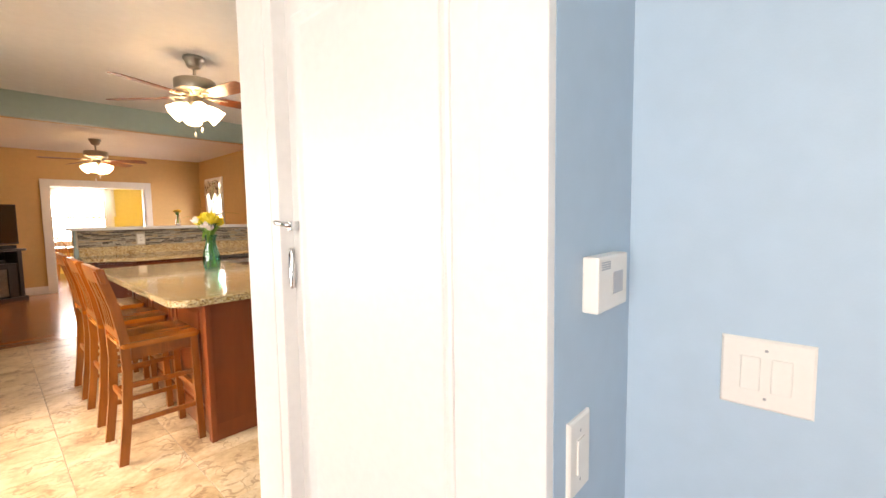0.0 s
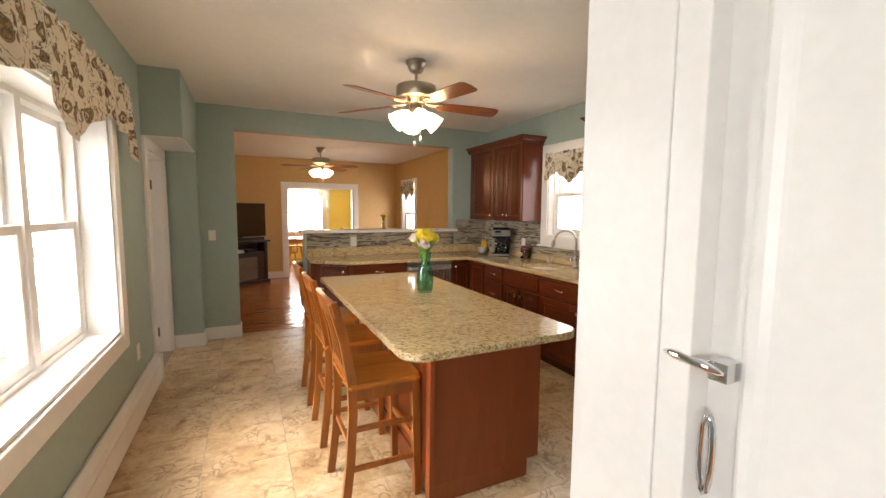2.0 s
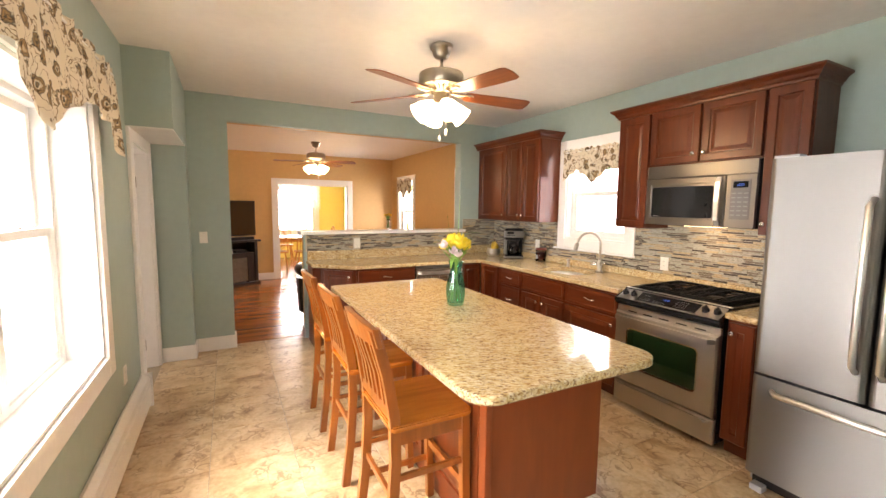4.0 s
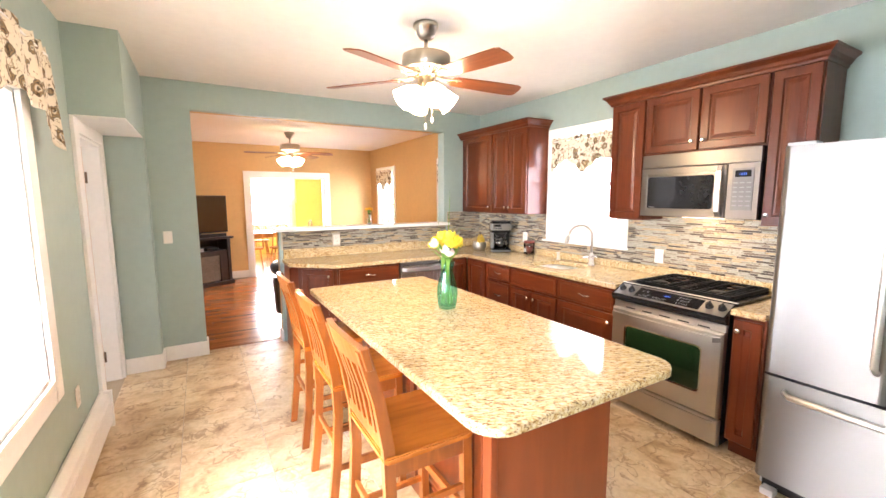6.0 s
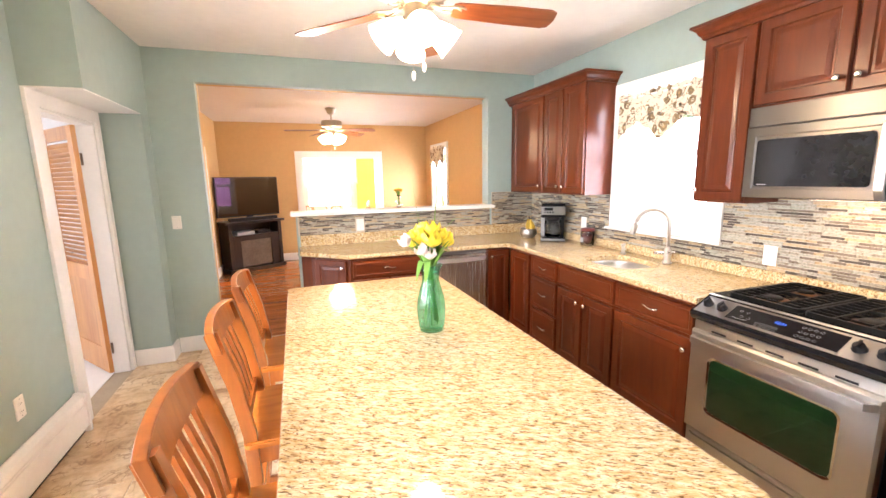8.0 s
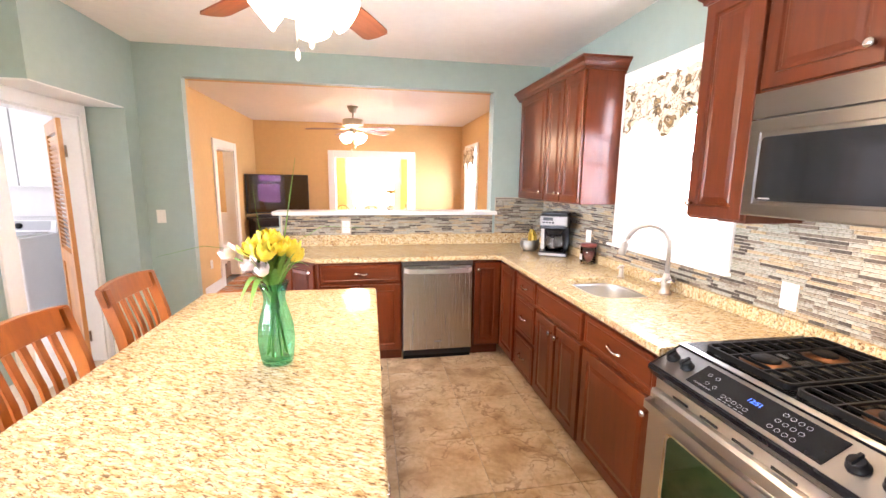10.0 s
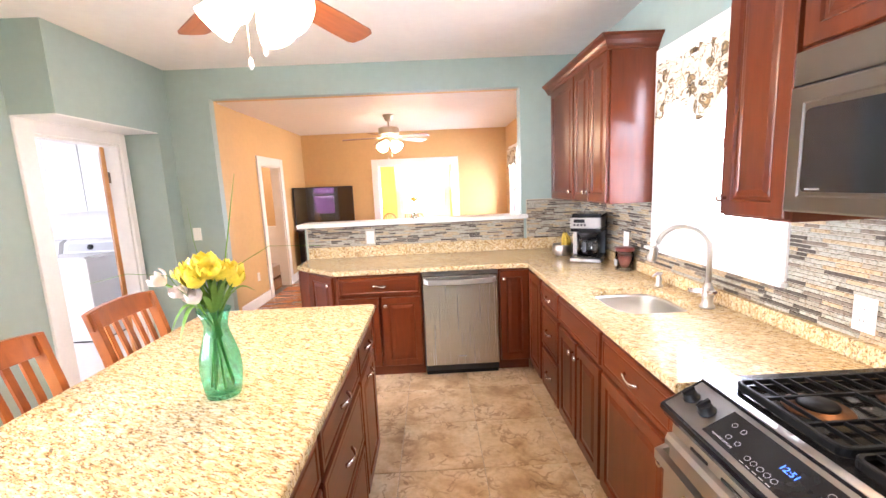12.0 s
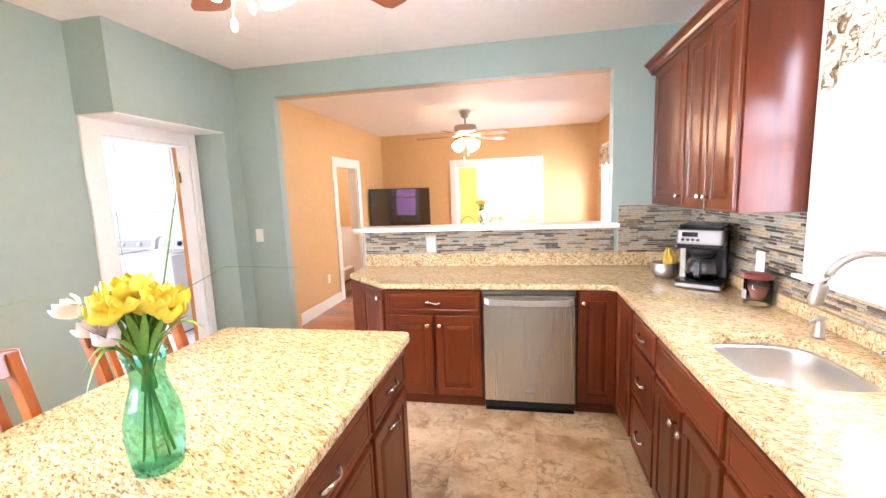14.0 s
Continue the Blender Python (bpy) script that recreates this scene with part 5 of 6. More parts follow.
# ---- ceiling fans ----
def fan(m, turn, blade, label, droop=0.012):
    f = thing("ceiling_fan", m, label, "ceiling fan", "ceiling fans")
    part("canopy", lathe(bmesh.new(), [(0.078, 0), (0.080, -0.012), (0.078, -0.026), (0.066, -0.032), (0.058, -0.066), (0.045, -0.086), (0.02, -0.094)]), FANMETAL, f)
    part("downrod", lathe(bmesh.new(), [(0.012, -0.09), (0.012, -0.18)], segs=12), FANMETAL, f)
    mo = part("motor", lathe(bmesh.new(), [(0.03, -0.172), (0.05, -0.180), (0.138, -0.184), (0.150, -0.190), (0.154, -0.200), (0.154, -0.272), (0.148, -0.278), (0.11, -0.288), (0.06, -0.305), (0.055, -0.318)], segs=32), FANMETAL, f)
    for k in range(20):
        a = 2 * math.pi * k / 20
        bm = bmesh.new()
        bar(bm, [(0.075, 0, -0.307), (0.135, 0, -0.293)], 0.010, 0.006, (0, 1, 0))
        part("fin", bm, FANMETAL, mo).matrix_basis = pose(0, 0, 0, 0, 0, math.degrees(a))
    for k in range(5):
        rot = pose(0, 0, 0, 0, 0, turn + 72 * k)
        bm = bmesh.new()
        for s in (-1, 1):
            tube(bm, [(0.07, 0.008 * s, -0.306), (0.12, 0.012 * s, -0.324), (0.16, 0.034 * s, -0.326), (0.20, 0.040 * s, -0.324), (0.235, 0.02 * s, -0.323)], 0.007, 8)
        tube(bm, [(0.19, -0.04, -0.324), (0.215, 0, -0.322), (0.19, 0.04, -0.324)], 0.008, 8)
        iron = part("blade_arm", bm, FANMETAL, f)
        iron.matrix_basis = rot
        bm = bmesh.new()
        out = [(0.175, -0.045), (0.20, -0.056), (0.45, -0.070), (0.64, -0.072), (0.672, -0.058), (0.682, 0.0), (0.672, 0.058), (0.64, 0.072), (0.45, 0.070), (0.20, 0.056), (0.175, 0.045)]
        slab(bm, out, 0, 0.006)
        b = part("blade", bm, blade, f)
        b.matrix_basis = rot @ pose(0, 0, -0.322, -12, 1.4 + droop * 40, 0)
    kit = part("light_kit", lathe(bmesh.new(), [(0.05, -0.31), (0.052, -0.36), (0.06, -0.375), (0.062, -0.40), (0.045, -0.425), (0.015, -0.44)], segs=24), FANMETAL, f)
    for k in range(4):
        tilt = pose(0, 0, -0.385, 0, 0, turn + 20 + 90 * k) @ pose(0.055, 0, 0, 0, 128, 0)
        bm = bmesh.new()
        prof = [(0.022, 0.0), (0.03, 0.02), (0.048, 0.05), (0.062, 0.09), (0.066, 0.12), (0.074, 0.145), (0.071, 0.147), (0.060, 0.115), (0.040, 0.05), (0.02, 0.015)]
        lathe(bm, prof, segs=22)
        part("shade", bm, SHADE, kit, "lit frosted glass tulip shade").matrix_basis = tilt
        part("socket", lathe(bmesh.new(), [(0.014, -0.02), (0.024, 0.0), (0.026, 0.022), (0.02, 0.026)], segs=14), FANMETAL, kit).matrix_basis = tilt
    for x, y, L in ((0.03, -0.02, 0.11), (-0.025, -0.03, 0.155)):
        bm = bmesh.new()
        tube(bm, [(x, y, -0.43), (x, y, -0.46 - L)], 0.0016, 5)
        c = part("pull_chain", bm, FANMETAL, f)
        part("pull_knob", lathe(bmesh.new(), [(0.003, -0.455 - L), (0.008, -0.465 - L), (0.010, -0.482 - L), (0.004, -0.495 - L)], x, y, 10), TRIM, c)
    return f


fan(pose(1.222, 3.835, H), 63.8, BLADE, "brushed nickel ceiling fan with five cherry blades and lit shades")
fan(pose(1.235, 8.49, 2.59), 40.0, BLADE, "brushed nickel ceiling fan in the living room with lit shades")

# ---- cloth ----
def valance(name, axis, p, out, a0, a1, zt, drops, material, label, folds=9, depth=0.05, rod=True):
    """A gathered valance: drops gives its length at even steps from a0 to a1."""
    v = thing(name, Matrix(), label, "valance")
    bm = bmesh.new()
    nu, nv = 90, 14
    rng = random.Random(int(a0 * 100) % 17 + 3)
    ph = [rng.uniform(0, 6) for _ in range(4)]
    def at(u, w):
        k = u * (len(drops) - 1)
        i = min(int(k), len(drops) - 2)
        s = k - i
        s = s * s * (3 - 2 * s)
        drop = drops[i] * (1 - s) + drops[i + 1] * s
        fold = math.sin(u * folds * 2 * math.pi + ph[0]) + 0.5 * math.sin(u * folds * 3.7 * math.pi + ph[1])
        amp = depth * (0.25 + 0.55 * w) * 0.5
        ruffle = 0.012 * math.sin(u * folds * 9 + ph[2]) if w < 0.08 else 0
        q = p + out * (0.03 + amp * (1 + fold * 0.6) + ruffle)
        a = a0 + (a1 - a0) * u + 0.012 * math.sin(u * folds * 6.3 + ph[3]) * w
        z = zt - drop * w + (0.008 * math.sin(u * folds * 12 + 1) if w == 0 else 0)
        return (a, q, z) if axis == "x" else (q, a, z)
    g = [[bm.verts.new(at(i / nu, j / nv)) for j in range(nv + 1)] for i in range(nu + 1)]
    for i in range(nu):
        for j in range(nv):
            f = bm.faces.new((g[i][j], g[i + 1][j], g[i + 1][j + 1], g[i][j + 1]))
            f.smooth = True
    ob = part("cloth", bm, material, v)
    md = ob.modifiers.new("thick", "SOLIDIFY")
    md.thickness = 0.002
    if rod:
        bm = bmesh.new()
        q = p + out * 0.035
        pts = [(a0 - 0.02, q, zt - 0.03), (a1 + 0.02, q, zt - 0.03)]
        tube(bm, [pt if axis == "x" else (pt[1], pt[0], pt[2]) for pt in pts], 0.006, 8)
        part("rod", bm, TRIM, v)
    return v


valance("window_valance", "y", LW + 0.02, 1, 1.75, 4.30, 2.30, [0.46, 0.36, 0.52, 0.36, 0.30, 0.52, 0.38, 0.30, 0.34, 0.50], FLORAL, "cream valance with brown floral print over the wide window", 11, 0.06)
valance("window_valance", "y", RW - 0.02, -1, 3.84, 4.66, 2.15, [0.33, 0.25, 0.22, 0.31, 0.36, 0.28, 0.22, 0.27, 0.33], FLORAL, "cream floral valance over the sink window", 6, 0.05)
for w in (WIN_1, WIN_2):
    valance("window_valance", "y", 3.27, -1, w[0] - 0.02, w[1] + 0.02, 2.12, [0.36, 0.26, 0.40, 0.26, 0.36], FLORAL, "floral valance on a living room window", 5, 0.04)
valance("window_valance", "x", 13.96, -1, 0.80, 2.34, 2.16, [0.75, 0.32, 0.20, 0.30, 0.22, 0.32, 0.20, 0.32, 0.75], SHEER, "white sheer swag on the dining room window", 7, 0.06)


# ---- flowers and counter things ----
def tulip(parent, base, tip, material, size, rng, lean):
    """One blossom on its stem: six overlapping petals."""
    bm = bmesh.new()
    b, t = Vector(base), Vector(tip)
    mid = Vector((t.x * 0.16, t.y * 0.16, b.z + (t.z - b.z) * 0.7))
    b.xy *= 1.0 if b.z < 0.3 * t.z else 0.45
    tube(bm, [b, (b + mid) / 2 + Vector((0, 0, 0.004)), mid, t], 0.003, 6)
    st = part("stem", bm, STEM, parent)
    bm = bmesh.new()
    d = (t - mid + Vector((0, 0, 0.05))).normalized()
    q = d.to_track_quat("Z", "Y").to_matrix().to_4x4()
    for k in range(7):
        a0 = 2 * math.pi * k / 7 + rng.uniform(-0.2, 0.2)
        inner = k % 2
        opened = rng.uniform(0.9, 1.4) * (0.75 if inner else 1.0)
        rows = []
        for j in range(6):
            s = j / 5
            r = size * (0.12 + 0.62 * math.sin(min(1, s * 1.05) * 2.2)) * opened
            h = size * 1.3 * s
            half = size * 0.52 * math.sin(math.pi * (0.12 + 0.80 * s)) 
            row = []
            for e in (-1, 0, 1):
                a = a0 + e * half / max(r, size * 0.2)
                rr = r * (1.0 if e == 0 else 0.94)
                hh = h - (0.12 * size * abs(e) * s)
                row.append(bm.verts.new(t + (q @ Vector((rr * math.cos(a), rr * math.sin(a), hh))) ))
            rows.append(row)
        for x, y in zip(rows, rows[1:]):
            for e in range(2):
                f = bm.faces.new((x[e], x[e + 1], y[e + 1], y[e]))
                f.smooth = True
    part("blossom", bm, material, parent)


def blade_leaf(parent, base, tip, sag, width, material=None):
    bm = bmesh.new()
    b, t = Vector(base), Vector(tip)
    side = Vector(((t - b).y, -(t - b).x, 0.0))
    side = side.normalized() if side.length > 1e-4 else Vector((1, 0, 0))
    rows = []
    for j in range(9):
        s = j / 8
        p = b.lerp(t, s) + Vector((0, 0, sag * math.sin(math.pi * s)))
        w = width * math.sin(math.pi * min(1, 0.12 + 0.86 * s))
        rows.append([bm.verts.new(p - side * w), bm.verts.new(p - Vector((0, 0, w * 0.35))), bm.verts.new(p + side * w)])
    for x, y in zip(rows, rows[1:]):
        for e in range(2):
            f = bm.faces.new((x[e], x[e + 1], y[e + 1], y[e]))
            f.smooth = True
    part("leaf", bm, material or STEM, parent)


def bouquet(name, m, scale, blossoms, label, seed, glass, tall=True):
    rng = random.Random(seed)
    v = thing(name, m, label, "flower vase")
    s = scale
    outer = [(0.030, 0.0), (0.049, 0.002), (0.053, 0.02), (0.058, 0.06), (0.060, 0.09), (0.057, 0.13), (0.047, 0.17), (0.037, 0.205), (0.034, 0.225), (0.038, 0.25), (0.049, 0.28)]
    prof = outer + [(q - 0.0018, z) for q, z in outer[:1:-1]] + [(0.0, 0.016)]
    bm = bmesh.new()
    segs = 40
    rings = []
    for r, z in prof:
        ring = []
        for i in range(segs):
            a = 2 * math.pi * i / segs
            twist = a + z * 0.8
            rr = r * (1 + (0.028 * math.cos(12 * twist) if 0.01 < z < 0.24 else 0))
            ring.append(bm.verts.new((rr * s * math.cos(a), rr * s * math.sin(a), z * s)))
        rings.append(ring)
    for a, b in zip(rings, rings[1:]):
        for i in range(segs):
            if (a[i].co - b[i].co).length > 1e-6:
                f = bm.faces.new((a[i], a[(i + 1) % segs], b[(i + 1) % segs], b[i]))
                f.smooth = True
    bm.faces.new(rings[0][::-1])
    part("vase", bm, glass, v)
    for k in range(blossoms):
        a = 2.399 * k
        out = math.sqrt((k + 0.5) / blossoms)
        r = (0.006 + 0.060 * out) * s
        h = (0.392 - 0.040 * out * out + rng.uniform(-0.012, 0.010)) * s
        pale = tall and k in (blossoms - 1, blossoms - 4, blossoms - 6)
        if pale:
            a, r, h = math.pi * (1.24 + 0.05 * (blossoms - k - 3)), (0.125 - 0.012 * (blossoms - k)) * s, (0.385 - 0.012 * (blossoms - k)) * s
        material = PETALP if pale else PETALY if tall else PETALO
        tulip(v, (0.032 * math.cos(a + 2.6) * s, 0.032 * math.sin(a + 2.6) * s, (0.03 if k % 3 == 0 else 0.19) * s), (r * math.cos(a), r * math.sin(a), h), material, (0.043 + rng.uniform(-0.004, 0.005)) * (0.8 if pale else 1.0) * s, rng, (r * 0.1 * math.cos(a), r * 0.1 * math.sin(a)))
    for k in range(18 if tall else 5):
        a = 2.399 * k + rng.uniform(-0.3, 0.3)
        L = rng.uniform(0.06, 0.11) * s
        blade_leaf(v, (0.022 * math.cos(a) * s, 0.022 * math.sin(a) * s, 0.278 * s), (L * math.cos(a), L * math.sin(a), rng.uniform(0.33, 0.40) * s), rng.uniform(0.0, 0.02) * s, 0.008 * s)
    if tall:
        blade_leaf(v, (-0.02, -0.02, 0.28), (-0.085, -0.085, 0.235), 0.05, 0.014)
        blade_leaf(v, (-0.01, -0.03, 0.28), (-0.055, -0.10, 0.205), 0.06, 0.013)
        blade_leaf(v, (0.02, 0.02, 0.28), (0.11, 0.06, 0.315), 0.04, 0.011)
        for pts, w in (([(0, 0, 0.2), (0.03, 0.035, 0.40), (0.05, 0.06, 0.54), (0.072, 0.085, 0.69)], 0.0024), ([(0, 0, 0.2), (-0.03, 0.02, 0.40), (-0.045, 0.02, 0.50), (-0.055, 0.03, 0.60)], 0.0010), ([(0, 0, 0.2), (0.06, 0.04, 0.40), (0.15, 0.10, 0.455), (0.30, 0.16, 0.44)], 0.0012), ([(0, 0, 0.2), (-0.09, -0.05, 0.40), (-0.17, -0.10, 0.42), (-0.27, -0.16, 0.40)], 0.0010)):
            part("grass_blade", tube(bmesh.new(), pts, 0.001, 5, [w, w, w * 0.8, w * 0.3]), STEM, v)
    return v


bouquet("tulip_vase", pose(1.142, 3.448, 0.9075), 1.0, 24, "green glass vase of yellow tulips on the island", 4, GREENGLASS)
bouquet("flower_vase", pose(1.655, 6.10, 1.2355), 0.47, 11, "small clear vase of orange-yellow flowers on the half wall", 9, CLEAR, False)

cm = thing("coffee_maker", pose(3.035, 5.36, 0.908, 0, 0, -32) @ Matrix.Diagonal((1.14, 1.14, 1.0, 1.0)), "black and steel drip coffee maker with a glass carafe", "coffee maker")
part("base", bm_box(-0.10, 0.10, -0.13, 0.12, 0, 0.045, bevel=0.012), BLACK, cm)
part("base_trim", bm_box(-0.101, 0.101, -0.134, -0.02, 0.006, 0.030, bevel=0.005), STEEL, cm, "brushed steel rim")
part("column", bm_box(-0.10, 0.10, 0.03, 0.12, 0.045, 0.23, bevel=0.006), BLACK, cm)
part("pillar", bm_box(-0.099, -0.070, -0.045, 0.028, 0.046, 0.229, bevel=0.004), STEEL, cm, "brushed steel side pillar")
part("water_gauge", bm_box(0.1005, 0.104, 0.045, 0.065, 0.07, 0.30, bevel=0.002), GREYGLASS, cm)
part("brew_head", bm_box(-0.10, 0.10, -0.12, 0.12, 0.23, 0.352, bevel=0.012), BLACK, cm)
part("steel_band", bm_box(-0.101, 0.101, -0.126, 0.02, 0.258, 0.340, bevel=0.010), STEEL, cm, "brushed steel front band")
part("lid", bm_box(-0.094, 0.094, -0.105, 0.115, 0.352, 0.368, bevel=0.006), BLACK, cm)
part("filter_basket", lathe(bmesh.new(), [(0.05, 0.185), (0.07, 0.232)], 0, -0.045), BLACKP, cm)
ca = part("carafe", lathe(bmesh.new(), [(0.055, 0.047), (0.068, 0.06), (0.072, 0.10), (0.060, 0.15), (0.05, 0.168), (0.054, 0.178), (0.051, 0.178), (0.047, 0.168), (0.057, 0.15), (0.069, 0.10), (0.065, 0.062), (0.0, 0.052)], 0, -0.05), CLEAR, cm, "clear glass carafe")
part("handle", bar(bmesh.new(), [(0, -0.104, 0.165), (0, -0.145, 0.158), (0, -0.150, 0.09), (0, -0.122, 0.075)], 0.022, 0.014, (1, 0, 0)), BLACKP, ca)
part("band", lathe(bmesh.new(), [(0.0565, 0.158), (0.0575, 0.172)], 0, -0.05), BLACKP, ca)
part("lid", lathe(bmesh.new(), [(0.05, 0.1785), (0.045, 0.184), (0.0, 0.185)], 0, -0.05), BLACKP, ca)
for k in range(4):
    part("button", lathe(bmesh.new(), [(0.008, 0), (0.0075, 0.003), (0.0, 0.0032)], segs=12, m=pose(-0.07 + 0.022 * k, -0.1262, 0.285, 90)), BLACKP, cm)
part("clock_window", bm_box(-0.075, -0.005, -0.1275, -0.1262, 0.302, 0.328), BLACK, cm)
fb = thing("fruit_bowl", pose(2.905, 5.60, 0.908), "shiny steel bowl holding bananas", "bowl")
part("bowl", lathe(bmesh.new(), [(0.05, 0), (0.066, 0.006), (0.084, 0.035), (0.088, 0.065), (0.080, 0.092), (0.083, 0.096), (0.078, 0.096), (0.076, 0.09), (0.083, 0.065), (0.079, 0.037), (0.062, 0.012), (0.0, 0.010)], segs=32), STEELR, fb)
part("foot_ring", lathe(bmesh.new(), [(0.052, 0.0), (0.054, 0.004), (0.05, 0.0045)], segs=24), CHROME, fb)
bn = thing("banana_bunch", pose(2.915, 5.61, 0.922), "ripe yellow bananas standing in the steel bowl", "bananas")
for k in range(5):
    a = radians(-80 + 40 * k)
    bm = bmesh.new()
    tube(bm, [(0.045 * math.cos(a) * math.sin(0.4 + 2.3 * q), 0.045 * math.sin(a) * math.sin(0.4 + 2.3 * q), 0.175 - 0.165 * q) for q in (i / 8 for i in range(9))], 0.016, 8, [0.005, 0.008, 0.014, 0.0165, 0.017, 0.0165, 0.014, 0.010, 0.004])
    part("banana", bm, BANANA, bn)
part("stalk", tube(bmesh.new(), [(0.012, 0, 0.165), (0.008, 0, 0.185), (0.002, 0, 0.205)], 0.009, 8, [0.012, 0.009, 0.007]), BARK, bn, "brown cut stalk")
cj = thing("candle_jar", pose(3.115, 4.93, 0.908) @ Matrix.Diagonal((1.3, 1.3, 1.1, 1.0)), "dark red candle in a glass jar with a lid", "candle")
part("jar", lathe(bmesh.new(), [(0.042, 0), (0.046, 0.005), (0.046, 0.115), (0.043, 0.12), (0.042, 0.115), (0.042, 0.006), (0.0, 0.005)]), CLEAR, cj)
part("wax", lathe(bmesh.new(), [(0.0415, 0.007), (0.0415, 0.08), (0.0, 0.082)]), WAX, cj)
part("lid", lathe(bmesh.new(), [(0.045, 0.1205), (0.0475, 0.123), (0.0475, 0.138), (0.044, 0.142), (0.0, 0.143)]), WAX, cj)
part("paper_label", bm_box(-0.0475, -0.0465, -0.015, 0.015, 0.03, 0.07), INK, cj)


# ---- plates and fittings on the walls ----
def plate(name, m, label, kind="switch", w=0.072, h=0.115):
    """A wall plate that faces -y."""
    p = thing(name, m, label, "switch" if kind != "outlet" else "outlet")
    bm = bmesh.new()
    nested(bm, w, h, [(0, 0), (0, -0.004), (0.004, -0.007)], -w / 2, -h / 2)
    part("cover", bm, PLASTIC, p)
    if kind == "outlet":
        for z in (-0.02, 0.02):
            bm = bmesh.new()
            slab(bm, rounded(-0.016, 0.016, -0.014, 0.014, (0.008,) * 4, 3), 0.0, 0.003)
            o = part("socket", bm, PLASTIC, p)
            o.matrix_basis = Matrix.Translation((0, -0.0068, z)) @ pose(0, 0, 0, 90)
            for x in (-0.006, 0.006):
                part("slot", bm_box(x - 0.001, x + 0.001, -0.0104, -0.0099, z - 0.004, z + 0.005), BLACKP, p)
    else:
        for x in ([0] if w < 0.1 else [-0.023, 0.023]):
            part("rocker", bm_box(x - 0.015, x + 0.015, -0.0105, -0.0068, -0.032, 0.032, bevel=0.002), PLASTIC, p)
    for z in (-0.045, 0.045):
        part("screw", lathe(bmesh.new(), [(0.003, 0), (0.002, 0.001)], segs=8, m=pose(0, -0.0068, z, 90)), INK, p)
    return p


plate("light_switch", pose(-0.352, BW, 1.19), "white light switch on the teal wall")
plate("wall_outlet", pose(1.235, 6.036, 1.085), "white outlet in the mosaic backsplash", "outlet")
plate("wall_outlet", pose(LW, 4.40, 0.43, 0, 0, 90), "white outlet low on the teal wall", "outlet")
plate("wall_outlet", pose(3.206, 5.10, 1.09, 0, 0, -90), "white outlet in the mosaic backsplash", "outlet")
plate("wall_outlet", pose(3.206, 3.447, 1.060, 0, 0, -90), "white outlet in the mosaic backsplash beside the range", "outlet")
plate("wall_outlet", pose(-0.62, 7.85, 0.40, 0, 0, 90), "white outlet low on the tan wall", "outlet")
plate("light_switch", pose(0.93, 0.044, 1.003, 0, 0, -90), "white double switch plate on the pale blue wall", "switch", 0.138, 0.131)
plate("light_switch", pose(0.667, 0.288, 0.876), "white light switch on the pale blue wall", "switch", 0.085, 0.14)
th = thing("thermostat", pose(0.752, 0.288, 1.178), "white plastic thermostat with a small screen", "thermostat")
part("housing", bm_box(-0.072, 0.072, -0.030, 0, -0.050, 0.050, bevel=0.005), PLASTIC, th)
part("screen", bm_box(-0.005, 0.042, -0.0316, -0.0302, -0.022, 0.018), GREYP, th)
for k in range(4):
    part("vent", bm_box(-0.060, -0.020, -0.0313, -0.0302, 0.026 + k * 0.004, 0.028 + k * 0.004), GREYP, th)

# baseboard radiator under the wide window
rad = thing("baseboard_heater", pose(0, 0, 0), "long white baseboard heater under the window", "heater")
bm = bmesh.new()
prof = [(LW + 0.003, 0.02), (LW + 0.003, 0.215), (LW + 0.02, 0.222), (LW + 0.055, 0.205), (LW + 0.062, 0.185), (LW + 0.062, 0.178), (LW + 0.045, 0.178), (LW + 0.045, 0.165), (LW + 0.066, 0.160), (LW + 0.068, 0.04), (LW + 0.05, 0.02)]
a, b = [[bm.verts.new((x, y, z * 1.14)) for x, z in prof] for y in (1.40, 4.86)]
for k in range(len(prof)):
    j = (k + 1) % len(prof)
    bm.faces.new((a[k], a[j], b[j], b[k]))
bm.faces.new(a)
bm.faces.new(b[::-1])
part("cover", bm, TRIM, rad)
part("end_cap", bm_box(LW + 0.003, LW + 0.074, 4.86, 4.885, 0.0, 0.258, bevel=0.004), TRIM, rad)
part("damper", bm_box(LW + 0.048, LW + 0.062, 1.42, 4.85, 0.189, 0.199), TRIM, rad)
part("base", bm_box(LW + 0.003, LW + 0.04, 1.40, 4.86, 0.0, 0.02), BLACKP, rad)

# closet door with its bolt
cd = thing("closet_door", pose(0, 0, 0), "white painted closet door with a chrome bolt", "door")
cd["kind"] = "structure"
bm = bmesh.new()
box(bm, 0.582, 0.62, 0.420, 1.107, 0.01, 1.995)
part("door_leaf", bm, TRIM, cd)
for y0, y1, z0, z1 in ((0.50, 1.062, 0.20, 1.845),):
    bm = bmesh.new()
    nested(bm, y1 - y0, z1 - z0, [(0, 0.003), (0, -0.006), (0.006, -0.009), (0.016, -0.007), (0.026, -0.001), (0.032, 0.001)], 0, 0)
    part("panel_moulding", bm, TRIM, cd).matrix_world = pose(0.5805, y1, z0, 0, 0, -90)
bm = bmesh.new()
tube(bm, [(0.546, 1.150, 1.291), (0.541, 1.13, 1.291), (0.545, 1.10, 1.287), (0.556, 1.072, 1.280)], 0.007, 10, [0.005, 0.0075, 0.0075, 0.006])
part("bolt", bm, CHROME, cd, "chrome sliding bolt")
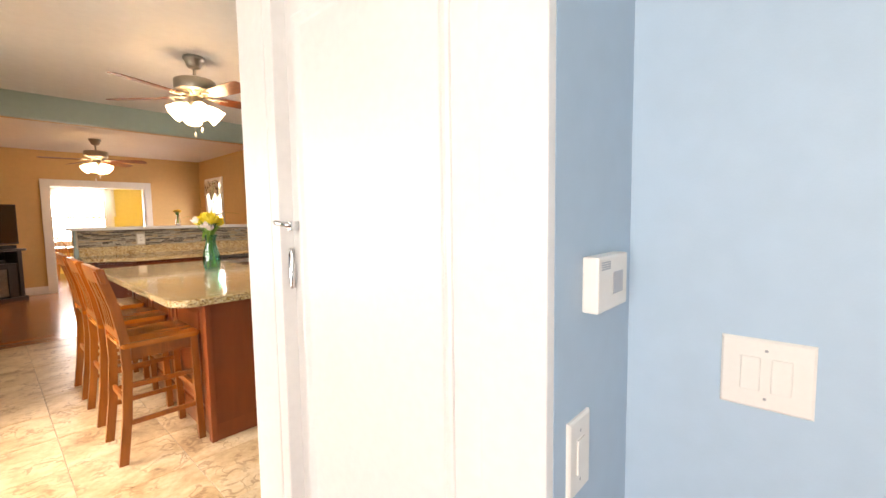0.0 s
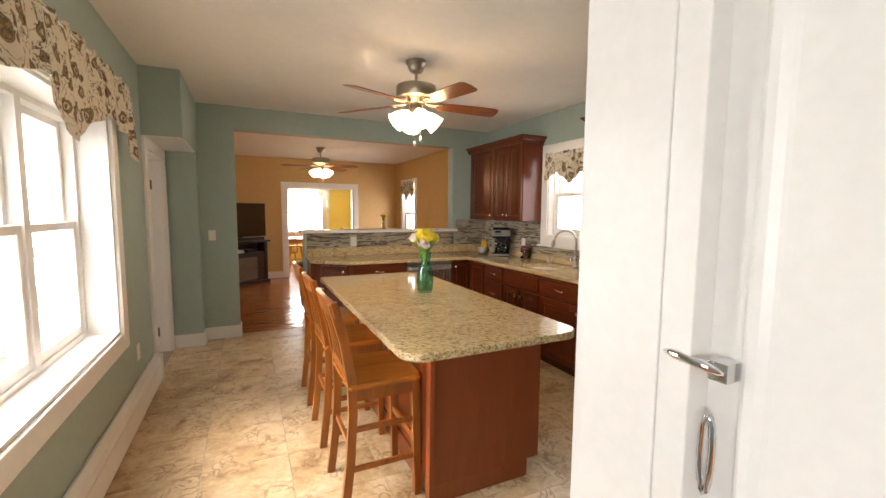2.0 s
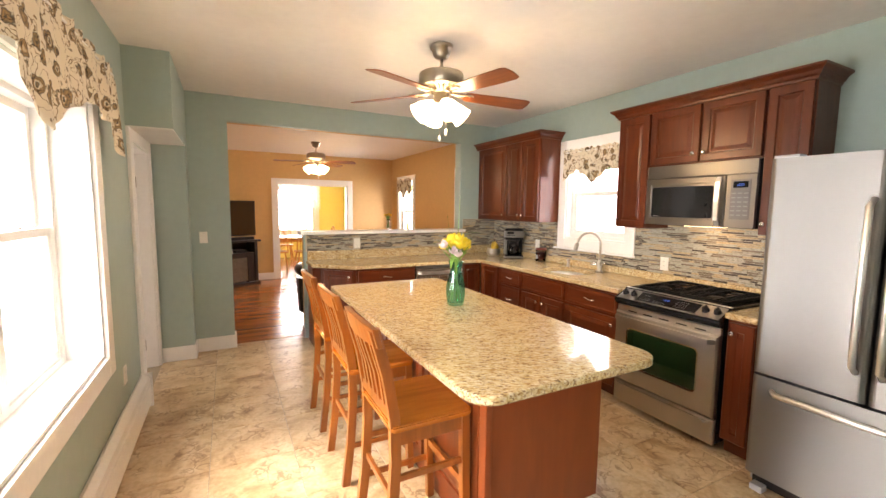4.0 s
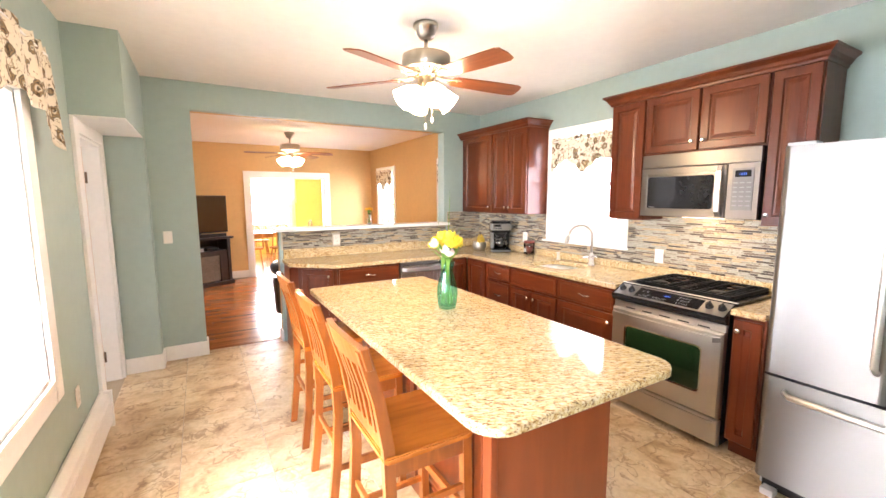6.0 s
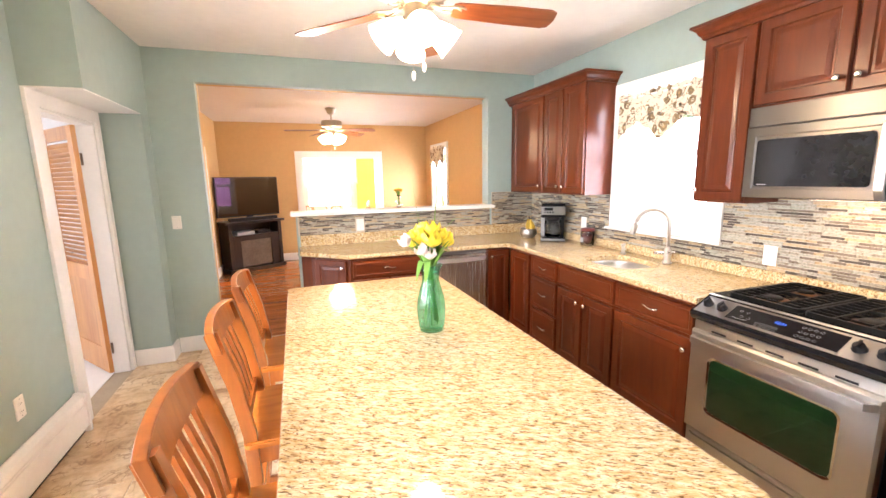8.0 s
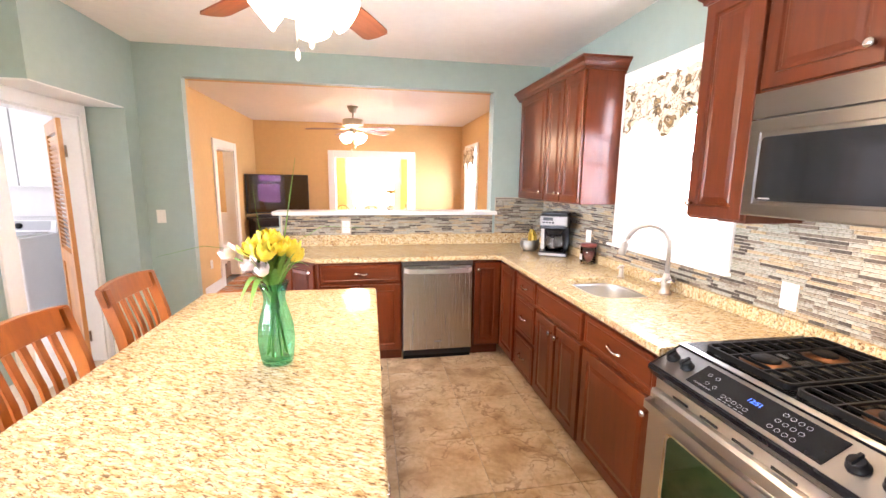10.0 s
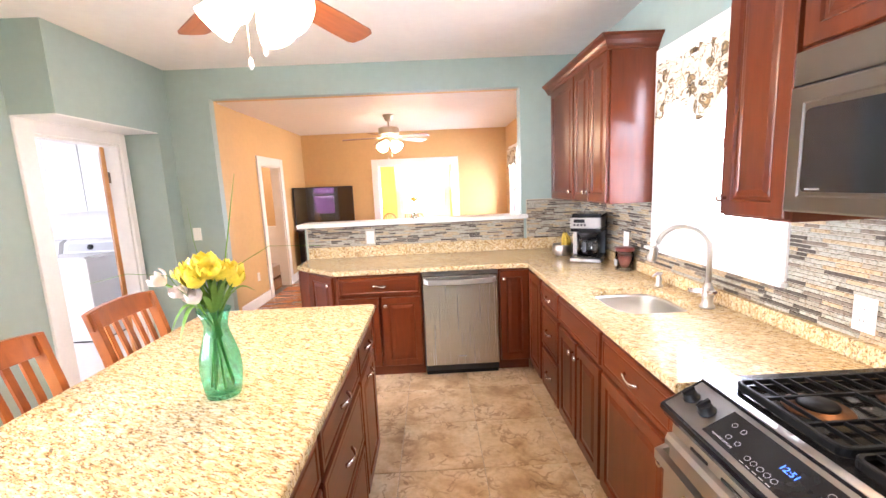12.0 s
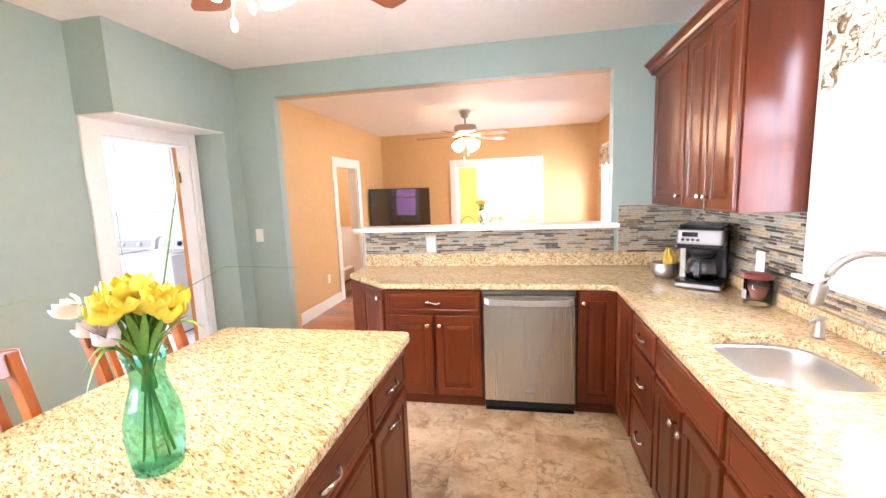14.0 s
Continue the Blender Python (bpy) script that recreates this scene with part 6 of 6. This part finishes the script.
part("bolt_plate", bm_box(0.552, 0.5815, 1.066, 1.092, 1.268, 1.294, bevel=0.002), CHROME, cd)
for x0, y, z0, half, wide, material in ((0.545, 1.134, 1.182, 0.052, 0.010, TRIM), (0.562, 1.092, 1.160, 0.056, 0.008, CHROME)):
    bm = bmesh.new()
    tube(bm, [(x0, y + wide * math.sin(2 * math.pi * i / 16), z0 + half * math.cos(2 * math.pi * i / 16)) for i in range(17)], 0.0045, 8)
    part("pull_ring", bm, material, cd, "oval ring pull")


# ---- living room ----
TVR = 32.0
st = thing("tv_stand", pose(-0.13, 9.78, 0, 0, 0, TVR), "dark wood media stand with an electric fireplace", "tv stand")
part("plinth", bm_box(-0.50, 0.50, -0.21, 0.20, 0, 0.07, bevel=0.008), DARKW, st)
part("body", bm_box(-0.47, 0.47, 0.10, 0.19, 0.07, 0.83), DARKW, st)
for x in (-0.47, 0.41):
    part("side_post", bm_box(x, x + 0.06, -0.185, 0.10, 0.07, 0.83, bevel=0.006), DARKW, st)
part("shelf", bm_box(-0.41, 0.41, -0.17, 0.10, 0.60, 0.63), DARKW, st)
part("top", bm_box(-0.52, 0.52, -0.22, 0.20, 0.83, 0.87, bevel=0.008), DARKW, st)
part("fireplace_surround", bm_box(-0.41, -0.27, -0.165, 0.10, 0.07, 0.60), DARKW, st)
part("fireplace_surround", bm_box(0.27, 0.41, -0.165, 0.10, 0.07, 0.60), DARKW, st)
part("fireplace_head", bm_box(-0.27, 0.27, -0.165, 0.10, 0.54, 0.60), DARKW, st)
part("firebox", bm_box(-0.27, 0.27, 0.02, 0.10, 0.07, 0.54), BLACK, st)
for k in range(5):
    bm = bmesh.new()
    tube(bm, [(-0.20 + 0.08 * k, -0.05, 0.10 + 0.02 * (k % 2)), (-0.10 + 0.07 * k, -0.02, 0.17 + 0.03 * (k % 3))], 0.025, 7)
    part("log", bm, EMBER, st)
part("fire_glass", bm_box(-0.27, 0.27, -0.150, -0.146, 0.09, 0.54), mat("smoked_fire_glass", (0.15, 0.125, 0.10), 0.12, var=0.3, scale=14), st, "smoked glass front of the fireplace")
for z, w, nm in ((0.632, 0.30, "game_console"), (0.632, 0.22, "media_player")):
    x = -0.30 if nm == "game_console" else 0.06
    b = solo(nm, bm_box(0, w, -0.13, 0.08, 0, 0.055, bevel=0.006), GREYP if nm == "game_console" else BLACKP, "small electronic box on the media stand shelf", "media box")
    b.matrix_world = pose(-0.13, 9.78, 0, 0, 0, TVR) @ pose(x, 0, z)
tv = thing("television", pose(-0.13, 9.78, 0.871, 0, 0, TVR), "black flat television on the media stand", "television")
part("foot", bm_box(-0.22, 0.22, -0.13, 0.11, 0, 0.02, bevel=0.006), BLACKP, tv)
part("neck", bm_box(-0.05, 0.05, -0.02, 0.01, 0.02, 0.11), BLACKP, tv)
part("housing", bm_box(-0.545, 0.545, -0.035, 0.02, 0.07, 0.735, bevel=0.006), BLACKP, tv)
part("screen", bm_box(-0.53, 0.53, -0.0375, -0.0352, 0.09, 0.72), SCREEN, tv)
part("speaker_bar", bm_box(-0.42, 0.42, -0.17, -0.10, 0.0, 0.06, bevel=0.008), BLACKP, tv)

ac = thing("armchair", pose(1.02, 6.80, 0, 0, 0, -40), "rounded black leather armchair behind the half wall", "armchair")
bm = bmesh.new()
lathe(bm, [(0.28, 0.12), (0.34, 0.16), (0.35, 0.34), (0.30, 0.40), (0.0, 0.42)], segs=24)
part("seat", bm, BLACKP, ac)
bm = bmesh.new()
arc = [radians(100 + 17 * i) for i in range(13)]
tube(bm, [(0.33 * math.cos(a), 0.33 * math.sin(a), 0.60 + 0.10 * math.sin((a - arc[0]) / (arc[-1] - arc[0]) * math.pi)) for a in arc], 0.07, 12)
part("back_roll", bm, BLACKP, ac)
bm = bmesh.new()
vs = [[bm.verts.new((r * math.cos(a), r * math.sin(a), z)) for r, z in ((0.36, 0.15), (0.38, 0.60), (0.30, 0.60), (0.29, 0.15))] for a in arc]
for a, b in zip(vs, vs[1:]):
    for k in range(4):
        bm.faces.new((a[k], a[(k + 1) % 4], b[(k + 1) % 4], b[k]))
bm.faces.new(vs[0][::-1])
bm.faces.new(vs[-1])
part("back_shell", bm, BLACKP, ac)
for a in (45, 135, 225, 315):
    part("leg", tube(bmesh.new(), [(0.24 * math.cos(radians(a)), 0.24 * math.sin(radians(a)), 0.0), (0.22 * math.cos(radians(a)), 0.22 * math.sin(radians(a)), 0.14)], 0.02), DARKW, ac)


def windsor(m, group):
    """A bow-backed chair of turned sticks; its back stands at +y."""
    c = thing("windsor_chair", m, "honey pine bow-back windsor chair", "chair", group)
    bm = bmesh.new()
    slab(bm, rounded(-0.21, 0.21, -0.20, 0.20, (0.09, 0.09, 0.06, 0.06), 5), 0.43, 0.462)
    part("seat", bm, HONEY, c)
    for sx in (-1, 1):
        for sy in (-1, 1):
            part("leg", tube(bmesh.new(), [(0.19 * sx, 0.19 * sy, 0), (0.165 * sx, 0.165 * sy, 0.22), (0.14 * sx, 0.14 * sy, 0.43)], 0.016, 8, [0.012, 0.02, 0.014]), HONEY, c)
    bow = [(0.20 * math.cos(a), 0.17 + 0.06 * math.sin(a), 0.46 + 0.53 * math.sin(a) ** 0.7 if math.sin(a) > 0 else 0.46) for a in (radians(180 * i / 16) for i in range(17))]
    part("bow", tube(bmesh.new(), bow, 0.013, 8), HONEY, c)
    for k in range(6):
        x = -0.13 + 0.052 * k
        top = 0.46 + 0.53 * math.sqrt(max(0, 1 - (x / 0.20) ** 2)) ** 0.7
        part("spindle", tube(bmesh.new(), [(x * 0.85, 0.165, 0.46), (x, 0.17 + 0.055 * (top - 0.46) / 0.53, top)], 0.006, 6), HONEY, c)
    for sx in (-1, 1):
        part("stretcher", tube(bmesh.new(), [(0.17 * sx, -0.17, 0.2), (0.17 * sx, 0.17, 0.2)], 0.01, 6), HONEY, c)
    return c


ch = windsor(pose(2.66, 7.35, 0, 0, 0, 160), "windsor chairs")
copy_thing(ch, pose(0.90, 11.45, 0, 0, 0, 175))
copy_thing(ch, pose(1.46, 11.40, 0, 0, 0, 185))
copy_thing(ch, pose(0.45, 12.35, 0, 0, 0, 80))
copy_thing(ch, pose(1.25, 13.25, 0, 0, 0, 0))
copy_thing(ch, pose(2.15, 12.35, 0, 0, 0, -85))
dt = thing("dining_table", pose(1.25, 12.3, 0), "honey pine dining table in the yellow room", "table")
bm = bmesh.new()
slab(bm, rounded(-0.68, 0.68, -0.50, 0.50, (0.2,) * 4, 6), 0.715, 0.745)
part("tabletop", bm, HONEY, dt)
part("apron", bm_box(-0.52, 0.52, -0.36, 0.36, 0.63, 0.715), HONEY, dt)
for x in (-0.48, 0.48):
    for y in (-0.32, 0.32):
        part("leg", lathe(bmesh.new(), [(0.025, 0), (0.03, 0.15), (0.04, 0.3), (0.028, 0.35), (0.042, 0.45), (0.042, 0.63)], x, y, 12), HONEY, dt)
hr = thing("hall_heater", pose(-1.15, 9.35, 0), "low white heater in the hall", "heater")
part("cover", bm_box(-0.06, 0.06, -0.55, 0.55, 0.02, 0.22, bevel=0.01), TRIM, hr)
part("base", bm_box(-0.05, 0.05, -0.54, 0.54, 0.0, 0.02), BLACKP, hr)

# ---- laundry ----
def machine(x, label, dark):
    m = thing("washing_machine" if dark else "clothes_dryer", pose(x, 6.62, 0), label, "washing machine" if dark else "dryer")
    part("cabinet", bm_box(0, 0.68, 0, 0.66, 0.02, 0.93, bevel=0.012), ENAMEL, m)
    part("lid", bm_box(0.05, 0.63, 0.03, 0.47, 0.931, 0.945, bevel=0.006), ENAMEL, m)
    bm = bmesh.new()
    prof = [(0.50, 0.93), (0.54, 1.06), (0.60, 1.09), (0.655, 1.09), (0.655, 0.93)]
    a, b = [[bm.verts.new((xx, y, z)) for y, z in prof] for xx in (0.01, 0.67)]
    for k in range(5):
        j = (k + 1) % 5
        bm.faces.new((a[k], a[j], b[j], b[k]))
    bm.faces.new(a[::-1])
    bm.faces.new(b)
    con = part("console", bm, ENAMEL, m)
    bm = bmesh.new()
    pts = [(0.06, 0.502, 0.955), (0.62, 0.502, 0.955), (0.62, 0.531, 1.05), (0.06, 0.531, 1.05)]
    bm.faces.new([bm.verts.new(p) for p in pts])
    bm.faces.new([bm.verts.new((px, py + 0.004, pz)) for px, py, pz in pts][::-1])
    part("console_face", bm, GREYP, con)
    for kx in ((0.20, 0.45) if dark else (0.33,)):
        part("dial", lathe(bmesh.new(), [(0.032, 0), (0.03, 0.02), (0.0, 0.022)], segs=16, m=pose(kx, 0.517, 1.0, 75)), ENAMEL if dark else BLACKP, con)
    part("base", bm_box(0.02, 0.66, 0.02, 0.64, 0, 0.02), BLACKP, m)
    return m


machine(-3.28, "white top-loading washing machine", True)
machine(-2.56, "white clothes dryer beside the washing machine", False)
for k in range(3):
    c = thing("laundry_cabinet", pose(-3.55 + 0.76 * k, 6.96, 1.42), "white wall cabinet above the laundry machines", "cabinet", "laundry cabinets")
    part("body", bm_box(0, 0.755, 0, 0.335, 0, 0.95), ENAMEL, c)
    for x in (0.004, 0.380):
        bm = bmesh.new()
        nested(bm, 0.37, 0.93, [(0, -0.001), (0, -0.016), (0.004, -0.02)], x, 0.01)
        part("door", bm, ENAMEL, c)

# louvred door, open into the laundry
ld = thing("louvre_door", pose(-0.872, 5.762, 0, 0, 0, 128.5), "honey pine louvred door standing open", "door")
ld["kind"] = "structure"
LWD = 0.74
for x in (0.0, LWD - 0.09):
    part("stile", bm_box(x, x + 0.09, -0.017, 0.017, 0.01, 1.97, bevel=0.003), HONEY, ld)
for z0, z1 in ((0.01, 0.22), (0.78, 0.90), (1.87, 1.97)):
    part("rail", bm_box(0.09, LWD - 0.09, -0.017, 0.017, z0, z1), HONEY, ld)
part("lower_panel", bm_box(0.09, LWD - 0.09, -0.006, 0.006, 0.22, 0.78), HONEY, ld)
sl = bpy.data.meshes.new("louvre")
bm = bm_box(0.09, LWD - 0.09, -0.018, 0.018, -0.004, 0.004)
bm.to_mesh(sl)
bm.free()
sl.materials.append(HONEY)
for k in range(26):
    o = new("louvre", sl)
    o.parent = ld
    o.matrix_basis = pose(0, 0, 0.92 + 0.0365 * k, 50, 0, 0)
for z in (0.22, 1.72):
    part("hinge", bm_box(-0.03, 0.05, -0.0195, -0.0172, z - 0.045, z + 0.045), HINGE, ld, "dark bronze hinge leaf")
    part("hinge_barrel", lathe(bmesh.new(), [(0.008, z - 0.045), (0.008, z + 0.045)], -0.012, -0.02, 10), HINGE, ld)
part("door_knob", lathe(bmesh.new(), [(0.012, 0), (0.012, 0.02), (0.026, 0.035), (0.024, 0.05), (0.0, 0.056)], segs=14, m=pose(LWD - 0.05, -0.017, 0.95, 90)), TRIM, ld)

# ---- outdoors ----
def tree(x, y, h, seed, spread):
    rng = random.Random(seed)
    t = thing("tree", pose(x, y, -0.6), "leafy green tree in the garden", "tree", "garden trees")
    bm = bmesh.new()
    tube(bm, [(0, 0, 0), (0.1, 0, h * 0.3), (0.05, 0.1, h * 0.6), (0.1, 0.05, h * 0.95)], 0.2, 8, [0.22, 0.16, 0.10, 0.03])
    for k in range(9):
        a, z = 2.4 * k, h * (0.3 + 0.06 * k)
        tube(bm, [(0.08, 0.05, z), (spread * 0.4 * math.cos(a), spread * 0.4 * math.sin(a), z + 0.3), (spread * 0.8 * math.cos(a), spread * 0.8 * math.sin(a), z + 0.7)], 0.05, 5, [0.07, 0.04, 0.012])
    part("trunk", bm, BARK, t)
    verts, faces = [], []
    for k in range(1700):
        a, u, v = rng.uniform(0, 6.283), rng.uniform(0, 1), rng.gauss(0, 0.33)
        z = h * (0.28 + 0.75 * u)
        r = spread * math.sin(math.pi * min(1, 0.15 + 0.8 * u)) * min(1.15, abs(0.75 + v))
        c = Vector((r * math.cos(a), r * math.sin(a), z + 0.3 * noise.noise((a * 2, u * 6, seed))))
        s = rng.uniform(0.06, 0.14)
        e = Euler((rng.uniform(0, 6), rng.uniform(0, 6), rng.uniform(0, 6))).to_matrix()
        i = len(verts)
        verts += [c + e @ Vector(p) * s for p in ((-1, 0, 0), (0, -0.5, 0.1), (1, 0, 0), (0, 0.5, 0.1))]
        faces.append((i, i + 1, i + 2, i + 3))
    me = bpy.data.meshes.new("crown")
    me.from_pydata(verts, [], faces)
    me.materials.append(LEAFT)
    new("crown", me).parent = t


tree(14.0, 13.6, 5.6, 3, 1.9)
tree(17.0, 18.6, 6.5, 5, 2.2)
tree(3.0, 24.0, 7.0, 11, 3.0)
fence = thing("picket_fence", pose(8.2, 3.5, -0.6), "white wooden picket fence in the garden", "fence")
pk = bpy.data.meshes.new("picket")
bm = bm_box(-0.01, 0.01, -0.04, 0.04, 0, 1.5)
bm.to_mesh(pk)
bm.free()
pk.materials.append(FENCEP)
for k in range(70):
    o = new("picket", pk)
    o.parent = fence
    o.matrix_basis = pose(0, 0.1 * k, 0)
for z in (0.3, 1.2):
    part("rail", bm_box(0.011, 0.05, -0.05, 7.0, z, z + 0.08), FENCEP, fence)
def house(name, m, w, d, h, siding, label, rows=28):
    hs = thing(name, m, label, "house")
    part("wall", bm_box(0, w, 0, d, 0, h), siding, hs)
    for k in range(rows):
        z = h * k / rows
        bm = bmesh.new()
        vs = [bm.verts.new(p) for p in ((-0.03, -0.02, z), (-0.03, d + 0.02, z), (-0.008, d + 0.02, z + h / rows), (-0.008, -0.02, z + h / rows), (-0.002, -0.02, z), (-0.002, d + 0.02, z))]
        bm.faces.new((vs[0], vs[1], vs[2], vs[3]))
        bm.faces.new((vs[0], vs[4], vs[5], vs[1]))
        part("board", bm, siding, hs)
    bm = bmesh.new()
    a = [bm.verts.new(p) for p in ((-0.4, -0.3, h), (-0.4, d + 0.3, h), (w / 2, d + 0.3, h + 2), (w / 2, -0.3, h + 2), (w + 0.4, -0.3, h), (w + 0.4, d + 0.3, h))]
    for f in ((0, 1, 2, 3), (3, 2, 5, 4), (0, 3, 4), (1, 5, 2), (0, 4, 5, 1)):
        bm.faces.new([a[i] for i in f])
    part("roof", bm, GREYP, hs)
    return hs


house("neighbour_house", pose(-11.0, 7.5, -0.6, 0, 0, 180), 6, 5, 5.5, SIDING, "neighbouring house with pale clapboard siding")
house("neighbour_house", pose(6.5, 0.2, -0.6, 0, 0, 0), 6, 4.8, 4.0, MAUVE, "neighbouring house with mauve siding", 14)


# ---- pieces: floor tiles, oak strips, mosaic ----
def shared_box(name, sx, sy, sz, material, chamfer=0.002):
    me = bpy.data.meshes.new(name)
    bm = bmesh.new()
    lo = [bm.verts.new((x, y, 0)) for x, y in ((0, 0), (sx, 0), (sx, sy), (0, sy))]
    mi = [bm.verts.new((x, y, sz - chamfer)) for x, y in ((0, 0), (sx, 0), (sx, sy), (0, sy))]
    c = chamfer
    hi = [bm.verts.new((x, y, sz)) for x, y in ((c, c), (sx - c, c), (sx - c, sy - c), (c, sy - c))]
    for a, b in ((lo, mi), (mi, hi)):
        for k in range(4):
            bm.faces.new((a[k], a[(k + 1) % 4], b[(k + 1) % 4], b[k]))
    bm.faces.new(hi)
    bm.to_mesh(me)
    bm.free()
    me.materials.append(material)
    return me


PX, PY, J = 0.4635, 0.4565, 0.004
cache = {}
xs, x = [], 1.582 - 6 * PX
while x < 3.22:
    xs.append(x)
    x += PX
ys, y = [], 4.70 - 8 * PY
while y < 6.17:
    ys.append(y)
    y += PY
for x in xs:
    for y in ys:
        x0, x1, y0, y1 = max(x + J / 2, LW), min(x + PX - J / 2, 3.22), max(y + J / 2, 1.13), min(y + PY - J / 2, 6.165)
        if x1 - x0 < 0.02 or y1 - y0 < 0.02:
            continue
        key = (round(x1 - x0, 3), round(y1 - y0, 3))
        if key not in cache:
            cache[key] = shared_box("floor_tile", *key, 0.006, TILE)
        o = new("floor_tile", cache[key])
        o.parent = floor
        o.location = (x0, y0, -0.0055 + random.uniform(-0.0004, 0.0004))

PW = 0.0575
rng = random.Random(21)
cache = {}
lengths = (0.55, 0.75, 0.95, 1.15, 1.35)
joined_v, joined_f = [], []
count = 0
row = 0
y = 6.222
while y + PW < 10.35:
    x = -0.62 - rng.uniform(0, 0.5)
    while x < 3.29:
        L = rng.choice(lengths)
        x0, x1 = max(x, -0.62), min(x + L, 3.29)
        if x1 - x0 > 0.03:
            if count < 300:
                key = round(x1 - x0, 2)
                if key not in cache:
                    cache[key] = shared_box("plank", key - 0.001, PW - 0.001, 0.012, PLANK, 0.0012)
                o = new("plank", cache[key])
                o.parent = floor_living
                o.location = (x0, y, -0.0115 + rng.uniform(-0.0002, 0.0002))
                count += 1
            else:
                i = len(joined_v)
                joined_v += [(x0, y, 0), (x1 - 0.001, y, 0), (x1 - 0.001, y + PW - 0.001, 0), (x0, y + PW - 0.001, 0)]
                joined_f.append((i, i + 1, i + 2, i + 3))
        x += L
    y += PW
if joined_f:
    me = bpy.data.meshes.new("planks")
    me.from_pydata(joined_v, [], joined_f)
    me.materials.append(PLANK)
    o = new("planks", me)
    o.parent = floor_living
    o["kind"] = "stuff"

# mosaic strips, in rows of three heights
rng = random.Random(5)
heights = (0.0158, 0.0158, 0.0152, 0.0158, 0.0160)
cache = {}


def strip_object(m, L, h, parent):
    key = (L, h)
    if key not in cache:
        cache[key] = shared_box("mosaic_strip", L - 0.002, h - 0.002, 0.007, STRIP, 0.0012)
    o = new("mosaic_strip", cache[key])
    o.parent = parent
    o.matrix_basis = m


def mosaic(place, a0, a1, z0, z1, parent, near, limit, skip=()):
    """Strips on a wall; place(a, z) gives the pose of a strip's lower left corner. near picks single strips."""
    v, f = [], []
    made = 0
    z, r = z0, 0
    while z < z1 - 0.006:
        h = min(heights[r % 5], z1 - z)
        a = a0 - rng.uniform(0, 0.12)
        while a < a1:
            L = rng.choice((0.045, 0.06, 0.075, 0.10, 0.10, 0.12, 0.15))
            b0, b1 = max(a, a0), min(a + L, a1)
            for s0, s1, s2, s3 in skip:
                if b1 > s0 and b0 < s1 and z + h > s2 and z < s3:
                    if b0 < s0:
                        b1 = s0
                    elif b1 > s1:
                        b0 = s1
                    else:
                        b1 = b0
            if b1 - b0 > 0.008:
                if near(b0, z) and made < limit and b1 - b0 == L:
                    strip_object(place(b0, z), L, h, parent)
                    made += 1
                else:
                    m = place(b0, z)
                    i = len(v)
                    w, t = b1 - b0 - 0.002, h - 0.002
                    v += [m @ Vector(p) for p in ((0, 0, 0), (w, 0, 0), (w, t, 0), (0, t, 0), (0.001, 0.001, 0.007), (w - 0.001, 0.001, 0.007), (w - 0.001, t - 0.001, 0.007), (0.001, t - 0.001, 0.007))]
                    f += [tuple(i + k for k in q) for q in ((4, 5, 6, 7), (0, 1, 5, 4), (1, 2, 6, 5), (2, 3, 7, 6), (3, 0, 4, 7))]
            a += L
        z += h
        r += 1
    me = bpy.data.meshes.new("mosaic")
    me.from_pydata(v, [], f)
    me.materials.append(STRIPS)
    o = new("mosaic", me)
    o.parent = parent
    o["kind"] = "stuff"


bed = setting("backsplash_bed", bm_box(0.645, 2.675, BW - 0.006, BW, 1.0, 1.20), MGROUT, "linear glass and stone mosaic on the half wall", "backsplash")
mosaic(lambda a, z: pose(a, BW - 0.005, z, 90, 0, 0), 0.66, 2.675, 1.008, 1.198, bed, lambda a, z: a > 0.9, 130, [(1.19, 1.28, 1.02, 1.15)])
bed = setting("backsplash_bed", bm_box(2.70, RW, BW - 0.006, BW, 1.0, 1.37), MGROUT, "linear glass and stone mosaic in the corner", "backsplash")
mosaic(lambda a, z: pose(a, BW - 0.005, z, 90, 0, 0), 2.705, RW, 1.008, 1.366, bed, lambda a, z: False, 0)
bm = bmesh.new()
box(bm, RW - 0.006, RW, 2.39, 3.754, 0.97, 1.40)
box(bm, RW - 0.006, RW, 3.754, 4.761, 0.97, 1.095)
box(bm, RW - 0.006, RW, 4.761, 6.044, 0.97, 1.40)
bed = setting("backsplash_bed", bm, MGROUT, "linear glass and stone mosaic behind sink and range", "backsplash")
mosaic(lambda a, z: Matrix(((0, 0, -1, RW - 0.005), (-1, 0, 0, -a), (0, 1, 0, z), (0, 0, 0, 1))), -6.04, -2.39, 0.973, 1.396, bed, lambda a, z: -3.75 < a < -2.6, 290, [(-4.762, -3.753, 1.094, 1.5)])
